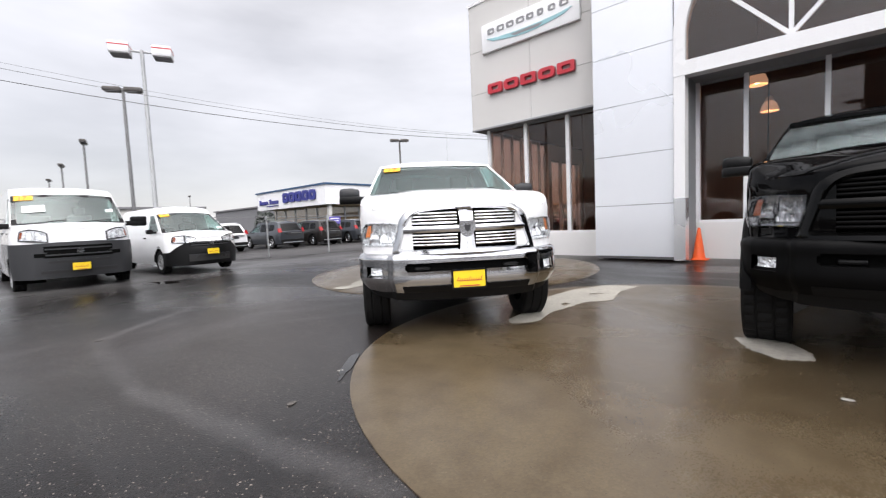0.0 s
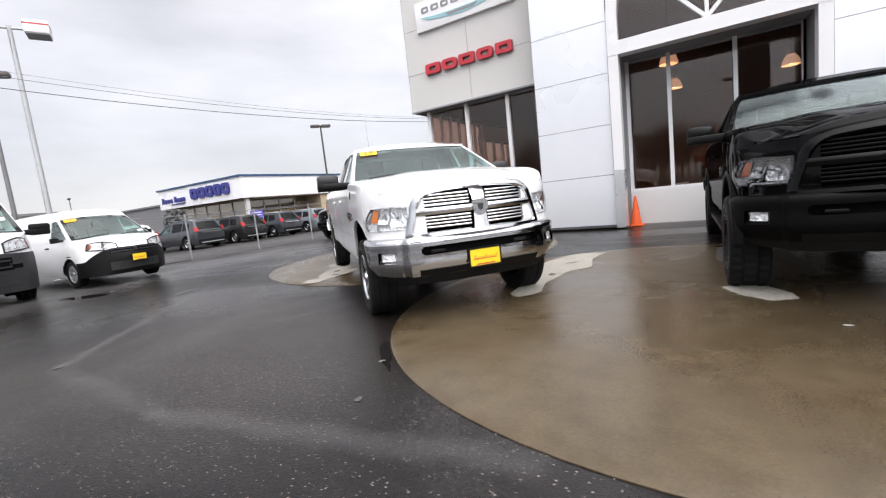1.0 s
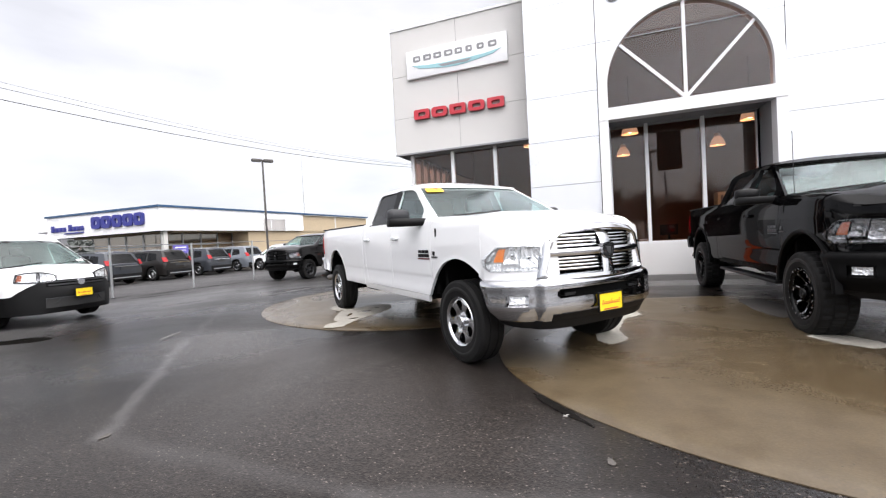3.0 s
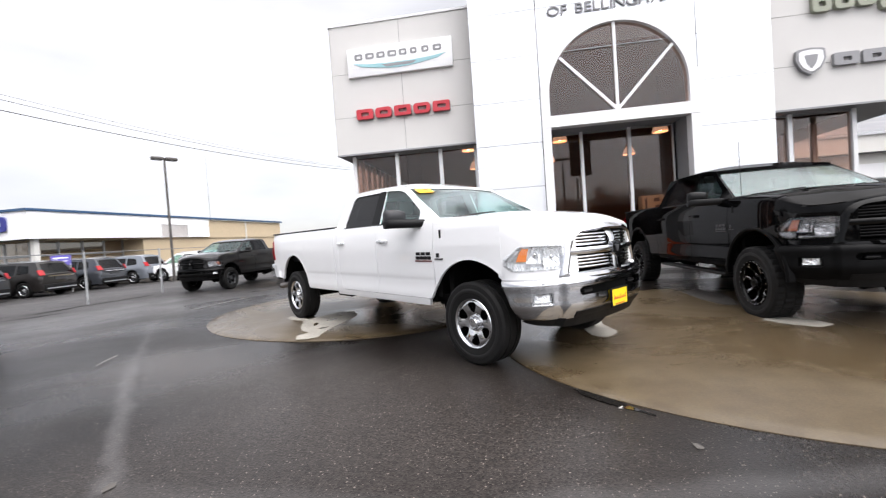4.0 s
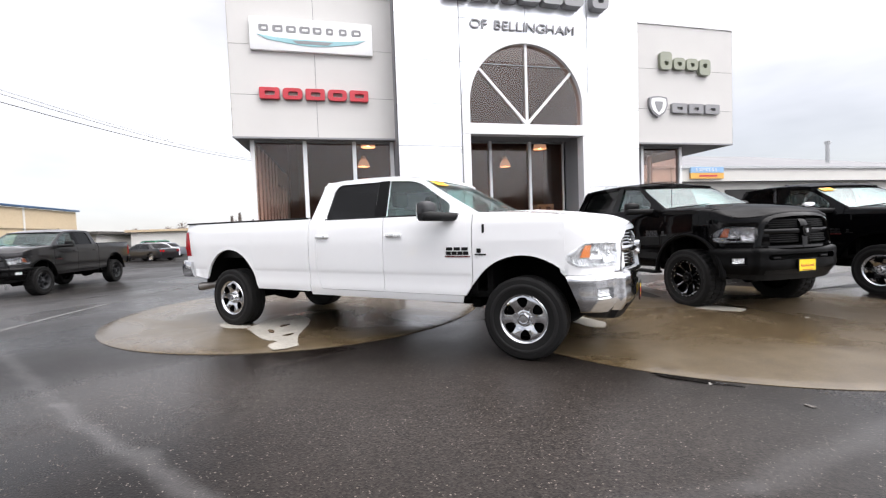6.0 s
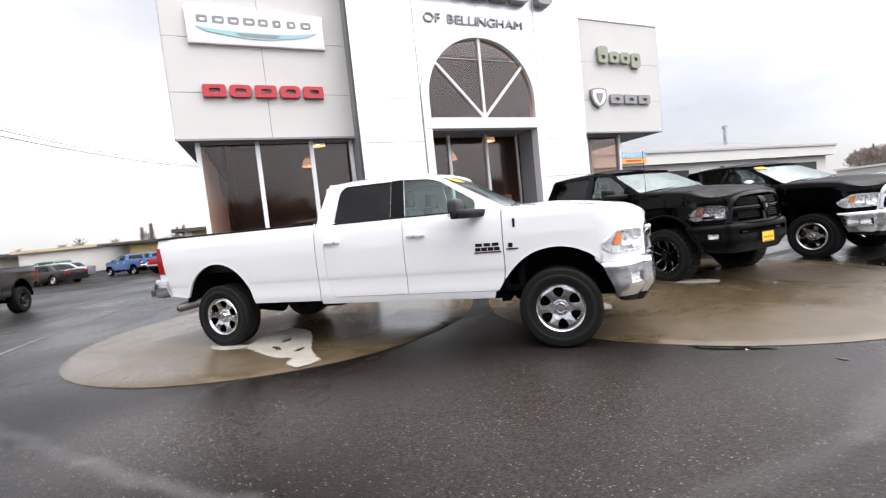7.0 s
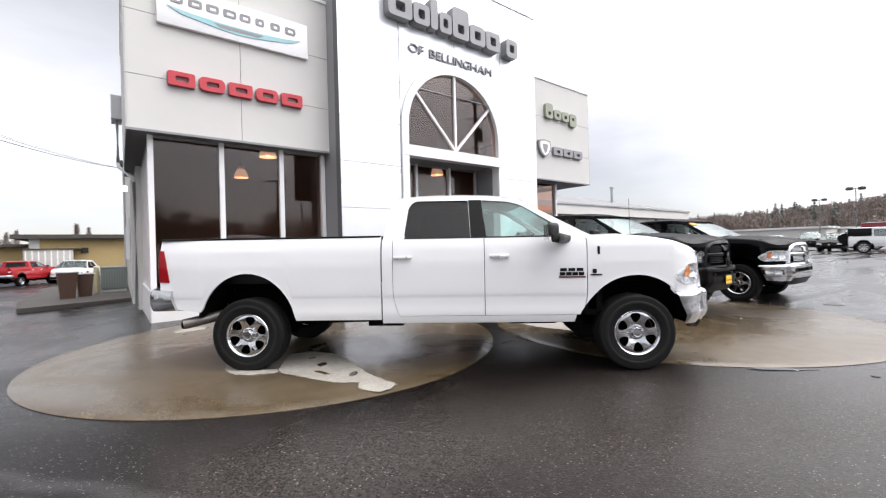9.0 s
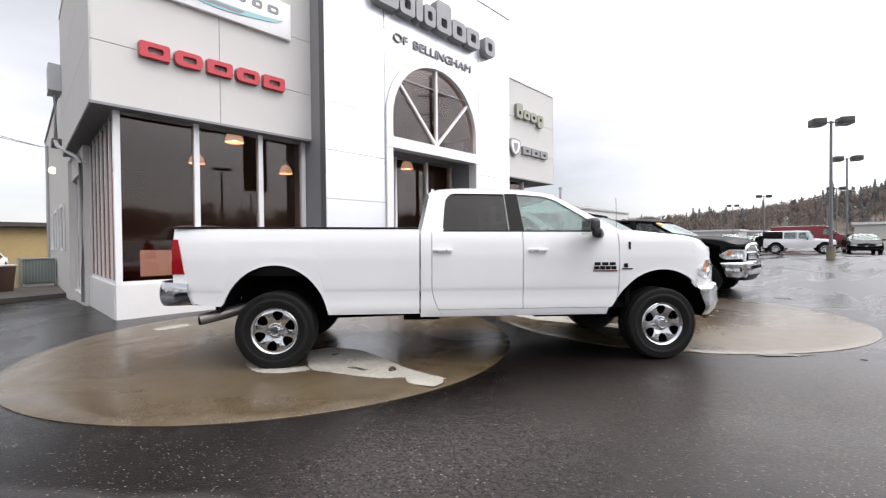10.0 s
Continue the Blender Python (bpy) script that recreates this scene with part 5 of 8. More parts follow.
    if o.get("flares"):
        for s in (1, -1):
            for xc, zc, R, H in arches:
                f = lambda a, k, xc=xc, zc=zc, R=R, H=H, s=s: Vector((xc + (R - 0.01 + 0.055 * k) * math.cos(a), s * (1.0 + 0.014 * math.sin(k * math.pi)), zc + (H - 0.01 + 0.05 * k) * math.sin(a)))
                part("wheel_flare", shell(f, span(0.02, math.pi - 0.02, 20), span(0, 1, 4), (0, -s * 0.06, 0)), SATINBLACK, root)
    # model badge as plain bars
    if o.get("badge", True):
        bar = o.get("badge_mat", PLASTIC)
        for s in (1, -1):
            bm = bmesh.new()
            x = split + 0.80
            for k in range(3):
                box(bm, x + 0.015 + k * 0.088, x + 0.085 + k * 0.088, s * 1.004, s * 1.012, Z(1.055), Z(1.088), 0.003)
            for k in range(4):
                box(bm, x + 0.01 + k * 0.067, x + 0.068 + k * 0.067, s * 1.004, s * 1.012, Z(1.008), Z(1.044), 0.003)
            part("door_badge", bm, bar, root, "dark badge on the door")
            part("badge_rule", boxes((x, x + 0.285, min(s * 1.004, s * 1.010), max(s * 1.004, s * 1.010), Z(0.985), Z(0.998))), DARKRED if bar is PLASTIC else bar, root)
            bm = bmesh.new()
            box(bm, -0.49, -0.37, s * 1.002, s * 1.012, Z(1.008), Z(1.02))
            box(bm, -0.47, -0.425, s * 1.002, s * 1.012, Z(1.03), Z(1.075), 0.008)
            part("fender_badge", bm, bar, root)
    if o.get("aerial", True):
        bm = rods(((-0.36, -0.90, Z(1.40)), (-0.37, -0.90, Z(1.40) + o.get("aerial_len", 0.02)), 0.004), seg=6)
        part("aerial", bm, PLASTIC, root)
    part("fender_plug", plate(rrect(-0.012, 0.012, -0.045, 0.045, 0.01), [], lambda u, v: (u, v * 0, v), (0, 0.01, 0)), PLASTIC, root, "", pose(-0.40, -1.004, Z(1.275)))
    add_wheels(root, [(0, 0.868), (0, -0.868), (-wb, 0.868), (-wb, -0.868)], r, o.get("tw", 0.275), o["rim_r"], o["style"], o["spokes"], o["rim"], o.get("lugs", 40))
    return root


def car(name, m, body, o):
    """A van, estate car or saloon from its side lines: lower body with wheel arches, greenhouse, lamps, bumpers."""
    root = thing(name, m, o["label"], o.get("category", "car"), o.get("group", ""))
    xf, xr, w, low = o["front"], o["rear"], o["w"], o["low"]
    r, wx = o["r"], o["wheels"]
    arches = [(x, r * 0.98, r * 1.2, r * 1.22) for x in wx]
    lx, lz = [p[0] for p in o["line"]], [p[1] for p in o["line"]]
    cladmat = o.get("clad")

    def top(x):
        return interp(x, lx, lz)

    def half(x):
        a = max(0.0, (x - (xf - 0.55)) / 0.55)
        b = max(0.0, ((xr + 0.45) - x) / 0.45)
        return w * (1 - o.get("nose", 0.22) * a ** 2.2 - o.get("tail", 0.10) * b ** 2.2)

    def column(x, t):
        zb = min(arch_bottom(x, low, arches), top(x) - 0.03)
        zt = top(x)
        z = zb + (zt - zb) * min(1, t)
        k = (z - low) / max(0.2, zt - low)
        y = half(x) * (0.955 + 0.045 * math.sin(math.pi * min(1, 0.15 + 0.8 * k)) - 0.05 * max(0, k - 0.8) / 0.2 * 0.6)
        if t > 1:
            s = (t - 1)
            return Vector((x, y * (1 - s), zt + 0.05 * math.sin(s * math.pi / 2)))
        return Vector((x, y, z))
    xs = arch_stations(xr, xf, arches, 34)
    ts = span(0, 1, 10) + span(1.08, 2.0, 7)
    bm = bmesh.new()
    for s in (1, -1):
        grid(lambda x, t: Vector((column(x, t).x, s * column(x, t).y, column(x, t).z)), xs, ts, bm)
    for xe, sg, bul in ((xf, 1, o.get("bulge", 0.12)), (xr, -1, 0.05)):
        zt = top(xe)
        grid(lambda y, k: Vector((xe + sg * bul * (1 - y * y) * math.sin(math.pi * min(1, 0.12 + 0.75 * (1 - k))), y * column(xe, k).y, column(xe, k).z)), span(-1, 1, 16), span(0, 1, 8), bm)
        grid(lambda y, k: Vector((xe, y * column(xe, 1).y, zt + 0.05 * k * math.sin((1 - abs(y)) * math.pi / 2))), span(-1, 1, 16), [0, 1], bm)
    bmesh.ops.remove_doubles(bm, verts=bm.verts, dist=0.002)
    part("body", bm, body, root, "", None, True, 40)

    def front_x(y, z):
        k = 1 - min(1, max(0, (z - low) / max(0.2, top(xf) - low)))
        yy = min(1, abs(y) / (half(xf)))
        return xf + o.get("bulge", 0.12) * (1 - yy * yy) * math.sin(math.pi * min(1, 0.12 + 0.75 * k))

    def rear_x(y, z):
        k = 1 - min(1, max(0, (z - low) / max(0.2, top(xr) - low)))
        yy = min(1, abs(y) / (half(xr)))
        return xr - 0.05 * (1 - yy * yy) * math.sin(math.pi * min(1, 0.12 + 0.75 * k))
    # greenhouse
    g = o["cab"]
    b0, t0, t1, b1, zb, zt = g["wsb"], g["wst"], g["rt"], g["rb"], g["zb"], g["zt"]
    lean = g.get("lean", 0.32)

    def gy(z):
        return w * 0.945 - (z - zb) * lean
    drop = g.get('drop', 0.05)
    roofline = [(t0, zt - drop), (t0 - 0.08, zt - drop * 0.55), (t0 - 0.30, zt - 0.02), ((t0 + t1) / 2, zt), (t1 + 0.25, zt - 0.015), (t1, zt - 0.05)]
    outline = [(b0, zb - 0.02), *roofline, (b1, zb - 0.02)]
    holes = [rounded(h, 0.05, 3) for h in g["windows"]]
    for s in (1, -1):
        part("upper_side", plate(outline, holes, lambda x, z, s=s: Vector((x, s * gy(z), z)), (0, -s * 0.03, 0)), body, root)
        for k, h in enumerate(holes):
            p = part("side_window", plate(h, [], lambda x, z, s=s: Vector((x, s * (gy(z) - 0.015), z)), (0, -s * 0.004, 0)), g["glass"][min(k, len(g["glass"]) - 1)], root)
            p.visible_shadow = False

    def roof(u, v):
        x = t0 + (t1 - t0) * u
        e = interp(-x, [-p[0] for p in roofline], [p[1] for p in roofline])
        return Vector((x + 0.06 * (1 - v * v) * (1 - u), v * (gy(e) + 0.003), e + 0.05 * (1 - abs(v) ** 3)))
    part("roof", shell(roof, [0, 0.012, 0.025, 0.05, 0.08, 0.12] + span(0.2, 1, 9), span(-1, 1, 10), (0, 0, -0.02)), body, root, "", None, True, 60)

    def ws(u, v):
        z = zb - 0.02 + (zt - drop - zb + 0.02) * v
        return Vector((b0 + (t0 - b0) * v + 0.10 * (1 - u * u) + 0.02 * math.sin(math.pi * v), u * (gy(z) - 0.015), z + 0.045 * (1 - abs(u) ** 3) * v))
    p = part("windscreen", shell(ws, span(-1, 1, 12), span(0, 1, 6), (-0.006, 0, 0)), o.get("screen", SCREEN), root)
    p.visible_shadow = False
    frame_bm = shell(lambda u, v: ws(u, v) + Vector((0.006, 0, 0)), [-1, -0.91, -0.4, 0.4, 0.91, 1], [0, 0.09, 0.92, 1], (-0.01, 0, 0), lambda u, v: abs(u) < 0.91 and 0.09 < v < 0.92)
    part("windscreen_seal", frame_bm, PLASTIC, root)

    def rw(u, v):
        z = zb - 0.02 + (zt - 0.05 - zb + 0.02) * v
        return Vector((b1 + (t1 - b1) * v - 0.05 * (1 - u * u), u * (gy(z) - 0.01), z + 0.04 * (1 - abs(u) ** 3) * v))
    if g.get("rear_glass", True):
        part("rear_panel", shell(rw, [-1, -0.82, -0.3, 0.3, 0.82, 1], [0, 0.14, 0.86, 1], (0.02, 0, 0), lambda u, v: abs(u) < 0.82 and 0.14 < v < 0.86), body, root)
        part("rear_window", shell(lambda u, v: rw(u, v) + Vector((0.01, 0, 0)), span(-0.84, 0.84, 4), [0.12, 0.88], (0.004, 0, 0)), PRIVACY, root)
    else:
        part("rear_panel", shell(rw, span(-1, 1, 8), span(0, 1, 4), (0.02, 0, 0)), body, root)
    part("cabin", boxes((b1 + 0.1, b0 - 0.05, -w * 0.86, w * 0.86, low + 0.1, low + 0.16), (b1 + 0.25, b1 + 0.4, -w * 0.7, w * 0.7, low + 0.2, zb + 0.15), (b0 - 0.75, b0 - 0.1, -w * 0.84, w * 0.84, zb - 0.35, zb - 0.03)), CABIN, root)
    for y in (0.38, -0.38):
        bm = boxes((b0 - 1.75, b0 - 1.6, y - 0.24, y + 0.24, low + 0.35, zb + 0.25), (b0 - 1.72, b0 - 1.63, y - 0.12, y + 0.12, zb + 0.27, zb + 0.45), bevel=0.04)
        part("seat", bm, CABIN, root)
    # under-body and wheels
    part("underside", boxes((xr + 0.25, xf - 0.25, -w * 0.8, w * 0.8, low + 0.02, low + 0.08), (wx[0] - 0.5, wx[0] + 0.5, -w * 0.55, w * 0.55, low + 0.05, low + 0.45), (wx[1] - 0.5, wx[1] + 0.5, -w * 0.55, w * 0.55, low + 0.05, low + 0.45)), UNDER, root)
    for s in (1, -1):
        for xc, zc, R, H in arches:
            bm = grid(lambda a, y: Vector((xc + (R + 0.01) * math.cos(a), s * y, zc + (H + 0.01) * math.sin(a))), span(-0.3, math.pi + 0.3, 14), [w * 0.5, w * 0.95])
            grid(lambda a, k: Vector((xc + (R + 0.01) * k * math.cos(a), s * w * 0.5, zc + (H + 0.01) * k * math.sin(a))), span(-0.3, math.pi + 0.3, 14), [0, 1], bm)
            part("wheel_liner", bm, UNDER, root)
            if o.get("archclad"):
                f = lambda a, k: Vector((xc + (R + 0.05 * k) * math.cos(a), s * (w * 0.985 + 0.012), zc + (H + 0.05 * k) * math.sin(a)))
                part("arch_trim", shell(f, span(0, math.pi, 14), [0, 1], (0, -s * 0.05, 0)), o["archclad"], root)
    add_wheels(root, [(x, s * (w - 0.12)) for x in wx for s in (1, -1)], r, o.get("tw", 0.21), r * 0.64, "broad", 7, o.get("rim", CHROME), 0)
    # lower cladding / bumper in plastic, following the nose
    hx = half(xf)

    def nose_map(u, z, off=0.02):
        a = abs(u)
        if a <= 1:
            y = u * hx * 0.985
            return Vector((front_x(y, min(z, top(xf))) + off, y, z))
        x = xf - (a - 1) * 0.62
        return Vector((x + off * max(0, 1.3 - a), math.copysign(column(x, min(1.0, (z - low) / (top(x) - low))).y + off * 0.6, u), z))
    if cladmat:
        c0, c1 = o["clad_z"]
        edge = 1 + (xf - (wx[0] + r * 1.2)) / 0.62
        rise = o.get("clad_dip", 0.0)
        bp = part("front_bumper", shell(lambda u, v: nose_map(u, c0 + (c1 - rise * min(1.0, max(0.0, (abs(u) - o.get('dip_at', 0.45)) / 0.5)) - c0) * v), span(-edge, -1, 6) + span(-1, 1, 22)[1:] + span(1, edge, 6)[1:], span(0, 1, 5), (-0.03, 0, 0)), cladmat, root, "dark plastic bumper")
        for z0, z1, hw in o.get("intakes", ()):
            part("intake", shell(lambda y, z: Vector((front_x(y, z) + 0.028, y, z)), span(-hw, hw, 8), [z0, z1], (-0.02, 0, 0)), DARKDOOR, bp)
            part("intake_trim", shell(lambda y, z: Vector((front_x(y, z) + 0.036, y, z)), span(-hw, hw, 8), [z1, z1 + 0.02], (-0.02, 0, 0)), GREYPLASTIC, bp)
    for u0, u1, z0, z1 in o.get("slots", ()):
        for s in (1, -1):
            part("bumper_slot", shell(lambda u, z: nose_map(s * u, z, 0.026), span(u0, u1, 6), [z0, z1], (-0.02, 0, 0)), UNDER, root)
            part("slot_lip", shell(lambda u, z: nose_map(s * u, z, 0.034), span(u0 - 0.02, u1 + 0.02, 6), [z1, z1 + 0.02], (-0.03, 0, 0)), cladmat, root)
    for z0, z1, hw, bars in o.get("grilles", ()):
        gr = part("grille", shell(lambda y, z: Vector((front_x(y, z) + 0.03, y, z)), span(-hw, hw, 10), [z0, z1], (-0.03, 0, 0)), UNDER, root)
        for k in range(bars):
            z = z0 + (z1 - z0) * (k + 0.5) / bars
            part("grille_bar", shell(lambda y, dz: Vector((front_x(y, z) + 0.045, y, z + dz)), span(-hw * 0.96, hw * 0.96, 10), [-0.014, 0.014], (-0.03, 0, 0)), o.get("bar_mat", GREYPLASTIC), gr)
        if o.get("emblem", True):
            part("emblem", rods(((front_x(0, (z0 + z1) / 2) + 0.03, 0, (z0 + z1) / 2), (front_x(0, (z0 + z1) / 2) + 0.06, 0, (z0 + z1) / 2), 0.065), seg=16), CHROME, gr)
    for u0, u1, z0, z1, slope in o.get("lamps", ()):
        for s in (1, -1):
            def lm(u, v, off):
                hgt = (z1 - z0) * (0.55 + 0.45 * math.sin(math.pi * (0.15 + 0.7 * u)))
                return nose_map(s * (u0 + (u1 - u0) * u), z0 + slope * u + hgt * v, off)
            hl = part("headlight", shell(lambda u, v: lm(u, v, 0.032), span(0, 1, 12), span(0, 1, 3), (-0.005, 0, 0)), LENS, root)
            part("lamp_bezel", shell(lambda u, v: lm(u, v, 0.022), span(-0.03, 1.03, 12), span(-0.08, 1.07, 3), (-0.03, 0, 0)), GREYPLASTIC, hl)
            part("reflector", shell(lambda u, v: lm(u, v, 0.026), span(0.03, 0.92, 12), span(0.06, 0.92, 3), (-0.02, 0, 0)), LAMPMETAL, hl)
            part("amber_marker", shell(lambda u, v: lm(u, v, 0.028), span(0.86, 0.97, 3), span(0.15, 0.85, 2), (-0.01, 0, 0)), DARKAMBER, hl)
            for c0, c1 in ((0.18, 0.42), (0.50, 0.74)):
                part("lamp_bowl", shell(lambda u, v: lm(u, v, 0.0275 - 0.02 * math.sin(math.pi * (u - c0) / (c1 - c0)) * math.sin(math.pi * (v - 0.16) / 0.66)), span(c0, c1, 6), span(0.16, 0.82, 5), (-0.004, 0, 0)), SMOKED, hl)
    for y0, y1, z0, z1 in o.get("tails", ()):
        for s in (1, -1):
            f = lambda u, v: Vector((min(rear_x(0, zb), b1) - 0.03 + 0.09 * u + (0.0 if z1 < zb else (t1 - b1) * max(0, (z0 + (z1 - z0) * v - zb) / (zt - zb)) * 0.9), s * (y0 + (y1 - y0) * u), z0 + (z1 - z0) * v))
            part("tail_light", shell(f, span(0, 1, 4), span(0, 1, 5), (0.03, 0, 0)), REDLENS, root, "red tail light")
    if o.get("lip"):
        z0, ul = o["lip"]
        part("intake_trim", shell(lambda u, v: nose_map(u, z0 - 0.10 * max(0.0, (abs(u) - ul + 0.12) / 0.12) + 0.022 * v, 0.036), span(-ul, ul, 24), [0, 1], (-0.02, 0, 0)), GREYPLASTIC, root)
    if o.get("rear_plate"):
        z = o["rear_plate"]
        part("rear_trim", boxes((xr - 0.085, xr + 0.02, -0.62, 0.62, z - 0.04, z + 0.0)), CHROME, root)
        part("plate_recess", boxes((xr - 0.075, xr + 0.02, -0.3, 0.3, z - 0.20, z - 0.05)), GREYPLASTIC, root)
        part("bumper_trim", boxes((xr - 0.09, xr + 0.03, -0.7, 0.7, low + 0.08, low + 0.13)), GALV, root)
        part("lower_bumper", boxes((xr - 0.08, xr + 0.05, -w * 0.85, w * 0.85, low - 0.02, low + 0.30), bevel=0.03), o.get("archclad", PLASTIC), root)
    for s in (1, -1):
        wing_mirror(root, s, b0 - 0.42, w * 0.92, zb + 0.03, o.get("mirror_cap", PLASTIC), o.get("mirror", 0.8))
    for hx in o.get("handles", ()):
        for s in (1, -1):
            part("handle", boxes((hx - 0.08, hx + 0.08, s * (half(hx) * 0.985), s * (half(hx) * 0.985 + 0.035), zb - 0.16, zb - 0.125), bevel=0.008), PLASTIC, root)
    for y0, y1 in o.get("wipers", ()):
        pts = [ws(y0 + (y1 - y0) * k / 5, 0.05 + 0.10 * k / 5) + Vector((0.025, 0, 0.01)) for k in range(6)]
        part("wiper", tube(pts, 0.010, 6), PLASTIC, root)
    if o.get("plate"):
        dealer_plate(root, front_x(0, o["plate"]) + 0.06, o["plate"], 0.31, 0.16)
    if o.get("sticker"):
        c, q = ws(-0.78, 0.86), ws(-0.60, 0.86)
        ex = (q - c).normalized()
        up = (ws(-0.7, 0.95) - ws(-0.7, 0.75)).normalized()
        nz = ex.cross(up).normalized()
        basis = Matrix.Translation(ws(-0.77, 0.88) + nz * 0.015) @ Matrix((ex, up, nz)).transposed().to_4x4()
        year_sticker(root, basis, o["sticker"], o["sticker"] * 0.5, "17")
        for uu, vv, ww, hh, mt in o.get("papers", ()):
            c = ws(uu, vv)
            basis2 = Matrix.Translation(c + nz * 0.012) @ Matrix((ex, up, nz)).transposed().to_4x4()
            part("window_paper", plate(rrect(-ww / 2, ww / 2, -hh / 2, hh / 2, 0.005), [], lambda u, v: (u, v, 0), (0, 0, -0.002)), mt, root, "", basis2)
    if o.get("roof_rails"):
        for s in (1, -1):
            y = gy(zt) - 0.06
            bm = rods(((t0 - 0.35, s * y, zt + 0.055), (t1 + 0.3, s * y, zt + 0.055), 0.014), ((t0 - 0.35, s * y, zt + 0.055), (t0 - 0.30, s * y, zt - 0.02), 0.014), ((t1 + 0.3, s * y, zt + 0.055), (t1 + 0.25, s * y, zt - 0.02), 0.014), seg=6)
            part("roof_rail", bm, GALV, root)
    return root

# ---- ground ----
gx = [-400, -150, -60, -40] + span(-36, -12, 24) + span(-11.5, 0, 23) + span(1, 50, 49) + [60, 90, 150, 400]
gyy = [-400, -150, -60] + span(-30, -3, 18) + span(-2, 9, 22) + span(10.5, 60, 33) + [75, 100, 160, 400]
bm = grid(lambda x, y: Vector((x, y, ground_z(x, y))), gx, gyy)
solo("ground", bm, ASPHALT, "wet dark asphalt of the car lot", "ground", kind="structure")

PADS = ((-1.90, 3.97, 2.98), (-7.39, 7.05, 3.06))
for k, (px, py, pr) in enumerate(PADS):
    hz = 0.014 if k == 0 else 0.024
    bm = lathe([(pr, -0.06), (pr, 0.006), (pr - 0.012, 0.011), (pr - 0.16, hz)] + [(pr * q / 10, hz) for q in range(9, 0, -1)] + [(0, hz)], 96)
    for v in bm.verts:
        v.co.z += dip(px + v.co.x, py + v.co.y)
    solo("pavement_%d" % (k + 1), bm, CONCRETE, "round wet brown concrete display pad set in asphalt", "pavement", pose(px, py, 0), kind="structure")


def blotch(name, cx, cy, rx, ry, turn, seed, z, material, rough=0.28):
    """A thin ragged dry patch."""
    rnd = random.Random(seed)
    n = 64
    ph = [(rnd.uniform(0, 6.28), rnd.uniform(0.3, 1.0) / (k + 1.5)) for k in range(9)]
    pts = []
    for i in range(n):
        a = i * math.tau / n
        q = 1 + rough * sum(am * math.sin((k + 2) * a + p) for k, (p, am) in enumerate(ph)) + rnd.uniform(-0.03, 0.03)
        pts.append((rx * q * math.cos(a), ry * q * math.sin(a)))
    bm = plate(pts, [], lambda u, v: (u, v, 0.0), (0, 0, -0.003))
    return solo(name, bm, material, "pale dry patch on the wet concrete", "pavement", pose(cx, cy, z, 0, 0, turn), kind="structure", smooth=False)


def ragged(name, outline, islands, z, seed, material):
    """A thin dry patch with a ragged rim and damp islands in it."""
    rnd = random.Random(seed)

    def fray(pts, amount):
        out = []
        for p, q in zip(pts, pts[1:] + pts[:1]):
            n = max(2, int(math.dist(p, q) / 0.05))
            for k in range(n):
                out.append((p[0] + (q[0] - p[0]) * k / n + rnd.uniform(-amount, amount), p[1] + (q[1] - p[1]) * k / n + rnd.uniform(-amount, amount)))
        return out
    holes = []
    for cx, cy, rx, ry, tn in islands:
        c, s_ = math.cos(tn), math.sin(tn)
        el = [(rx * math.cos(a), ry * math.sin(a)) for a in span(0, math.tau, 14)[:-1]]
        holes.append([(cx + u * c - v * s_ + rnd.uniform(-0.012, 0.012), cy + u * s_ + v * c + rnd.uniform(-0.012, 0.012)) for u, v in el])
    bm = plate(fray(rounded(outline, 0.06, 3), 0.014), holes, lambda u, v: Vector((u, v, z + dip(u, v))), (0, 0, -0.003))
    return solo(name, bm, material, "pale dry patch on the wet concrete", "pavement", kind="structure", smooth=False)


ragged("dry_patch", [(-8.11, 5.27), (-8.07, 5.44), (-7.92, 5.75), (-7.75, 6.04), (-7.46, 5.97), (-7.28, 5.57), (-7.31, 5.13), (-7.37, 4.58), (-7.33, 4.19), (-7.31, 4.11), (-7.47, 4.02), (-7.58, 4.01), (-7.66, 4.18), (-7.66, 4.30), (-7.57, 4.38), (-7.78, 4.56), (-7.90, 4.80), (-8.02, 5.07)],
       [(-7.62, 5.30, 0.10, 0.05, 1.0), (-7.75, 4.98, 0.13, 0.035, 1.9), (-7.50, 4.72, 0.09, 0.04, 0.9), (-7.60, 5.66, 0.06, 0.03, 0.2)], 0.0285, 3, DRY)
ragged("dry_patch", [(-8.52, 6.02), (-8.55, 5.77), (-8.54, 5.58), (-8.37, 5.38), (-8.12, 5.28), (-8.08, 5.44), (-8.28, 5.62), (-8.41, 5.96)], [], 0.0285, 5, DRY)
ragged("dry_patch", [(-8.77, 9.06), (-8.75, 8.86), (-8.40, 8.89), (-8.29, 8.97), (-8.28, 9.18), (-8.62, 9.22)], [], 0.0285, 6, DRY)
ragged("dry_patch", [(-3.67, 6.32), (-3.24, 6.40), (-3.34, 5.88), (-3.22, 5.21), (-3.47, 4.94), (-3.56, 4.20), (-3.48, 3.83), (-3.66, 3.60), (-3.80, 3.75), (-3.86, 4.40), (-4.05, 5.10), (-3.95, 5.80)], [(-3.55, 5.55, 0.10, 0.05, 0.6), (-3.62, 4.75, 0.08, 0.05, 1.9)], 0.0185, 8, DRY)
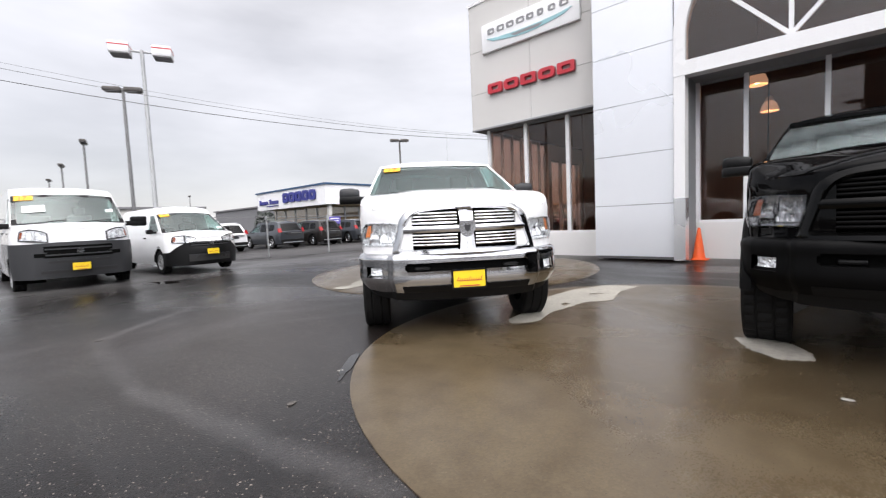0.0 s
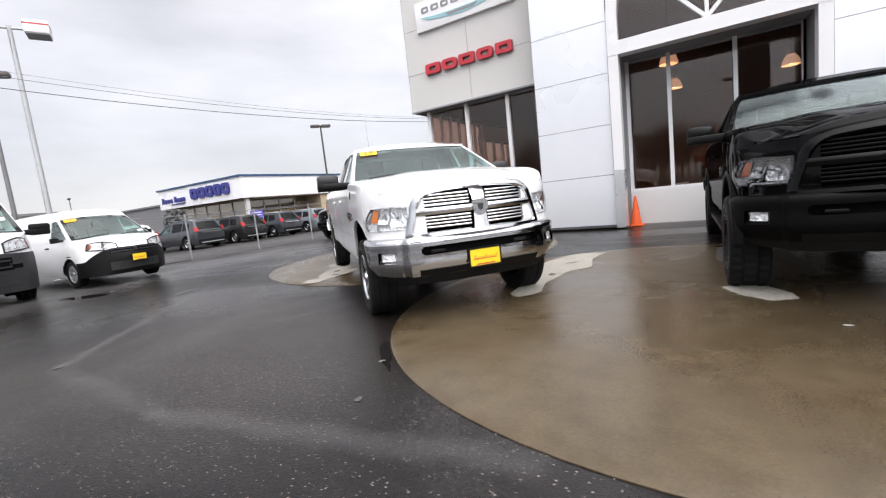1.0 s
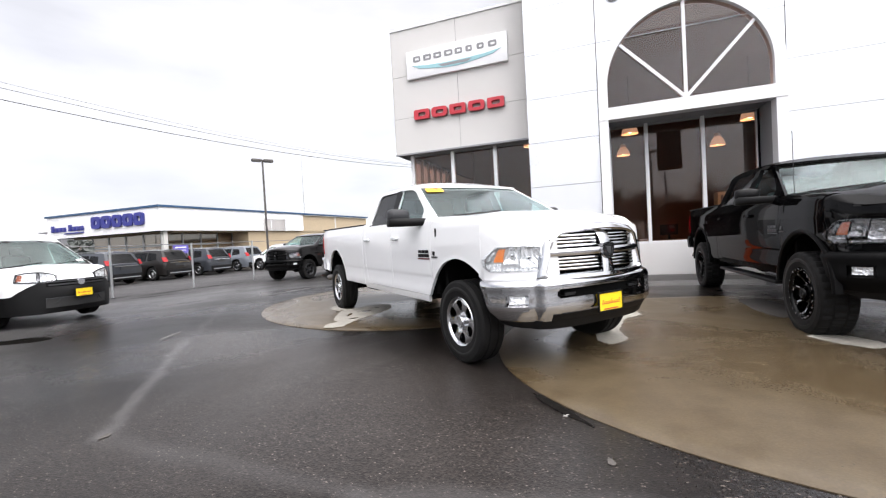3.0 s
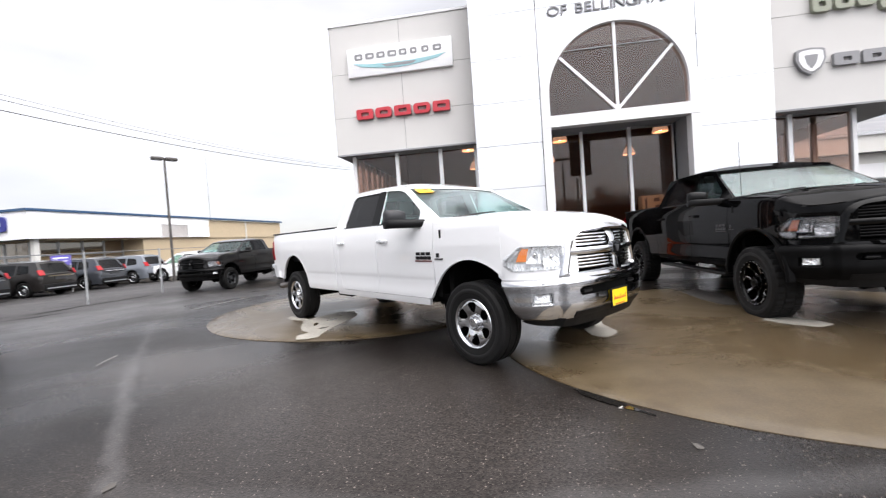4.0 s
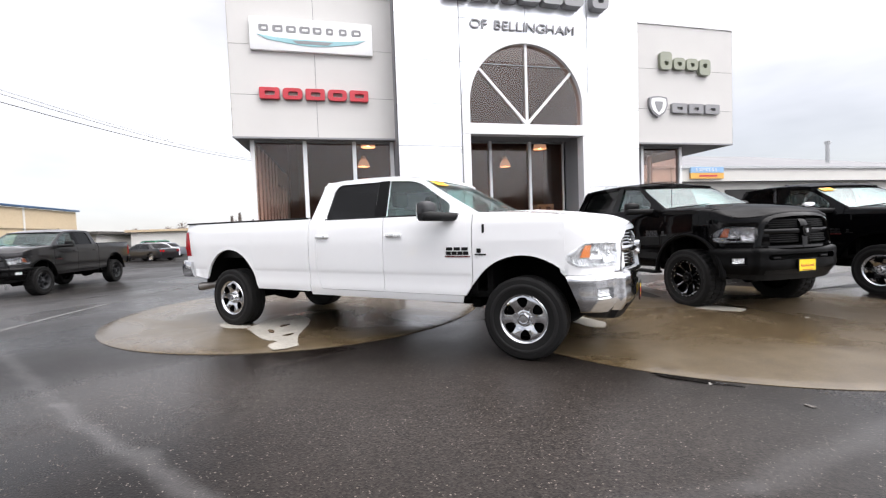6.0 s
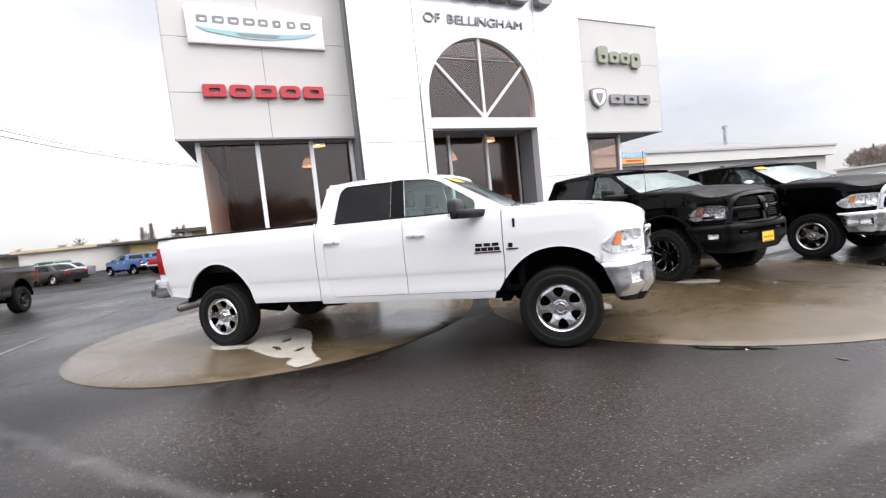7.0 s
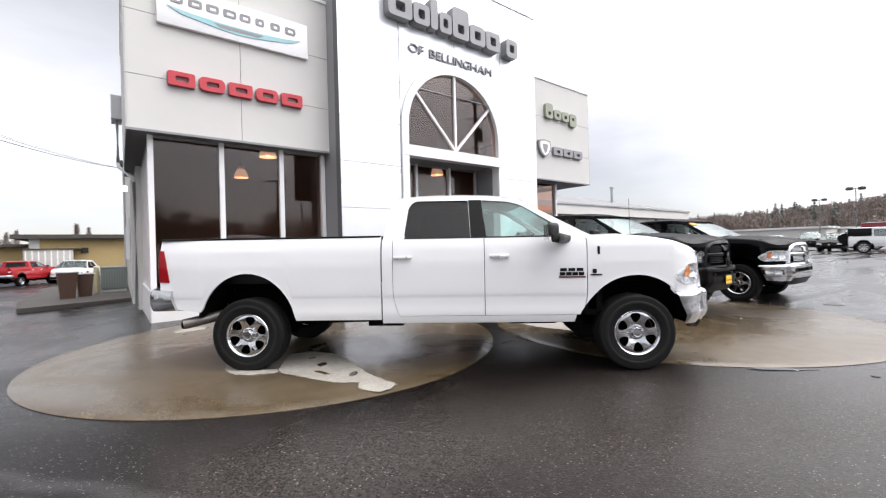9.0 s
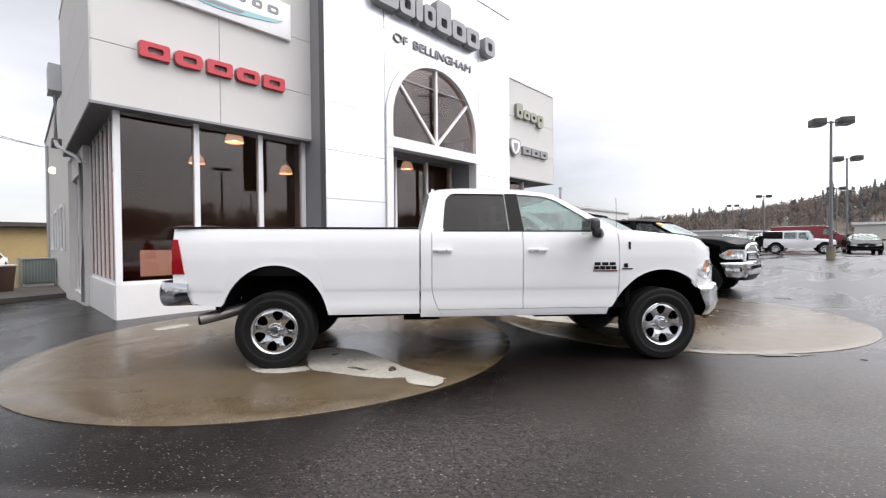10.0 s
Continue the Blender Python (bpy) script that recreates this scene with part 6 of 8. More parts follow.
ragged("dry_patch", [(-1.81, 4.13), (-1.69, 3.86), (-1.48, 3.68), (-1.28, 3.77), (-1.32, 3.97), (-1.45, 4.18), (-1.60, 4.30)], [], 0.0185, 9, DRY)
ragged("damp_patch", [(-1.76, 6.55), (-1.44, 6.68), (-1.30, 6.0), (-1.55, 5.10), (-1.72, 5.10), (-1.80, 5.65)], [], 0.0185, 10, GRAVEL)


def puddle(cx, cy, rx, ry, turn, seed, dz=0.004):
    ob = blotch("puddle", cx, cy, rx, ry, turn, seed, ground_z(cx, cy) + dz, WATER, 0.25)
    return tagged(ob, "shallow dark puddle on the asphalt", "water")


puddle(-12.05, 2.58, 0.42, 0.24, 24, 21)
# near-black ragged strips laid along the fence foot
DARKSTRIP = surface("dark_rough_strip", (0.006, 0.0055, 0.005), 0.6, grain=20, vary=0.4, bump=0.5, Specular_IOR_Level=0.1)
for cx, cy, rx, ry, turn, seed in ((-19.3, 7.2, 1.3, 0.22, 80, 22), (-19.0, 9.6, 1.1, 0.17, 86, 23), (-18.9, 12.2, 1.2, 0.13, 82, 25), (-17.9, 8.4, 0.9, 0.10, 70, 26)):
    tagged(blotch("dark_strip", cx, cy, rx, ry, turn, seed, ground_z(cx, cy) + 0.005, DARKSTRIP, 0.45), "dark ragged strip along the fence foot", "pavement")
puddle(-4.06, 1.84, 0.34, 0.035, -48, 24, 0.008)

bm = bmesh.new()
for x0, y0, x1, y1, wd in ((-11.85, 6.3, -11.62, 15.2, 0.052), (16, 6.0, 9.5, 1.5, 0.04)):
    dx, dy = x1 - x0, y1 - y0
    ln = math.hypot(dx, dy)
    nx, ny = -dy / ln * wd, dx / ln * wd
    for k in range(12):
        a, b = k / 12, (k + 1) / 12
        c = [(x0 + dx * a + nx, y0 + dy * a + ny), (x0 + dx * b + nx, y0 + dy * b + ny), (x0 + dx * b - nx, y0 + dy * b - ny), (x0 + dx * a - nx, y0 + dy * a - ny)]
        bm.faces.new([bm.verts.new((x, y, ground_z(x, y) + 0.006)) for x, y in c])
bmesh.ops.remove_doubles(bm, verts=bm.verts, dist=0.001)
solo("painted_line", bm, LINE, "worn white parking line on asphalt", "road marking", kind="structure")

# storm drain
dr = thing("drain_grate", stand(2.0, 2.45, 12), "rusty slotted storm drain grate in the asphalt", "drain", kind="structure")
dr.scale = (0.62, 0.62, 1.0)
part("drain_frame", boxes((-0.3, 0.3, -0.25, -0.22, -0.02, 0.008), (-0.3, 0.3, 0.22, 0.25, -0.02, 0.008), (-0.3, -0.27, -0.22, 0.22, -0.02, 0.008), (0.27, 0.3, -0.22, 0.22, -0.02, 0.008)), DULLSTEEL, dr)
for k in range(9):
    part("slat", boxes((-0.245 + k * 0.061 - 0.016, -0.245 + k * 0.061 + 0.016, -0.22, 0.22, -0.02, 0.007)), DULLSTEEL, dr)

# ---- the showroom building ----
FY, TY = 10.47, 9.83            # fronts of the side blocks and of the tower
XL, XT0, XT1, XR = -9.33, -5.29, 1.80, 5.86
ZB, ZT, ZTOWER = 3.80, 7.46, 9.02
AX, AR, ASPR = -1.72, 1.65, 4.62     # arch centre, radius, springing

# side blocks: grey rendered upper storeys, overhanging
for nm, x0, x1 in (("wall_block_west", XL, XT0 + 0.05), ("wall_block_east", XT1 - 0.05, XR)):
    depth = 6.1 if x0 < 0 else 7.5
    wall = solo(nm, boxes((x0 + 0.01, x1, FY + 0.012, FY + 0.30, ZB, ZT), ((x0 + 0.012, x0 + 0.28) if x0 < 0 else (x1 - 0.28, x1 - 0.012)) + (FY + 0.30, FY + depth, ZB, ZT), (x0 + 0.1, x1 - 0.1, FY + 0.30, FY + depth, ZT - 0.25, ZT - 0.05)), JOINT, "grey rendered overhanging upper storey", "wall", kind="structure", smooth=False)
    xs = [x0, -7.29, x1] if x0 < 0 else [x0, x1]
    zs = [ZB, 4.86, 6.10, ZT]
    for a, b in zip(xs, xs[1:]):
        for c, d in zip(zs, zs[1:]):
            bm = bmesh.new()
            e0 = 0.0 if a == x0 else 0.005
            e1 = 0.0 if b == x1 else 0.005
            box(bm, a + e0, b - e1, FY, FY + 0.05, c + (0 if c == ZB else 0.005), d - (0 if d == ZT else 0.005), 0.003, 1)
            part("panel", bm, STUCCO, wall)
    sx = XL if x0 < 0 else XR
    for c, d in zip(zs, zs[1:]):
        bm = bmesh.new()
        box(bm, sx - 0.012, sx + 0.012, FY + 0.0, FY + depth, c + 0.004, d - 0.004, 0.003, 1)
        part("panel", bm, STUCCO, wall)
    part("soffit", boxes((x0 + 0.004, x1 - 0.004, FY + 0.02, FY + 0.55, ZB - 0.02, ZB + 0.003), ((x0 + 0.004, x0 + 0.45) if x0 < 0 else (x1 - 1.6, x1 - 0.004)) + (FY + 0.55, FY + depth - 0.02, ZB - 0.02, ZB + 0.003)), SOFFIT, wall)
    part("drip_edge", boxes((x0 - 0.015, x1, FY - 0.012, FY + 0.03, ZB - 0.03, ZB + 0.015)), DARKTRIM, wall)
    part("parapet_cap", boxes((x0 - 0.03, x1, FY - 0.03, FY + 0.3, ZT, ZT + 0.07), (sx - 0.03, sx + 0.27, FY + 0.3, FY + depth, ZT, ZT + 0.07)), FRAME, wall)

# tower: a core with the arch and portal openings, clad with panels
def arch_pts(r, z0, n=24):
    return [(AX + r * math.cos(math.pi * k / n), ASPR + r * math.sin(math.pi * k / n)) for k in range(n + 1)] + [(AX - r, z0), (AX + r, z0)]


tower = solo("wall_tower", plate([(XT0, 0.05), (XT0, ZTOWER), (XT1, ZTOWER), (XT1, 0.05), (AX + 1.72, 0.05), (AX + 1.72, 3.90), (AX - 1.72, 3.90), (AX - 1.72, 0.05)], [arch_pts(1.70, 4.10)[::-1]], lambda x, z: Vector((x, TY + 0.02, z)), (0, 0.22, 0)),
             JOINT, "tall entrance tower clad in white metal panels", "wall", kind="structure", smooth=False)
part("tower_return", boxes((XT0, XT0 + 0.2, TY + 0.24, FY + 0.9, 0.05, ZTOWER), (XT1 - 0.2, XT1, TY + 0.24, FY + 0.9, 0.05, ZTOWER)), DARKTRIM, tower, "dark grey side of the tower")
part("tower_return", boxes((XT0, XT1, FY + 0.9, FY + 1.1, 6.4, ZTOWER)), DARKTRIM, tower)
part("tower_cap", boxes((XT0 - 0.03, XT1 + 0.03, TY - 0.03, TY + 0.5, ZTOWER, ZTOWER + 0.06)), FRAME, tower)
ZJ = [0.10, 1.26, 2.385, 3.50, 4.60, 5.71, 6.85, 7.96, ZTOWER]
AF = 1.865                     # outer half-width of the arch surround


def clad(x0, x1, z0, z1, cut=False):
    g = 0.006
    rect = [(x0 + g, z0 + g), (x1 - g, z0 + g), (x1 - g, z1 - g), (x0 + g, z1 - g)]
    if cut:
        n, pts = 16, []
        for k in range(n + 1):
            x = x0 + g + (x1 - x0 - 2 * g) * k / n
            d = abs(x - AX)
            z = ASPR + math.sqrt(max(0, (AF + 0.006) ** 2 - d * d)) if d < AF else ASPR
            pts.append((x, min(z1 - g - 0.004, max(z, z0 + g))))
        if all(p[1] > z1 - g - 0.01 for p in pts):
            return
        rect = pts + [(x1 - g, z1 - g), (x0 + g, z1 - g)]
    part("panel", plate(rect, [], lambda x, z: Vector((x, TY, z)), (0, 0.035, 0)), PANEL, tower, "", None, False)


for c, d in zip(ZJ, ZJ[1:]):
    clad(XT0, AX - AF - 0.012, c, d)
    clad(AX + AF + 0.012, XT1, c, d)
    if d > 6.9:
        clad(AX - AF, AX, c, d)
        clad(AX, AX + AF, c, d)
    elif d > 4.7:
        clad(AX - AF, AX, max(c, ASPR), d, True)
        clad(AX, AX + AF, max(c, ASPR), d, True)
# arch surround, sill beam, pilasters, glazing bars
def arch_strip(r0, r1, y0, y1):
    bm = bmesh.new()
    rows = []
    for a in span(0, math.pi, 36):
        c, s = math.cos(a), math.sin(a)
        rows.append([bm.verts.new((AX + r * c, y, ASPR + r * s)) for r, y in ((r0, y0), (r1, y0), (r1, y1), (r0, y1))])
    for p, q in zip(rows, rows[1:]):
        for k in range(4):
            bm.faces.new((p[k], p[(k + 1) % 4], q[(k + 1) % 4], q[k]))
    return bm


aw = thing("window_1", pose(0, 0, 0), "arched window with white frame and fanned glazing bars", "window", kind="structure")
part("arch_frame", arch_strip(AR, AF, TY - 0.06, TY + 0.22), FRAME, aw)
part("jamb", boxes((AX - AF, AX - AR, TY - 0.06, TY + 0.22, 4.10, ASPR)), FRAME, aw)
part("jamb", boxes((AX + AR, AX + AF, TY - 0.06, TY + 0.22, 4.10, ASPR)), FRAME, aw)
part("sill_beam", boxes((AX - AF, AX + AF, TY - 0.07, TY + 0.22, 3.82, 4.105)), FRAME, aw)
bm = bmesh.new()
box(bm, AX - 0.035, AX + 0.035, TY + 0.0, TY + 0.10, 4.12, ASPR + AR)
part("glazing_bar", bm, FRAME, aw)
for s in (-1, 1):
    q = Vector((s * 1.34, 0, 1.44))
    m = Matrix.Translation((AX, TY + 0.05, 4.12)) @ Matrix.Rotation(math.atan2(q.x, q.z), 4, "Y")
    part("glazing_bar", boxes((-0.035, 0.035, -0.048, 0.048, 0.0, q.length)), FRAME, aw, "", m)
part("pane", plate(arch_pts(AR + 0.01, 4.08), [], lambda x, z: Vector((x, TY + 0.06, z)), (0, 0.008, 0)), SHOPGLASS, aw)
pil = thing("trim_portal", pose(0, 0, 0), "white portal jambs with steel feet beside the entrance", "trim", kind="structure")
for s in (-1, 1):
    x0, x1 = sorted((AX + s * 1.655, AX + s * AF))
    part("jamb", boxes((x0, x1, TY - 0.06, TY + 0.24, 1.35, 3.82)), FRAME, pil)
    part("jamb_foot", boxes((x0 - 0.003, x1 + 0.003, TY - 0.064, TY + 0.24, 0.04, 1.35)), STEEL, pil, "polished steel foot of the jamb")

# recessed entrance glazing
GY = 10.85
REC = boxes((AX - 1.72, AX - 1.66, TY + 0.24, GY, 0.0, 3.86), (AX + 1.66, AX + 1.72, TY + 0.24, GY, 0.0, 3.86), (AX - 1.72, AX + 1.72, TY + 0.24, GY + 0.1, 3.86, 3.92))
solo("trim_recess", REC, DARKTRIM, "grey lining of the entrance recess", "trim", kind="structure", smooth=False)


def glazing(name, label, axis, fixed, posts, z0, z1, base, post_w=0.07, proud=0.06, glass=SHOPGLASS):
    """A glazed shop front: base wall, posts, rails and panes. axis 'x': runs along x at y=fixed; 'y': along y at x=fixed."""
    gl = thing(name, pose(0, 0, 0), label, "window", kind="structure")

    def bx(a0, a1, d0, d1, c0, c1):
        return (a0, a1, fixed + d0, fixed + d1, c0, c1) if axis == "x" else (fixed + d0, fixed + d1, a0, a1, c0, c1)
    for p in posts:
        part("post", boxes(bx(p - post_w / 2, p + post_w / 2, -proud, 0.08, z0, z1)), FRAME, gl)
    for a, b in zip(posts, posts[1:]):
        part("rail", boxes(bx(a + post_w / 2, b - post_w / 2, -proud / 2, 0.06, z0, z0 + 0.06)), FRAME, gl)
        part("head_rail", boxes(bx(a + post_w / 2, b - post_w / 2, -proud / 2, 0.06, z1 - 0.05, z1)), DARKTRIM, gl)
        p = part("pane", boxes(bx(a + post_w / 2 - 0.01, b - post_w / 2 + 0.01, 0.02, 0.03, z0 + 0.05, z1 - 0.04)), glass, gl)
    if base:
        part("base_wall", boxes(bx(posts[0] - post_w / 2, posts[-1] + post_w / 2, -0.05, 0.15, -0.1, z0)), BASEWALL, gl, "white low wall under the glass")
    return gl


glazing("window_2", "recessed entrance shop front with white posts", "x", GY, [AX - 1.625, -2.47, -1.22, -0.08, AX + 1.65], 0.80, 3.86, True, 0.08)
glazing("window_3", "tall shop front under the overhang", "x", 10.80, [-8.95, -7.66, -6.38, -5.36], 0.62, ZB - 0.02, True, 0.10)
glazing("window_4", "side shop front with close-set white posts", "y", -8.97, [10.88, 11.45, 12.02, 12.6, 13.2, 13.8, 14.45], 0.62, ZB - 0.02, True, 0.05, 0.012, FILMGLASS)
glazing("window_7", "dark glazed side entrance under the overhang", "y", -9.02, [14.70, 15.55, 16.4, 17.25], 0.12, 3.2, False, 0.10, 0.03, FILMGLASS)
glazing("window_5", "shop front beside the tower", "x", 10.95, [1.88, 2.75, 4.22], 0.62, ZB - 0.02, True, 0.10)
glazing("window_6", "side shop front facing the service bays", "y", 4.25, [11.03, 12.4, 13.8, 15.2], 0.62, ZB - 0.02, True, 0.10)

# body of the building behind, side wall with small openings, roof, showroom inside
solo("wall_west", boxes((-9.10, -8.95, 14.5, 14.64, -0.4, 3.79), (-9.10, -8.95, 14.64, 17.32, 3.2, 3.79), (-9.18, -8.95, 17.32, 30.0, -0.4, 3.79), (-9.10, -8.95, 14.64, 17.32, -0.4, 0.12), (-9.16, -9.0, 16.6, 30.0, 3.79, 6.6)), OFFWHITE, "pale side wall of the showroom", "wall", kind="structure", smooth=False)
solo("wall_east", boxes((5.3, 5.5, 15.2, 30.0, -0.1, 6.4)), OFFWHITE, "pale side wall beside the service bays", "wall", kind="structure", smooth=False)
solo("wall_north", boxes((-9.18, 5.5, 29.8, 30.0, -0.4, 6.6)), OFFWHITE, "back wall of the showroom", "wall", kind="structure", smooth=False)
solo("ceiling", boxes((-8.9, 4.2, 10.95, 24.0, 6.15, 6.25)), INCEIL, "dark showroom ceiling", "ceiling", kind="structure", smooth=False)
solo("roof", boxes((-9.2, 5.5, 11.6, 30.0, 6.5, 6.62)), ROOFGREY, "flat roof of the showroom", "roof", kind="structure", smooth=False)
solo("floor", boxes((-8.9, 4.2, 10.90, 24.0, -0.1, 0.06)), INFLOOR, "polished brown showroom floor", "floor", kind="structure", smooth=False)
solo("wall_inside", boxes((-8.9, 4.2, 20.5, 20.7, 0.0, 6.2), (-8.88, -8.80, 17.4, 20.5, 0, 6.2), (4.1, 4.2, 15.2, 20.5, 0, 6.2), (-8.95, -8.90, 10.9, 20.5, ZB + 0.02, 6.2)), INWALL, "dark brown showroom wall", "wall", kind="structure", smooth=False)


def pendant(x, y, z):
    t = thing("pendant_lamp", pose(x, y, z), "lit copper bell pendant lamp hanging in the showroom", "lamp", "showroom pendants")
    part("shade", lathe([(0.10, 0.20), (0.13, 0.18), (0.19, 0.10), (0.235, -0.02), (0.255, -0.13), (0.242, -0.13), (0.22, -0.02), (0.175, 0.09), (0.12, 0.16)], 24), SHADEGLASS, t)
    part("cap", lathe([(0.02, 0.34), (0.08, 0.33), (0.12, 0.24), (0.125, 0.20)], 16), COPPER, t)
    part("bulb", lathe([(0.0, 0.06), (0.06, 0.03), (0.075, -0.03), (0.05, -0.09), (0, -0.1)], 12), BULB, t)
    part("cord", rods(((0, 0, 0.33), (0, 0, 6.15 - z), 0.012), seg=6), PLASTIC, t)
    return t


lamp0 = pendant(-5.8, 14.0, 4.42)
for x, y in ((-2.6, 14.0), (0.7, 14.0), (-5.8, 17.6), (-2.6, 17.6), (0.7, 17.6), (3.4, 14.0)):
    copy_thing(lamp0, pose(x, y, 4.42 if y < 15 else 4.32))

# showroom furniture that shows through the glass
desk = thing("desk", pose(-2.0, 13.4, 0.06), "dark wooden sales desk with papers on it", "desk")
part("desktop", boxes((-0.9, 0.9, -0.4, 0.4, 0.72, 0.76), bevel=0.01), INWALL, desk)
part("desk_panel", boxes((-0.85, 0.85, -0.35, -0.32, 0.0, 0.72)), INWALL, desk)
part("drawer_unit", boxes((-0.85, -0.4, -0.32, 0.35, 0.0, 0.72)), INWALL, desk)
part("drawer_unit", boxes((0.4, 0.85, -0.32, 0.35, 0.0, 0.72)), INWALL, desk)
solo("paper_stack", boxes((-2.5, -2.2, 13.2, 13.4, 0.82, 0.86)), SIGNWHITE, "white papers on the sales desk", "paper")
solo("monitor", boxes((-1.9, -1.4, 13.5, 13.54, 0.95, 1.28), (-1.68, -1.62, 13.5, 13.56, 0.82, 0.95)), PLASTIC, "black monitor on the sales desk", "monitor")
ct = thing("carton", pose(-0.62, 11.25, 0.80), "cardboard box with dark print behind the glass", "box")
part("carton_body", boxes((-0.28, 0.28, -0.2, 0.2, 0.65, 1.20), bevel=0.01), CARTON, ct)
part("carton_print", boxes((0.02, 0.16, -0.206, -0.2, 1.02, 1.12), (0.05, 0.2, -0.206, -0.2, 0.86, 0.92), (-0.22, -0.16, -0.206, -0.2, 0.70, 1.12)), BIN, ct)
part("carton_stand", boxes((-0.26, 0.26, -0.18, 0.18, -0.74, 0.65)), INWALL, ct)
solo("notice_board", boxes((-8.6, -7.75, 10.95, 10.98, 0.75, 1.25)), surface("pink_poster_back", (0.55, 0.42, 0.38), 0.7), "pale pinkish board standing behind the shop window", "board")

# ---- signs ----
sg = thing("wing_sign", pose(-7.31, FY - 0.1, 6.345), "white sign board with dark bars and teal wing emblem", "sign")
part("board", boxes((-1.5, 1.5, 0.0, 0.095, -0.40, 0.40), bevel=0.012), SIGNWHITE, sg)
for k, wd in enumerate((0.27, 0.29, 0.28, 0.30, 0.26, 0.22, 0.24, 0.28)):
    x = -1.28 + k * 0.322
    part("sign_bar", plate(rrect(x, x + wd * 0.86, 0.06, 0.225, 0.05), [rrect(x + 0.07, x + wd * 0.86 - 0.05, 0.105, 0.175, 0.02)], lambda u, v: Vector((u, -0.012, v)), (0, 0.012, 0)), SIGNGREY, sg)
wing = [(-1.32, -0.03), (-0.9, -0.085), (-0.35, -0.11), (0.35, -0.11), (0.9, -0.085), (1.32, -0.03), (1.1, -0.14), (0.7, -0.20), (0.3, -0.25), (0.0, -0.265), (-0.3, -0.25), (-0.7, -0.20), (-1.1, -0.14)]
part("wing_emblem", plate(wing, [], lambda u, v: Vector((u, -0.018, v)), (0, 0.018, 0)), TEAL, sg)
part("wing_line", plate([(-0.5, -0.14), (0.5, -0.14), (0.38, -0.215), (-0.38, -0.215)], [], lambda u, v: Vector((u, -0.024, v)), (0, 0.006, 0)), SIGNGREY, sg)

red = thing("red_sign", pose(0, FY, 0), "row of five raised red sign blocks on grey render", "sign")
for k in range(5):
    x0 = -8.65 + k * 0.551
    w = 0.475
    holes = [rrect(x0 + 0.13, x0 + w - 0.11, 4.83, 4.94, 0.04)]
    part("sign_block", plate(rrect(x0, x0 + w, 4.745, 5.025, 0.11 if k in (1, 3) else 0.05, 5), holes, lambda u, v: Vector((u, -0.11, v)), (0, 0.085, 0)), REDSIGN, red)
    part("sign_edge", plate(rrect(x0 - 0.012, x0 + w + 0.012, 4.733, 5.037, 0.11 if k in (1, 3) else 0.05, 5), holes, lambda u, v: Vector((u, -0.028, v)), (0, 0.025, 0)), SIGNGREY, red)

big = thing("tower_sign", pose(0, TY, 0), "large raised grey sign blocks across the tower", "sign")
BIGROW = ((-4.32, 0.72, 0.86), (-3.56, 0.52, 0.56), (-3.00, 0.24, 0.84), (-2.70, 0.42, 0.56), (-2.24, 0.60, 0.86), (-1.60, 0.60, 0.56), (-0.96, 0.58, 0.56), (-0.10, 0.5, 0.56))
for x, w, h in BIGROW:
    x = x + 0.30
    z0, z1 = (7.28, 7.28 + h) if h else (7.92, 8.12)
    hole = [rrect(x + w * 0.30, x + w * 0.70, z0 + 0.15, z0 + 0.40, 0.06)] if w > 0.4 else []
    part("sign_block", plate(rrect(x, x + w, z0, z1, 0.12), hole, lambda u, v: Vector((u, -0.26, v)), (0, 0.25, 0)), SIGNGREY, big)
town = thing("town_sign", pose(-3.30, TY - 0.03, 6.60), "grey raised letters naming the town", "sign")
letters = []
for ch in "OF BELLINGHAM":
    letters.append((ch, text_mesh(ch, 0.325, 0.02, "letter") if ch != " " else None))
total = sum((max(v.co.x for v in me.vertices) - min(v.co.x for v in me.vertices)) + 0.03 if me else 0.13 for ch, me in letters)
pen, fit_x = 0.0, 3.08 / total
for ch, me in letters:
    if me is None:
        pen += 0.13
        continue
    me.materials.append(SIGNGREY)
    lo, hi = min(v.co.x for v in me.vertices), max(v.co.x for v in me.vertices)
    ob = part("letter", me, None, town, "", pose((pen - lo) * fit_x, 0, 0, 90, 0, 0))
    ob.scale = (fit_x, 1, 1)
    pen += hi - lo + 0.03

gs = thing("green_sign", pose(0, FY, 0), "four raised green sign blocks on grey render", "sign")
for x, w, z0, z1 in ((3.03, 0.42, 6.06, 6.60), (3.52, 0.42, 6.08, 6.44), (4.0, 0.42, 6.08, 6.44), (4.48, 0.42, 5.95, 6.44)):
    part("sign_block", plate(rrect(x, x + w, z0, z1, 0.12), [rrect(x + 0.14, x + w - 0.13, 6.18, 6.31, 0.04)], lambda u, v: Vector((u, -0.12, v)), (0, 0.115, 0)), SIGNGREEN, gs)
ds = thing("shield_sign", pose(0, FY, 0), "dark shield emblem with three dark blocks", "sign")
sh = [(2.64, 5.20), (2.95, 5.24), (3.27, 5.20), (3.29, 4.95), (3.18, 4.72), (2.955, 4.58), (2.73, 4.72), (2.62, 4.95)]
part("shield", plate(rounded(sh, 0.05), [], lambda u, v: Vector((u, -0.10, v)), (0, 0.095, 0)), SIGNGREY, ds)
part("shield_face", plate(rounded([(2.955 + (a - 2.955) * 0.82, 4.94 + (b - 4.94) * 0.82) for a, b in sh], 0.05), [], lambda u, v: Vector((u, -0.112, v)), (0, 0.012, 0)), SIGNWHITE, ds)
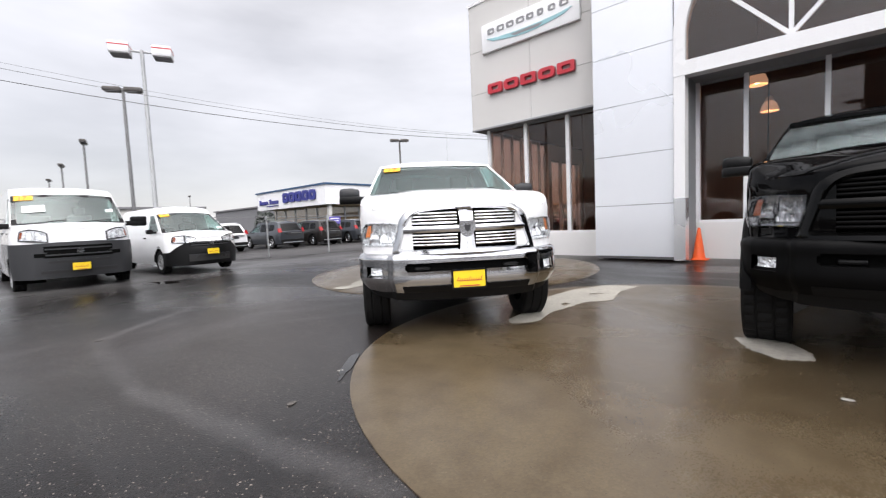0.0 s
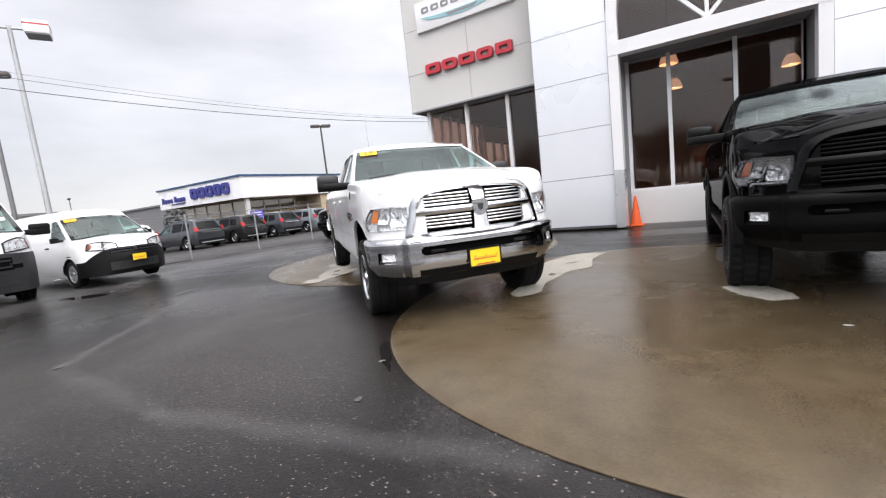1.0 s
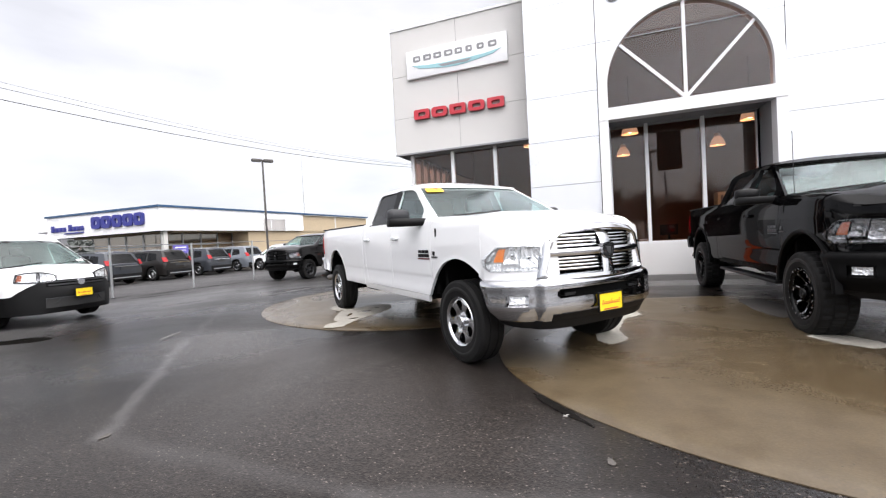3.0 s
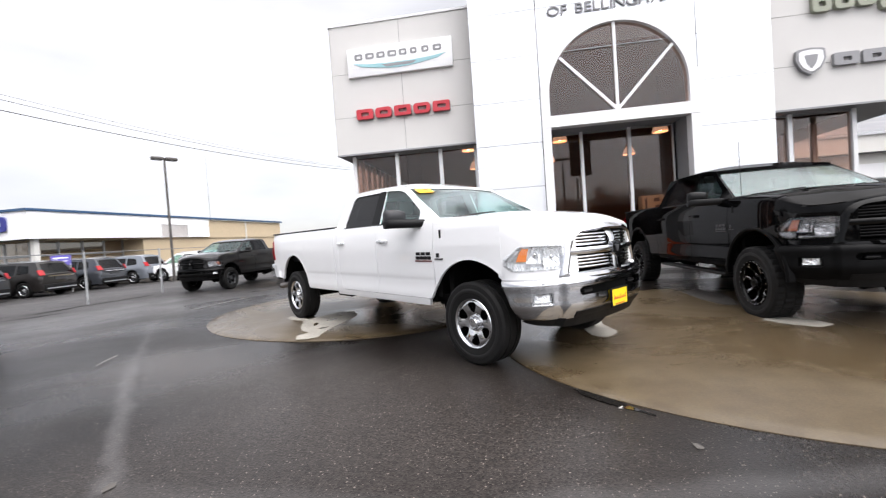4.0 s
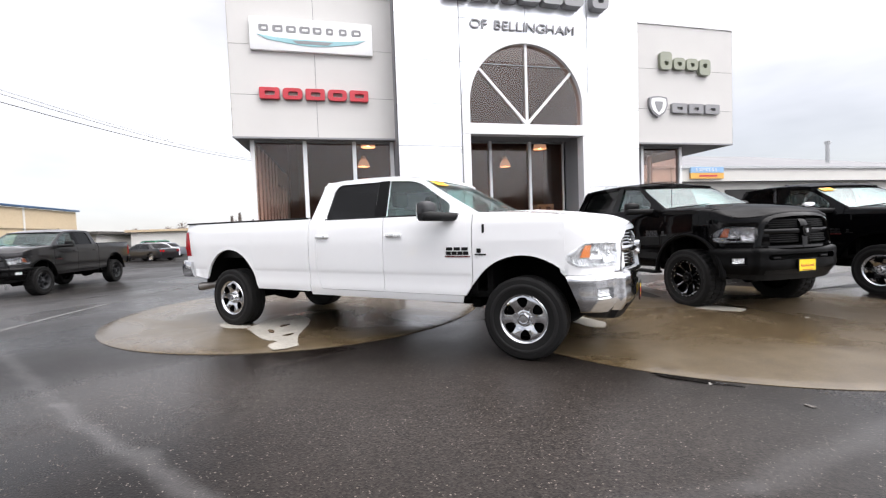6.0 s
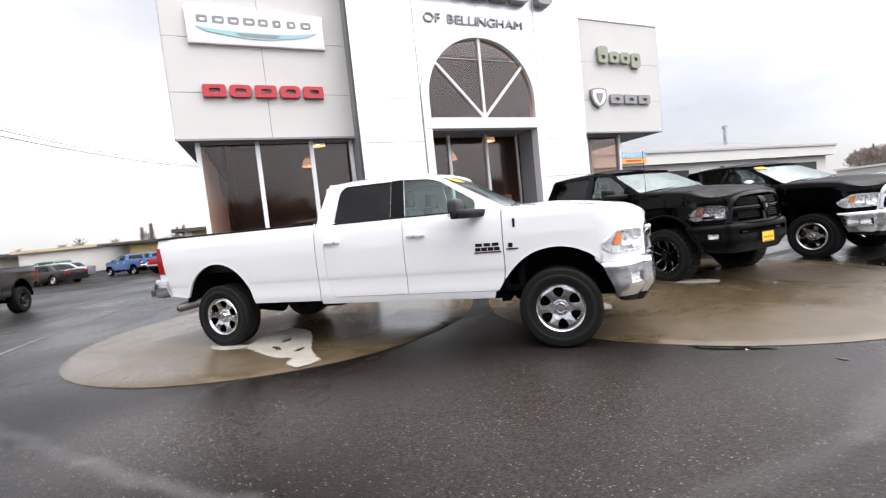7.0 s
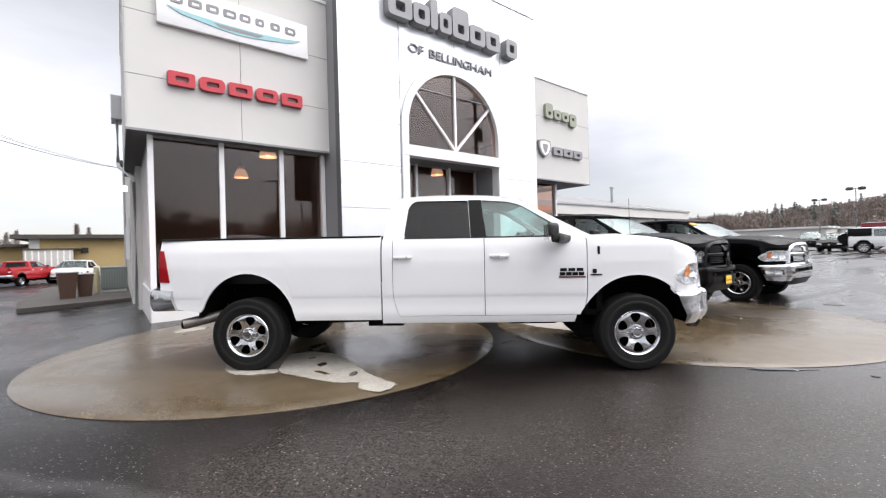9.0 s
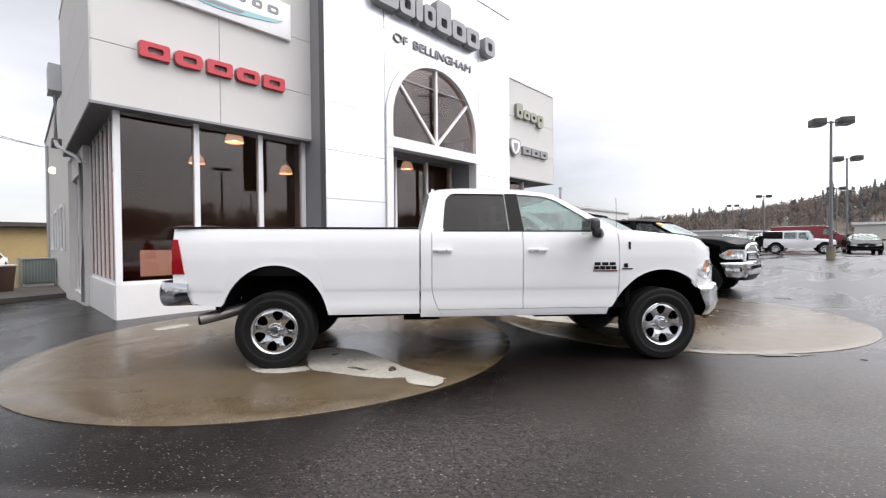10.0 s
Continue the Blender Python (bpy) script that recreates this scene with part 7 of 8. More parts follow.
part("shield_mark", plate(rounded([(2.80, 5.06), (3.11, 5.06), (3.06, 4.86), (2.955, 4.72), (2.85, 4.86)], 0.04), [], lambda u, v: Vector((u, -0.120, v)), (0, 0.008, 0)), SIGNGREY, ds)
for k in range(3):
    x = 3.46 + k * 0.625
    part("sign_block", plate(rounded([(x, 4.74), (x + 0.55, 4.74), (x + 0.55, 5.04), (x, 5.04)], 0.04), [rrect(x + 0.19, x + 0.38, 4.83, 4.93, 0.03)], lambda u, v: Vector((u, -0.10, v)), (0, 0.095, 0)), SIGNGREY, ds)

# ---- hero vehicles ----
HERO = dict(wb=4.30, cab=-2.77, r=0.410, lift=0.03, rim_r=0.240, trim=CHROME, bars=CHROME, rim=ALLOY, lugs=0, style="broad", spokes=6, sticker=True, mirror_cap=GREYPLASTIC,
            label="white crew-cab pickup with chrome grille and bumpers, on wet concrete")
TC = (-5.054 + 0.957 * 0.6453, 2.85 + 0.957 * 0.7637)
pickup("pickup_truck", pose(TC[0], TC[1], -0.036, 0, 0, -40.2) @ pose(0, 0, 0, 0, 0.52, 0), WHITE, HERO)
LIFTED = dict(wb=4.08, cab=-3.02, split=-1.63, r=0.445, lift=0.09, rim_r=0.27, tw=0.32, trim=GLOSSBLACK, bars=SATINBLACK, bumper=SATINBLACK, bezel=GLOSSBLACK, reflector=SMOKED, marker=DARKAMBER, rim=MILLED, style="split", spokes=8, lugs=32, steps=True, flares=True, badge_mat=GREYPLASTIC, aerial_len=0.75,
              label="lifted gloss-black crew-cab pickup on large off-road tyres")
pickup("pickup_truck", pose(-0.73, 4.40, -0.03, 0, 0, -88.6), BLACK, LIFTED)
LARAMIE = dict(plate=False, wb=3.80, cab=-2.77, r=0.415, lift=0.01, rim_r=0.250, trim=CHROME, bars=GALV, rim=ALLOY, lugs=0, style="broad", spokes=6, sticker=True, mirror_cap=CHROME,
               label="black crew-cab pickup with chrome bumper and chrome wheels")
pickup("pickup_truck", pose(2.60, 3.95, -0.03, 0, 0, -92.5), BLACK, LARAMIE)
GRANITE = dict(wb=3.80, cab=-2.77, r=0.44, lift=0.08, rim_r=0.26, tw=0.30, trim=GLOSSBLACK, bars=GLOSSBLACK, bezel=GLOSSBLACK, reflector=SMOKED, marker=DARKAMBER, rim=GREYPLASTIC, style="split", spokes=6, lugs=30, plate=False, flares=True,
               label="dark granite-grey lifted pickup with black trim, parked by the fence")
pickup("pickup_truck", stand(-16.8, 14.44, -92.8), GREYPAINT, GRANITE)

# ---- lot: other vehicles ----
VANA = dict(front=0.95, rear=-4.40, w=1.02, low=0.33, r=0.345, wheels=(0.0, -3.45), nose=0.27, tail=0.03, bulge=0.15, rim=GALV, screen=VANSCREEN, category="van",
            line=[(-4.40, 1.44), (0.42, 1.44), (0.55, 1.43), (0.80, 1.38), (0.95, 1.30)],
            cab=dict(wsb=0.50, wst=-0.22, rt=-4.34, rb=-4.39, zb=1.43, zt=2.27, drop=0.19, lean=0.12, rear_glass=False, glass=[CARGLASS],
                     windows=[[(0.22, 1.50), (-0.62, 1.48), (-0.62, 2.02), (-0.20, 2.04)]]),
            clad=GREYPLASTIC, clad_z=(0.315, 1.06), clad_dip=0.02, intakes=((0.42, 0.47, 0.62), (0.63, 0.67, 0.50)), grilles=((0.74, 0.98, 0.56, 2),), bar_mat=GREYPLASTIC, lamps=((0.66, 1.25, 1.07, 1.30, 0.05),),
            slots=((0.72, 0.96, 0.76, 0.84),), mirror=1.25, wipers=((-0.85, -0.1), (-0.05, 0.75)), plate=0.54, sticker=0.30, papers=((-0.62, 0.52, 0.36, 0.22, SIGNWHITE), (0.78, 0.46, 0.14, 0.10, SIGNWHITE)), handles=(-0.75,),
            label="white full-size cargo van with dark grey bumper and black mirrors")
car("cargo_van", stand(-14.01, 1.36, 1.2, -0.06), WHITE, VANA)
VANB = dict(front=0.92, rear=-3.80, w=0.915, low=0.24, r=0.32, wheels=(0.0, -3.10), nose=0.34, tail=0.04, bulge=0.24, rim=GALV, screen=VANSCREEN, category="van",
            line=[(-3.80, 1.12), (0.10, 1.12), (0.45, 1.08), (0.78, 1.01), (0.92, 0.93)],
            cab=dict(wsb=0.18, wst=-0.62, rt=-3.72, rb=-3.78, zb=1.12, zt=1.85, drop=0.21, lean=0.27, rear_glass=False, glass=[CARGLASS],
                     windows=[[(-0.08, 1.16), (-1.02, 1.15), (-1.02, 1.60), (-0.72, 1.62)]]),
            clad=PLASTIC, clad_z=(0.225, 0.84), clad_dip=0.26, dip_at=0.95, intakes=((0.33, 0.50, 0.52),), grilles=((0.735, 0.85, 0.50, 2),), bar_mat=GREYPLASTIC, lamps=((0.58, 1.35, 0.80, 0.99, 0.05),),
            mirror=0.62, wipers=((-0.8, -0.1), (-0.05, 0.7)), plate=0.58, lip=(0.50, 0.66), sticker=0.24, papers=((0.80, 0.18, 0.12, 0.08, SIGNWHITE),), handles=(-1.05,), archclad=PLASTIC,
            label="white compact cargo van with black lower bumper, parked beside puddle")
vb = car("cargo_van", stand(-14.06, 3.93, 3.0, 0.03), WHITE, VANB)
vb.scale = (0.95, 0.95, 0.95)

SUV = dict(front=0.92, rear=-3.72, w=0.945, low=0.28, r=0.365, wheels=(0.0, -2.77), nose=0.22, tail=0.12, category="car", group="cars along the fence",
           line=[(-3.72, 1.02), (-2.5, 1.06), (0.0, 1.02), (0.5, 0.98), (0.92, 0.80)],
           cab=dict(wsb=0.05, wst=-0.85, rt=-3.25, rb=-3.66, zb=1.03, zt=1.68, lean=0.34, glass=[CARGLASS, PRIVACY, PRIVACY],
                    windows=[[(-0.22, 1.07), (-1.28, 1.07), (-1.28, 1.56), (-0.90, 1.56)], [(-1.38, 1.07), (-2.30, 1.09), (-2.30, 1.56), (-1.38, 1.57)], [(-2.38, 1.10), (-3.05, 1.16), (-2.95, 1.50), (-2.38, 1.55)]]),
           clad=PLASTIC, clad_z=(0.30, 0.50), grilles=((0.62, 0.80, 0.40, 4),), lamps=((0.62, 1.25, 0.66, 0.82, 0.04),), tails=((0.72, 0.92, 1.02, 1.27),), rear_plate=0.98, archclad=PLASTIC, roof_rails=True, mirror=0.7, handles=(-1.15, -2.1),
           label="")
for y, col, words in ((10.35, DARKBLUE, "dark grey estate car with chrome trim, parked behind the fence"), (12.84, BROWNBLACK, "nearly black estate car with tall red tail lights behind fence"),
                      (15.30, DARKBLUE, "graphite estate car with tall red tail lights behind fence"), (17.85, SILVER, "silver-grey estate car parked at the end of row")):
    d = dict(SUV, label=words)
    car("estate_car", stand(-30.0, (y + 1.18) * 1.17 - 0.36, 184), col, d)

SEDAN = dict(screen=CARGLASS, front=0.90, rear=-3.75, w=0.90, low=0.24, r=0.325, wheels=(0.0, -2.75), nose=0.22, tail=0.14, category="car", group="parked cars",
             line=[(-3.75, 0.92), (-3.2, 0.98), (-2.0, 0.94), (0.1, 0.90), (0.9, 0.68)],
             cab=dict(wsb=-0.05, wst=-0.95, rt=-2.35, rb=-3.05, zb=0.92, zt=1.42, lean=0.42, glass=[PRIVACY],
                      windows=[[(-0.45, 0.96), (-1.45, 0.96), (-1.45, 1.32), (-1.02, 1.32)], [(-1.55, 0.96), (-2.55, 0.97), (-2.25, 1.30), (-1.55, 1.32)]]),
             clad=PLASTIC, clad_z=(0.26, 0.42), grilles=((0.48, 0.62, 0.42, 3),), lamps=((0.62, 1.2, 0.54, 0.68, 0.03),), tails=((0.55, 0.84, 0.72, 0.88),), mirror=0.65, label="")
WAGON = dict(SUV, group="parked cars")
FAR = (("saloon_car", SEDAN, -24.9, 42.6, 150, WHITE, "white saloon car parked by the far buildings"), ("saloon_car", SEDAN, -25.6, 46.6, 150, SILVER, "silver saloon car parked in the back row"),
       ("estate_car", WAGON, -27.6, 50.0, 140, GREENPAINT, "dark green estate car in the back row"), ("saloon_car", SEDAN, -23.6, 38.6, 150, GREYPAINT, "dark grey saloon car in the back row"),
       ("estate_car", WAGON, -25.6, 22.6, 180, WHITE, "white estate car beyond the fence"),
       ("estate_car", WAGON, -30.0, 9.5, 184, WHITE, "white estate car behind the vans"),
       ("saloon_car", SEDAN, 31.0, 0.9, 186, BLACK, "black saloon car in the far row"), ("saloon_car", SEDAN, 31.4, -1.9, 184, SILVER, "silver saloon car in the far row"), ("estate_car", WAGON, 31.2, -4.8, 184, BLACK, "black estate car in the far row"),
       ("estate_car", WAGON, 40.0, 10.4, 190, BLACK, "black estate car in the far row"), ("saloon_car", SEDAN, 40.6, 13.2, 190, WHITE, "white saloon car in the far row"), ("saloon_car", SEDAN, 41.2, 16.0, 190, REDPAINT, "red saloon car in the far row"),
       ("saloon_car", SEDAN, 41.6, 18.8, 190, GREYPAINT, "grey saloon car in the far row"), ("saloon_car", SEDAN, 52.0, 17.0, 190, WHITE, "pale saloon car in the far row"), ("saloon_car", SEDAN, 34.2, 7.9, 178, BLACK, "black saloon car behind the off-road car"), ("estate_car", WAGON, 40.5, 7.5, 190, SILVER, "silver estate car in the far row"))
for nm, d, x, y, h, col, words in FAR:
    car(nm, stand(x, y, h), col, dict(d, label=words))

JEEP = dict(screen=VANSCREEN, front=0.62, rear=-3.72, w=0.90, low=0.48, r=0.41, wheels=(0.0, -2.95), nose=0.10, tail=0.02, category="off-road car",
            line=[(-3.72, 1.14), (-0.55, 1.14), (-0.5, 1.16), (0.55, 1.08), (0.62, 1.04)],
            cab=dict(wsb=-0.62, wst=-0.90, rt=-3.55, rb=-3.70, zb=1.14, zt=1.80, lean=0.10, glass=[SCREEN, SCREEN, PRIVACY],
                     windows=[[(-0.88, 1.20), (-1.55, 1.20), (-1.55, 1.70), (-1.02, 1.70)], [(-1.65, 1.20), (-2.42, 1.20), (-2.42, 1.70), (-1.65, 1.70)], [(-2.52, 1.20), (-3.50, 1.20), (-3.42, 1.70), (-2.52, 1.70)]]),
            clad=PLASTIC, clad_z=(0.50, 0.72), grilles=((0.78, 1.00, 0.36, 5),), lamps=((0.52, 0.8, 0.84, 1.0, 0.0),), tails=((0.62, 0.78, 0.95, 1.12),), archclad=PLASTIC, mirror=0.8, tw=0.25,
            label="white four-door off-road car with black soft-top rear")
jp = car("off_road_car", stand(30.2, 2.95, -82), WHITE, JEEP)
jp.scale = (0.92, 0.92, 0.92)
part("soft_top", boxes((-3.76, -2.50, -0.845, 0.845, 1.17, 1.78), bevel=0.06), PLASTIC, jp, "black soft top over the rear")
part("spare_wheel", lathe([(0.0, -0.12), (0.37, -0.12), (0.41, -0.08), (0.41, 0.08), (0.37, 0.12), (0.20, 0.12), (0.18, 0.06), (0.0, 0.06)], 28, "X"), RUBBER, jp, "black spare wheel", pose(-3.90, 0, 1.05))
car("passenger_van", stand(41.8, 2.9, -84), MAROON, dict(VANA, label="long dark red van behind the white off-road car", sticker=None, plate=None, papers=(), wipers=()))

REDTRUCK = dict(wb=3.4, cab=-2.5, split=-1.5, r=0.36, rim_r=0.22, trim=CHROME, bars=CHROME, rim=CHROME, style="broad", spokes=6, lugs=0, badge=False, aerial=False, plate=False, label="old red pickup with chrome bumper seen from behind")
old_red = pickup("pickup_truck", stand(-13.75, 38.4, 66), REDPAINT, REDTRUCK)
old_red.scale = (0.80, 0.80, 0.76)          # a compact of an older make
for x, y, words in ((-19.1, 41.4, "blue pickup with its nose towards the shops, in the back row"), (-18.4, 45.4, "second blue pickup behind the other, in the back row")):
    blue = pickup("pickup_truck", stand(x, y, 137), BLUEPAINT, dict(REDTRUCK, label=words, group="parked cars"))
    blue.scale = (0.84, 0.84, 0.80)
car("saloon_car", stand(-12.1, 37.6, -100), WHITE, dict(SEDAN, label="white saloon car parked nose-out by the ochre building"))

# ---- traffic cone ----
cn = thing("traffic_cone", pose(-3.26, 10.45, 0.0), "orange plastic traffic cone in the entrance recess", "traffic cone")
part("base", boxes((-0.18, 0.18, -0.18, 0.18, 0.0, 0.03), bevel=0.012), CONE, cn)
part("cone", lathe([(0.135, 0.03), (0.12, 0.06), (0.03, 0.68), (0.024, 0.70), (0.0, 0.70)], 28), CONE, cn)

# ---- lamp posts, fence, wires ----


def lamp_post(x, y, h, metal, words, turn=0.0, heads=2, stripe=False, base=0.0, box_head=True):
    t = thing("street_lamp", stand(x, y, turn), words, "street lamp", "lot lamp posts")
    part("pole", rods(((0, 0, base), (0, 0, h), 0.082, 0.055), seg=12), metal, t)
    part("base_plate", boxes((-0.2, 0.2, -0.2, 0.2, base, base + 0.04)), metal, t)
    if base:
        part("footing", lathe([(0.19, -0.2), (0.19, base - 0.03), (0.165, base)], 20), surface("weathered_footing", (0.24, 0.21, 0.15), 0.8), t)
    part("arm", rods(((-0.4, 0, h - 0.06), (0.4, 0, h - 0.06), 0.035), seg=8), metal, t)
    for s in (-1, 1):
        bm = bmesh.new()
        if box_head:
            box(bm, s * 0.60 - 0.28, s * 0.60 + 0.28, -0.28, 0.28, h - 0.20, h + 0.14, 0.02)
        else:
            box(bm, s * 0.37 - 0.31, s * 0.37 + 0.31, -0.17, 0.17, h - 0.13, h + 0.05, 0.05)
        hd = part("lamp_head", bm, FRAME if stripe else POLEDARK, t)
        part("lamp_glass", boxes(((s * 0.60 if box_head else s * 0.37) - 0.26, (s * 0.60 if box_head else s * 0.37) + 0.26, -(0.26 if box_head else 0.13), 0.26 if box_head else 0.13, h - (0.235 if box_head else 0.145), h - (0.195 if box_head else 0.125))), POLEMID, hd)
        if stripe:
            part("stripe", boxes((s * 0.60 - 0.284, s * 0.60 + 0.284, -0.284, 0.284, h + 0.02, h + 0.06)), REDSIGN, hd)
    return t


lamp_post(-18.4, 4.17, 7.33, POLE, "tall grey lamp post with twin white red-striped box heads", 66, stripe=True)
lamp_post(-22.45, 4.4, 7.2, POLEMID, "grey lamp post with twin flat heads", 60, box_head=False)
lamp_post(-24.4, 21.25, 7.35, POLEDARK, "dark lamp post with twin flat heads by the fence", 55, box_head=False)
for x, y in ((-35.75, 4.9), (-48.0, 5.1), (-60.5, 5.4), (-80.5, 24.5)):
    lamp_post(x, y, 7.25, POLEMID, "distant grey lamp post with twin heads", -12, box_head=False)
lamp_post(19.0, 2.2, 7.05, POLEMID, "grey lamp post with box heads on a weathered footing", -58, stripe=False, base=0.65)
for x, y in ((33.5, 1.8), (62.0, 10.4), (77.0, 16.6), (105.0, 24.0), (58.0, 3.0), (90.0, 5.0)):
    lamp_post(x, y, 7.1, POLEMID, "distant grey lamp post with twin box heads", -60)
lamp_post(0.31, -12.5, 6.95, POLEDARK, "dark lamp post with twin flat heads near the street", 15, box_head=False)

fc = thing("fence", pose(0, 0, 0), "galvanised pipe fence with chain-link top rail", "fence")
fpts = []
for k in range(10):
    y = -5.8 + 2.9 * k
    fpts.append((-19.45 + 0.117 * (y - 11.6), y))
for x, y in fpts:
    z = ground_z(x, y)
    part("post", rods(((x, y, z - 0.1), (x, y, z + 1.86), 0.038), seg=10), GALV, fc)
for (x0, y0), (x1, y1) in zip(fpts, fpts[1:]):
    part("rail", rods(((x0, y0, ground_z(x0, y0) + 1.82), (x1, y1, ground_z(x1, y1) + 1.82), 0.014), seg=8), POLEMID, fc)


def cable(name, a, b, sag, r, words):
    pts = [Vector(a).lerp(Vector(b), k / 30) - Vector((0, 0, sag * 4 * (k / 30) * (1 - k / 30))) for k in range(31)]
    return solo(name, tube(pts, r, 5), WIRE, words, "cable", group="overhead cables")


def drop_wire(lift, r, words):
    """A wire from the mast behind the showroom, sagging, then rising to the pole across the street."""
    dx, dy = math.cos(radians(251)), math.sin(radians(251))
    pts = [Vector((-9.25 + dx * h, 26.5 + dy * h, 5.7 - 0.1347 * h + 0.00486 * h * h + lift * h)) for h in span(0, 60, 40)]
    return solo("cable", tube(pts, r, 5), WIRE, words, "cable", group="overhead cables")


drop_wire(-0.006, 0.011, "black overhead service cable")
drop_wire(0.006, 0.007, "black overhead service cable")
drop_wire(0.012, 0.004, "thin black overhead cable")
sm_ = thing("service_mast", pose(-9.25, 26.5, -0.3), "thin grey service mast behind the showroom", "mast")
part("pole", rods(((0, 0, 0), (0, 0, 6.1), 0.05), seg=8), POLE, sm_)
cable("cable", (-60, -24, 11.5), (60, -24, 11.5), 1.0, 0.03, "black overhead cable across the street")
cable("cable", (-60, -24, 10.4), (60, -24, 10.4), 1.0, 0.03, "black overhead cable across the street")
up = thing("utility_pole", pose(-28.8, -30.2, 0), "tall wooden utility pole carrying the overhead cables", "utility pole")
part("pole", rods(((0, 0, -0.2), (0, 0, 17.6), 0.18, 0.12), seg=12), BARK, up)
part("crossarm", boxes((-0.9, 0.9, -0.06, 0.06, 15.0, 15.2)), BARK, up)
up = thing("utility_pole", stand(16.8, -9.5, 40), "brown wooden utility pole with a crossarm", "utility pole")
part("pole", rods(((0, 0, -0.2), (0, 0, 16.5), 0.19, 0.13), seg=12), BARK, up)
part("crossarm", boxes((-1.3, 1.3, -0.06, 0.06, 14.6, 14.75)), BARK, up)
part("crossarm", boxes((-1.0, 1.0, -0.06, 0.06, 12.9, 13.05)), BARK, up)
part("transformer", rods(((0.38, 0, 10.9), (0.38, 0, 12.0), 0.26), seg=14), POLEDARK, up)
py = thing("pylon_sign", stand(0.6, -7.9, 10), "tall dark pylon sign on a steel post by the street", "sign")
part("post", rods(((0, 0, -0.1), (0, 0, 4.75), 0.07), seg=12), POLE, py)
part("sign_box", boxes((-0.42, 0.98, -0.16, 0.16, 4.9, 8.3), bevel=0.03), POLEDARK, py)
for z in (5.0, 5.9, 6.8, 7.7):
    part("sign_face", boxes((-0.36, 0.92, 0.16, 0.175, z, z + 0.5)), GREYPLASTIC, py)

# ---- neighbour dealership ----
nb = thing("neighbour_showroom", pose(0, 0, -0.24), "low tan showroom with a white fascia and blue roof trim", "building")
part("wall", boxes((-47.0, -36.0, 22.6, 50.5, 0, 3.1), (-36.0, -34.0, 29.3, 50.5, 0, 3.1)), TANWALL, nb, "tan block wall", None, False)
part("upper_wall", boxes((-34.02, -33.9, 36.8, 50.5, 3.1, 4.9), (-46.0, -34.02, 22.0, 50.5, 3.1, 4.7)), TANWALL, nb, "tan block wall", None, False)
part("fascia", boxes((-47.0, -33.7, 20.7, 21.0, 3.2, 4.95), (-34.0, -33.7, 21.0, 36.8, 3.2, 4.95)), SIGNWHITE, nb, "white fascia", None, False)
part("canopy_soffit", boxes((-46.9, -33.8, 21.0, 22.6, 3.2, 3.26), (-36.0, -33.8, 22.6, 29.3, 3.2, 3.26)), SOFFIT, nb, "", None, False)
part("roof_trim", boxes((-47.1, -33.6, 20.6, 21.1, 4.95, 5.10), (-34.1, -33.6, 21.1, 50.6, 4.95, 5.10)), BLUETRIM, nb, "dark blue roof edge", None, False)
part("roof_trim", boxes((-33.95, -33.86, 43.0, 43.2, 0.5, 4.9)), OFFWHITE, nb, "", None, False)
for x in (-46.5, -44.4, -42.3, -40.2, -38.1, -36.05):
    part("mullion", boxes((x - 0.06, x + 0.06, 22.45, 22.58, 0.0, 3.2)), GALV, nb, "", None, False)
for y in (24.2, 25.9, 27.6, 29.25):
    part("mullion", boxes((-36.0, -35.88, y - 0.06, y + 0.06, 0.0, 3.2)), GALV, nb, "", None, False)
part("column", boxes((-34.3, -34.0, 21.2, 21.5, 0.0, 3.2)), OFFWHITE, nb, "", None, False)
for x in (-45.45, -43.35, -41.25, -39.15, -37.1):
    part("pane", boxes((x - 1.0, x + 1.0, 22.5, 22.54, 0.4, 3.1)), pane("far_shop_glass", (0.85, 0.82, 0.80), 0.22), nb, "", None, False)
for y in (23.35, 25.05, 26.75, 28.4):
    part("pane", boxes((-35.95, -35.91, y - 0.78, y + 0.78, 0.4, 3.1)), bpy.data.materials["far_shop_glass"], nb, "", None, False)
part("head_rail", boxes((-46.5, -36.0, 22.44, 22.56, 2.1, 2.2), (-36.0, -35.88, 22.6, 29.3, 2.1, 2.2)), GALV, nb, "", None, False)
wn = part("window", boxes((-33.72, -33.66, 30.9, 33.9, 3.25, 4.3)), bpy.data.materials["far_shop_glass"], nb, "", None, False)
part("window_frame", boxes((-33.71, -33.64, 30.8, 34.0, 4.3, 4.4), (-33.71, -33.64, 30.8, 30.9, 3.15, 4.3), (-33.71, -33.64, 33.9, 34.0, 3.15, 4.3), (-33.71, -33.64, 31.9, 31.98, 3.25, 4.3)), FRAME, wn, "", None, False)
ns = thing("fascia_sign", pose(0, 20.66, -0.24), "row of dark blue sign blocks on a white fascia", "sign")
for k in range(5):
    x = -41.1 + k * 1.23
    part("sign_block", plate(rounded([(x, 3.72), (x + 1.02, 3.72), (x + 1.02, 4.66), (x, 4.66)], 0.25), [rrect(x + 0.34, x + 0.68, 4.0, 4.38, 0.12)], lambda u, v: Vector((u, -0.12, v)), (0, 0.13, 0)), BLUESIGN, ns)
for k in range(8):
    x = -46.3 + k * 0.50 + (0.25 if k > 3 else 0)
    part("sign_block", boxes((x, x + 0.38, -0.08, 0.02, 3.72, 4.25 if k in (0, 4) else 4.08), bevel=0.03), BLUESIGN, ns)
part("sign_rule", boxes((-44.6, -42.2, -0.06, 0.0, 3.50, 3.60)), BLUESIGN, ns)
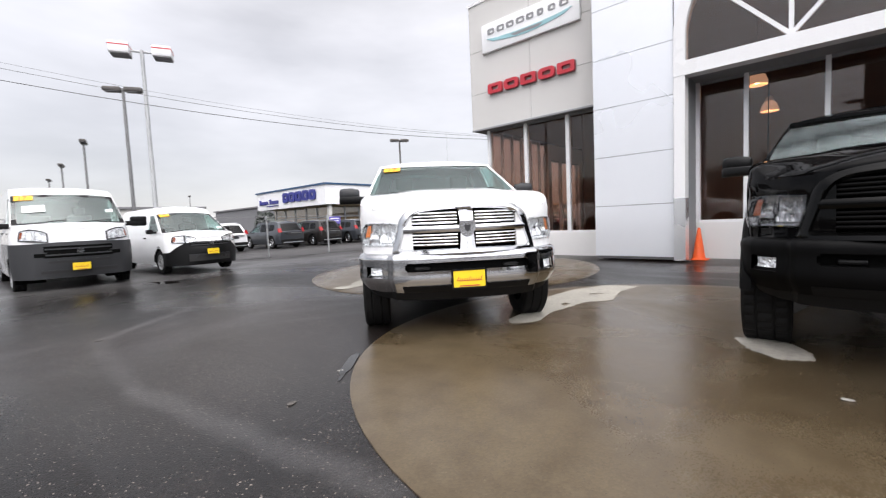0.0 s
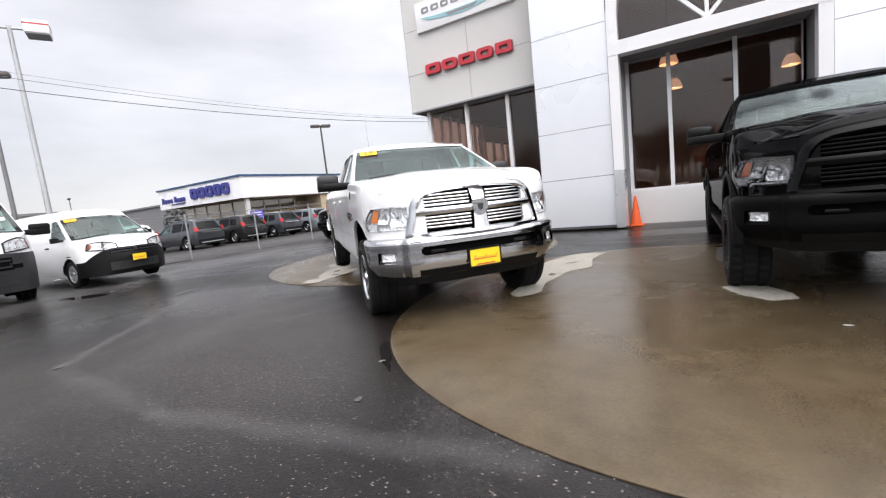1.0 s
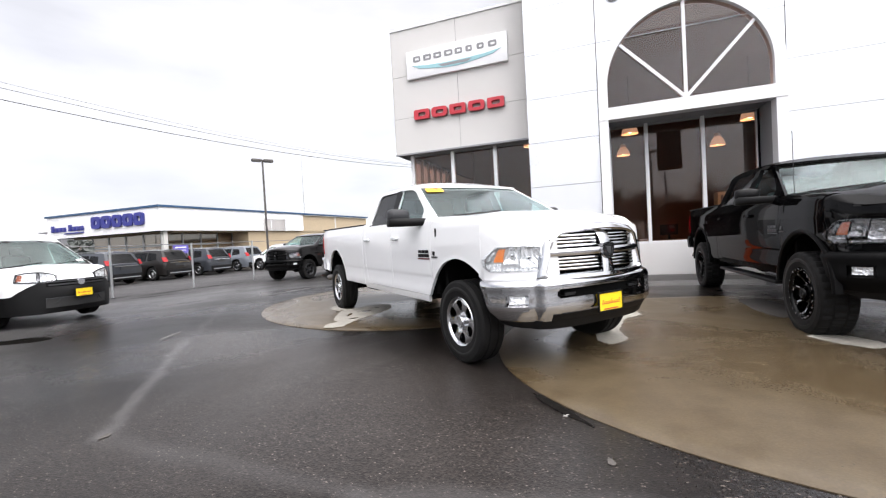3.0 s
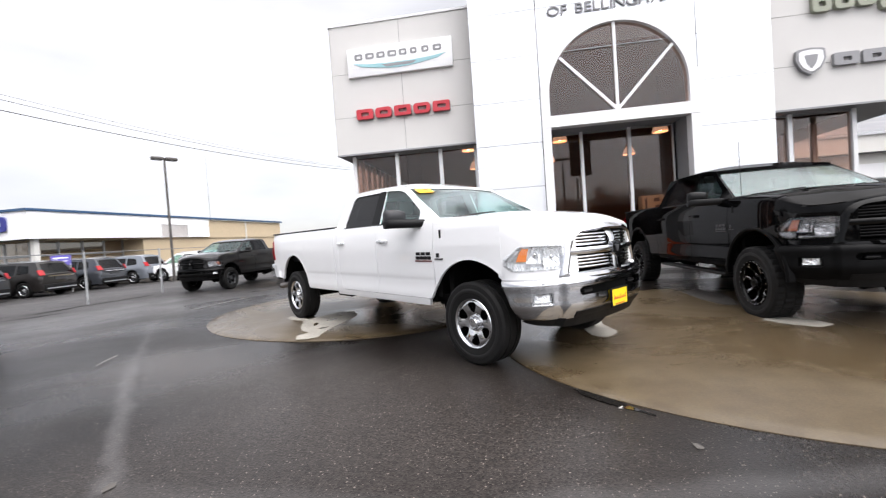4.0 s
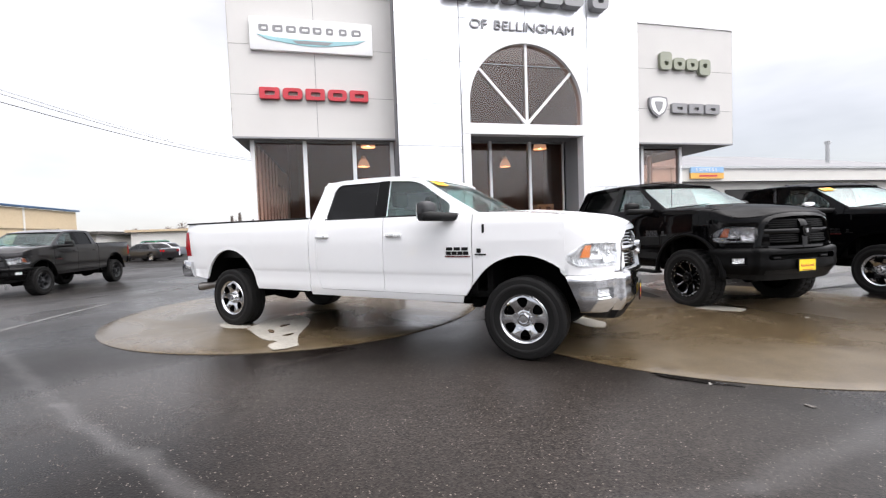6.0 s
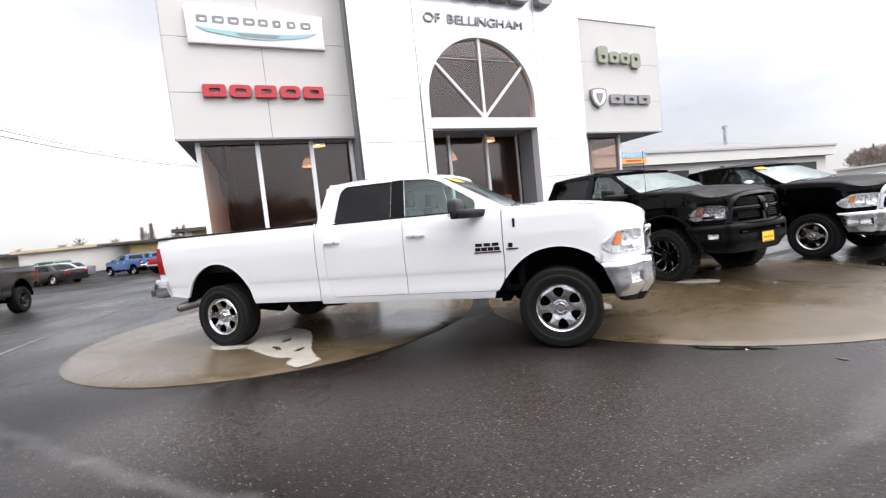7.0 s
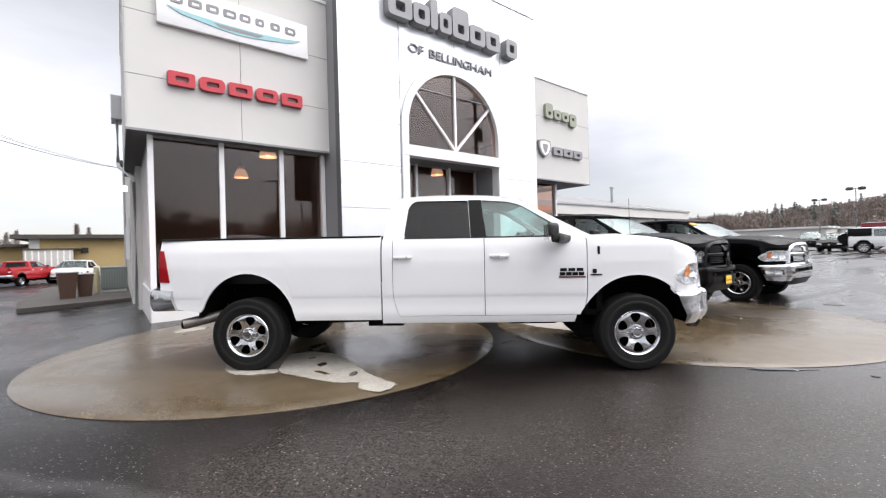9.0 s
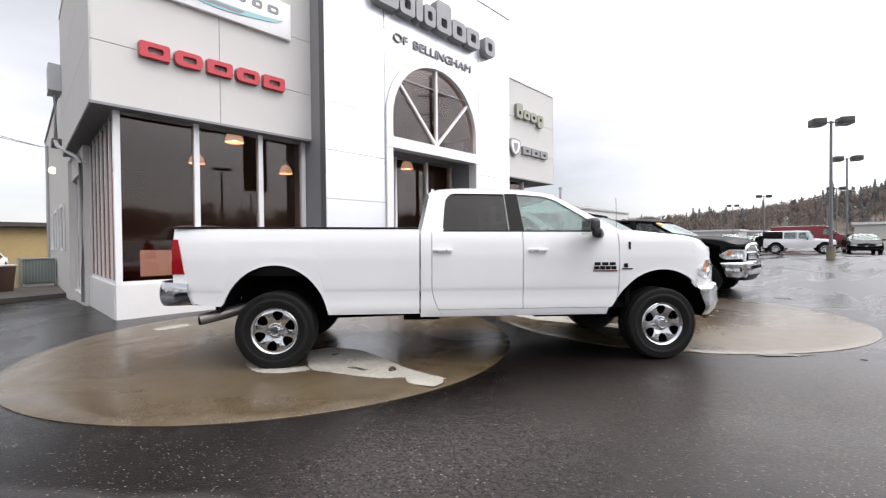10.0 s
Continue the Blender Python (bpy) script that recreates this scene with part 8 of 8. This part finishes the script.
ps = thing("purple_sign", stand(-27.5, 17.4, 60), "small purple notice with white lines on posts", "sign")
part("board", boxes((-0.40, 0.40, -0.02, 0.02, 1.42, 1.95)), surface("purple_board", (0.12, 0.10, 0.42), 0.5), ps)
part("notice_line", boxes((-0.30, 0.30, -0.026, -0.02, 1.78, 1.84), (-0.26, 0.26, -0.026, -0.02, 1.62, 1.66)), SIGNWHITE, ps)
part("leg", rods(((-0.36, 0, 0), (-0.36, 0, 1.5), 0.03), seg=8), GALV, ps)
part("leg", rods(((0.36, 0, 0), (0.36, 0, 1.5), 0.03), seg=8), GALV, ps)
solo("flag_mast", rods(((-34.3, 37.9, 4.3), (-34.3, 37.9, 11.2), 0.04, 0.02), seg=8), GALV, "thin grey mast on the tan building's roof", "mast")

# ---- service building ----
sv = thing("service_building", pose(0, 0, 0), "pale service building with a low grey sheet roof", "building")
part("wall", boxes((6.2, 32.2, 18.0, 18.3, -0.1, 3.5), (31.9, 32.2, 18.3, 34.0, -0.1, 3.5)), OFFWHITE, sv, "", None, False)
part("fascia", boxes((6.0, 32.6, 17.55, 17.75, 3.42, 4.18), (32.4, 32.6, 17.75, 34.0, 3.42, 4.18)), OFFWHITE, sv, "", None, False)
part("eave_soffit", boxes((6.0, 32.5, 17.6, 18.1, 3.40, 3.44)), SOFFIT, sv, "", None, False)
part("gutter", boxes((5.9, 32.7, 17.46, 17.58, 4.08, 4.20)), GALV, sv, "", None, False)
bm = bmesh.new()
rf = [(5.9, 17.5, 4.18), (32.7, 17.5, 4.18), (32.7, 34.5, 4.18), (5.9, 34.5, 4.18), (5.9, 26.0, 6.3), (24.5, 26.0, 6.3)]
vv = [bm.verts.new(p) for p in rf]
for q in ((0, 1, 5, 4), (1, 2, 5), (2, 3, 4, 5), (0, 4, 3), (0, 3, 2, 1)):
    bm.faces.new([vv[i] for i in q])
part("roof", bm, ROOFGREY, sv, "", None, False)
for k in range(5):
    x = 9.0 + k * 4.6
    gd = part("bay_door", boxes((x, x + 3.5, 17.96, 18.02, 0.0, 3.0)), DARKDOOR if k in (1, 4) else FRAME, sv, "", None, False)
    for j in range(4):
        part("door_rail", boxes((x, x + 3.5, 17.93, 17.96, 0.6 + j * 0.6, 0.63 + j * 0.6)), GALV, gd, "", None, False)
part("chimney", rods(((24.6, 20.5, 4.4), (24.6, 20.5, 6.15), 0.12), ((24.6, 20.5, 6.15), (24.6, 20.5, 6.32), 0.18), seg=10), GALV, sv)
es = thing("service_sign", pose(11.9, 17.52, 3.84), "long blue and orange service sign with white lettering", "sign")
part("board", boxes((-1.2, 1.2, -0.10, 0.0, 0.02, 0.36)), SKYBLUE, es)
part("lower_board", boxes((-1.2, 1.2, -0.10, 0.0, -0.34, 0.0)), surface("orange_sign_board", (0.70, 0.38, 0.08), 0.5), es)
ex_ = -0.86
for ch in "EXPRESS":
    me = text_mesh(ch, 0.30, 0.004, "sign_letter")
    me.materials.append(SIGNWHITE)
    part("sign_letter", me, None, es, "", pose(ex_, -0.108, 0.09, 90, 0, 0))
    ex_ += 0.235
part("sign_bar", boxes((-0.6, 0.7, -0.112, -0.10, -0.22, -0.12)), REDSIGN, es)

es.scale = (0.86, 1.0, 0.86)

# ---- back of the lot ----
kerb = plate(rounded([(-11.9, 17.75), (-9.12, 18.9), (-9.12, 30.0), (-12.4, 30.0), (-12.2, 20.0)], [0.3, 0.05, 0.05, 0.3, 0.3]), [], lambda x, y: Vector((x, y, -0.10)), (0, 0, -0.35))
solo("pavement_3", kerb, GRAVEL, "raised kerbed strip beside the showroom", "pavement", kind="structure", smooth=False)
for x, y, s in ((-11.0, 20.7, 0.95), (-10.55, 21.3, 0.85)):
    b = thing("planter_bin", pose(x, y, -0.10, 0, 0, 8), "brown plastic bin with a tapered body", "bin", "bins")
    bm = lathe([(0.30 * s, 0.0), (0.42 * s, 0.95 * s), (0.45 * s, 0.95 * s), (0.45 * s, 1.0 * s), (0.40 * s, 1.0 * s), (0.38 * s, 0.9 * s)], 4)
    part("body", bm, BIN, b, "", pose(0, 0, 0, 0, 0, 45), False)
    part("rim", lathe([(0.46 * s, 0.97 * s), (0.46 * s, 1.02 * s), (0.30 * s, 1.02 * s)], 4), SIGNWHITE, b, "", pose(0, 0, 0, 0, 0, 45), False)
ac = thing("cooling_unit", pose(-9.68, 23.2, -0.10, 0, 0, 4), "grey-green ribbed outdoor cooling unit", "cooling unit")
part("cabinet", boxes((-0.45, 0.42, -0.4, 0.4, 0.10, 1.0), bevel=0.02), ACGREEN, ac)
for k in range(10):
    part("slat", boxes((-0.42 + k * 0.085, -0.39 + k * 0.085, -0.415, -0.4, 0.16, 0.94)), DARKTRIM, ac)
part("lid", boxes((-0.48, 0.45, -0.43, 0.43, 1.0, 1.04)), GALV, ac)
part("foot", boxes((-0.4, 0.38, -0.35, 0.35, 0.0, 0.10)), OFFWHITE, ac)
bo = thing("bollard", pose(-10.25, 22.4, -0.10), "pale yellow steel bollard", "bollard")
part("post", lathe([(0.085, 0.0), (0.085, 1.0), (0.06, 1.06), (0, 1.08)], 16), surface("pale_yellow_paint", (0.40, 0.36, 0.22), 0.6), bo)

# fittings on the side of the showroom
dp = thing("downpipe", pose(0, 0, 0), "grey gutter box and downpipe on the side wall", "downpipe")
part("scupper", boxes((-9.60, -9.345, 16.25, 16.95, 5.45, 6.15)), POLE, dp)
part("pipe", tube([(-9.46, 16.6, 5.5), (-9.46, 16.6, 4.2), (-9.44, 16.5, 4.05), (-9.16, 14.75, 3.5), (-9.13, 14.56, 3.35), (-9.13, 14.56, 0.0)], 0.05), POLE, dp)
wl = thing("wall_lamp", pose(-9.165, 19.5, 4.55), "dark wall lamp on the side wall", "lamp")
part("hood", boxes((-0.26, 0.0, -0.3, 0.3, -0.02, 0.22), bevel=0.04), POLEDARK, wl)
wl2 = thing("wall_lamp", pose(-9.24, 23.0, 4.25), "small lit bulkhead lamp on the side wall", "lamp")
part("bulb_cover", lathe([(0.0, 0.14), (0.1, 0.1), (0.13, 0.0), (0.1, -0.1), (0, -0.14)], 14), glow("greenish_lamp", (0.95, 1.0, 0.65), 1.6), wl2)
for k, y in enumerate((19.2, 22.0, 25.0)):
    wq = thing("side_window", pose(-9.19, y, 1.3), "white-framed window in the pale side wall", "window", kind="structure")
    part("pane", boxes((-0.015, 0.0, -0.5, 0.5, 0.0, 1.3)), PRIVACY, wq)
    part("frame", boxes((-0.05, -0.001, -0.58, -0.5, -0.08, 1.38), (-0.05, -0.001, 0.5, 0.58, -0.08, 1.38), (-0.05, -0.001, -0.5, 0.5, 1.3, 1.38), (-0.05, -0.001, -0.5, 0.5, -0.08, 0.0)), FRAME, wq)

oc = thing("ochre_building", pose(0, 0, -0.24), "long ochre metal building with a flat dark roof edge", "building")
part("wall", boxes((-15.4, 8.0, 50.0, 60.0, 0, 3.3)), YELLOWWALL, oc, "", None, False)
part("roof", boxes((-16.6, 8.5, 49.2, 61.0, 3.3, 3.65)), ROOFDARK, oc, "", None, False)
part("corner_post", boxes((-15.55, -14.9, 49.85, 49.99, 0, 3.3)), OFFWHITE, oc, "", None, False)
part("vent", boxes((-12.2, -11.7, 49.9, 49.99, 2.0, 2.5)), DARKDOOR, oc, "", None, False)
oc2 = thing("ochre_annex", pose(0, 0, -0.24), "lower ochre annex with dark eaves", "building")
part("wall", boxes((-22.0, -15.6, 56.0, 64.0, 0, 2.75)), YELLOWWALL, oc2, "", None, False)
part("roof", boxes((-24.6, -15.4, 55.2, 65.0, 2.75, 3.0)), ROOFDARK, oc2, "", None, False)
tb = thing("tan_warehouse", pose(0, 0, -0.24), "long pale tan warehouse behind the parked cars", "building")
part("wall", boxes((-34.0, -22.5, 62.0, 75.0, 0, 2.9)), OFFWHITE, tb, "", None, False)
part("roof", boxes((-34.5, -22.0, 61.5, 76.0, 2.9, 3.2)), TANWALL, tb, "", None, False)
lw = thing("low_shop_row", pose(0, 0, -0.24), "low row of pale shop units with a dark flat roof", "building")
part("wall", boxes((-70.0, -36.0, 58.0, 70.0, 0, 2.7)), OFFWHITE, lw, "", None, False)
part("roof", boxes((-71.0, -35.2, 57.0, 71.0, 2.7, 3.05)), ROOFDARK, lw, "", None, False)
for k in range(7):
    part("shopfront", boxes((-68.0 + k * 4.6, -65.4 + k * 4.6, 57.9, 57.99, 0.2, 2.3)), YELLOWWALL if k % 2 else DARKDOOR, lw, "", None, False)
ctn = thing("white_container", pose(-14.2, 47.5, -0.24, 0, 0, 3), "dirty white storage container with roller front", "container")
part("body", boxes((-1.4, 1.6, 0, 2.2, 0.1, 2.35), bevel=0.03), surface("dirty_white_sheet", (0.44, 0.42, 0.39), 0.7, vary=0.2, large=0.6), ctn)
for k in range(8):
    part("rib", boxes((-1.3 + k * 0.38, -1.22 + k * 0.38, -0.03, 0.0, 0.2, 2.25)), FRAME, ctn)
part("lid", boxes((-1.5, 2.2, -0.1, 2.3, 2.35, 2.42)), ROOFDARK, ctn)

# distant right-hand buildings
for nm, x, y, wx_, wy_, h, mt, words in (("far_white_hall", 72, -9.5, 12, 22, 2.9, OFFWHITE, "distant white metal hall"), ("far_tan_hall", 82, 27, 8, 22, 2.7, OFFWHITE, "distant low pale building"),
                                        ("far_brown_hall", 90, 12, 8, 10, 2.6, OFFWHITE, "distant low white building"), ("far_grey_hall", -95, 45, 30, 12, 5.5, ROOFGREY, "distant grey flat building"), ("far_left_hall", -75, 16, 10, 14, 4.6, OFFWHITE, "distant pale flat building")):
    fb = thing(nm, stand(x, y, 0), words, "building")
    part("wall", boxes((-wx_ / 2, wx_ / 2, -wy_ / 2, wy_ / 2, -0.5, h)), mt, fb, "", None, False)
    part("roof", boxes((-wx_ / 2 - 0.3, wx_ / 2 + 0.3, -wy_ / 2 - 0.3, wy_ / 2 + 0.3, h, h + 0.3)), FRAME if x > 0 else ROOFGREY, fb, "", None, False)

# ---- trees ----


def conifer(bm, x, y, z, h, rnd, rings=11):
    """A fir: a thin trunk with uneven layers of drooping branches."""
    rod(bm, (x, y, z - 0.5), (x, y, z + h), 0.016 * h, 0.006 * h, 5, False)
    lean = rnd.uniform(0.16, 0.24)
    for k in range(rings):
        t = k / rings
        zz = z + h * (0.10 + 0.90 * t)
        rr = h * lean * (1 - t) ** 0.9 + 0.02 * h
        for j in range(9):
            a = j * math.tau / 9 + rnd.uniform(0, 0.7)
            q = rr * rnd.uniform(0.45, 1.15)
            c, s = math.cos(a), math.sin(a)
            wv = h * rnd.uniform(0.02, 0.04)
            p0 = bm.verts.new((x, y, zz + h * 0.05))
            p1 = bm.verts.new((x + c * q * 0.7 - s * wv, y + s * q * 0.7 + c * wv, zz - h * 0.02 * rnd.uniform(0.3, 1.6)))
            p2 = bm.verts.new((x + c * q * 0.7 + s * wv, y + s * q * 0.7 - c * wv, zz - h * 0.02 * rnd.uniform(0.3, 1.6)))
            p3 = bm.verts.new((x + c * q, y + s * q, zz - h * 0.045))
            bm.faces.new((p0, p1, p3, p2))


def bare_tree(bm, x, y, z, h, rnd, spread=0.28, twigs=70, lift=(0.5, 1.6), fine=0.004):
    """Trunk, rising limbs, and on each a brush of thin twigs."""
    rod(bm, (x, y, z - 0.5), (x, y, z + h * 0.75), 0.016 * h, 0.003 * h, 5, False)
    for k in range(twigs):
        t = rnd.random() ** 0.7
        z0 = z + h * (0.18 + 0.6 * t)
        a = rnd.uniform(0, math.tau)
        ln = h * spread * rnd.uniform(0.5, 1.0) * (1.15 - 0.7 * t)
        p = Vector((x, y, z0))
        d = Vector((math.cos(a), math.sin(a), rnd.uniform(*lift))).normalized()
        q = p + d * ln
        sw = Vector((-d.y, d.x, 0)).normalized() * h * fine
        bm.faces.new([bm.verts.new(p - sw), bm.verts.new(p + sw), bm.verts.new(q)])
        for j in range(6):
            p2 = p.lerp(q, rnd.uniform(0.3, 1.0))
            d2 = (d + Vector((rnd.uniform(-0.8, 0.8), rnd.uniform(-0.8, 0.8), rnd.uniform(-0.1, 0.8)))).normalized()
            q2 = p2 + d2 * ln * rnd.uniform(0.25, 0.6)
            sw2 = d2.cross(Vector((rnd.uniform(-1, 1), rnd.uniform(-1, 1), 0.2))).normalized() * h * fine * 0.9
            bm.faces.new([bm.verts.new(p2 - sw2), bm.verts.new(p2 + sw2), bm.verts.new(q2)])


def wood(name, spots, words, seed, fir_share, hmin, hmax, spread=0.28, twigs=60, fine=0.004):
    rnd = random.Random(seed)
    fb_, bb = bmesh.new(), bmesh.new()
    for x, y, z in spots:
        h = rnd.uniform(hmin, hmax)
        if rnd.random() < (fir_share(x, y) if callable(fir_share) else fir_share):
            conifer(fb_, x, y, z, h * rnd.uniform(1.0, 1.3), rnd)
        else:
            bare_tree(bb, x, y, z, h, rnd, spread, twigs, (0.5, 1.6), fine)
    for bm, mt, nm in ((fb_, FIR, name + "_firs"), (bb, TWIGS, name + "_bare_trees")):
        if len(bm.faces):
            solo(nm, bm, mt, words, "trees", kind="stuff", smooth=False)
        else:
            bm.free()


rnd = random.Random(7)


def ridge(a, d):
    """Height of the wooded hill at bearing a (degrees) and distance d."""
    top_ = interp(a, [-60, -25, -2, 4, 10, 20, 30], [17.0, 17.0, 14.5, 10.5, 7.0, 4.6, 3.0])
    k = min(1.0, max(0.0, (d - 125) / 95))
    return 0.6 + top_ * k * k * (3 - 2 * k)


spots = []
for k in range(1450):
    a = rnd.uniform(-34, 24)
    d = 128 + 105 * math.sqrt(rnd.random())
    spots.append((d * math.cos(radians(a)), d * math.sin(radians(a)), ridge(a, d)))
wood("hill_wood", spots, "wooded hillside of firs and bare trees beyond the lot", 11, lambda x, y: 0.42 if y < 0.06 * x else 0.10, 5.0, 9.0, 0.40, 60, 0.010)
hill = grid(lambda d, a: Vector((d * math.cos(radians(a)), d * math.sin(radians(a)), ridge(a, d) - (0.9 if d < 122 else 0.1))), [110, 125, 140, 160, 180, 200, 220, 260, 320], span(-60, 44, 42))
solo("hill", hill, surface("brown_hillside", (0.11, 0.09, 0.07), 0.95, grain=0.8, vary=0.35, large=0.05), "brown winter hillside", "backdrop", kind="structure")
spots = [(rnd.uniform(-150, 150), rnd.uniform(-120, -62), -0.2) for k in range(520)]
wood("street_wood", spots, "bare trees across the street", 13, 0.0, 7, 13, 0.42, 120, 0.0028)
spots = [(rnd.uniform(-130, -10), rnd.uniform(100, 160), -0.4) for k in range(110)]
wood("back_wood", spots, "distant bare trees and firs behind the shops", 17, 0.06, 3.5, 7.5, 0.34, 80, 0.006)
for k, (x, y, h) in enumerate(((-27.9, 88.0, 7.2), (-26.6, 88.5, 7.9), (-22.6, 88.0, 6.6), (-21.6, 88.5, 7.0), (-14.6, 85.0, 8.0), (-13.2, 85.5, 7.4))):
    bm = bmesh.new()
    bare_tree(bm, 0, 0, 0, h, random.Random(40 + k), 0.20, 420, (2.2, 4.5), 0.004)
    solo("poplar_tree", bm, TWIGS, "tall narrow bare poplar", "tree", pose(x, y, -0.3), group="poplars", smooth=False)
bm = bmesh.new()
rb = random.Random(5)
for k in range(420):
    a, t = rb.uniform(0, math.tau), rb.random()
    r0 = 0.9 * math.sqrt(rb.random()) * (1 - 0.45 * t)
    c = Vector((r0 * math.cos(a), r0 * math.sin(a), 0.5 + 1.9 * t))
    d = Vector((rb.uniform(-1, 1), rb.uniform(-1, 1), rb.uniform(-1, 1))).normalized() * 0.16
    e2 = d.orthogonal().normalized() * 0.09
    bm.faces.new([bm.verts.new(c - d), bm.verts.new(c + e2), bm.verts.new(c + d), bm.verts.new(c - e2)])
bush = thing("evergreen_tree", stand(-29.5, 13.2, 0), "small dark evergreen tree behind the fence", "tree")
part("crown", bm, FIR, bush, "", None, False)
part("trunk", rods(((0, 0, 0), (0, 0, 1.4), 0.08, 0.05), seg=8), BARK, bush)

# ---- small litter on the ground ----


def scrap(x, y, z, size, seed, material, words, category):
    """A crumpled flat scrap with a ragged rim."""
    r_ = random.Random(seed)
    pts = [(size * r_.uniform(0.55, 1.0) * math.cos(a), size * 0.6 * r_.uniform(0.55, 1.0) * math.sin(a)) for a in span(0, math.tau, 11)[:-1]]
    bm = plate(pts, [], lambda u, v: Vector((u, v, 0.006 + 0.25 * abs(u) * abs(math.sin(9 * v + 3 * u)))), (0, 0, -0.003))
    return solo("litter", bm, material, words, category, pose(x, y, z, 0, 0, seed * 37), smooth=False)


PAPER = surface("wet_paper", (0.34, 0.33, 0.31), 0.5, grain=60, vary=0.2, large=8)
scrap(-6.94, 0.71, ground_z(-6.94, 0.71), 0.055, 3, GRAVEL, "small pale crumpled scrap on the asphalt", "litter")
scrap(-1.15, 3.08, 0.016, 0.035, 5, PAPER, "small white scrap on the concrete pad", "litter")
scrap(-4.0, 1.72, ground_z(-4.0, 1.72), 0.03, 6, PAPER, "tiny pale scrap beside the concrete pad", "litter")
scrap(-3.74, 1.18, ground_z(-3.74, 1.18), 0.05, 8, GRAVEL, "small dark clod on the asphalt", "litter")
solo("straw", tube([(-9.57, 3.01, 0.008), (-9.64, 3.18, 0.014), (-9.70, 3.33, 0.012), (-9.76, 3.46, 0.007)], 0.0042, 6), PAPER, "pale thin straw lying on the asphalt", "litter")
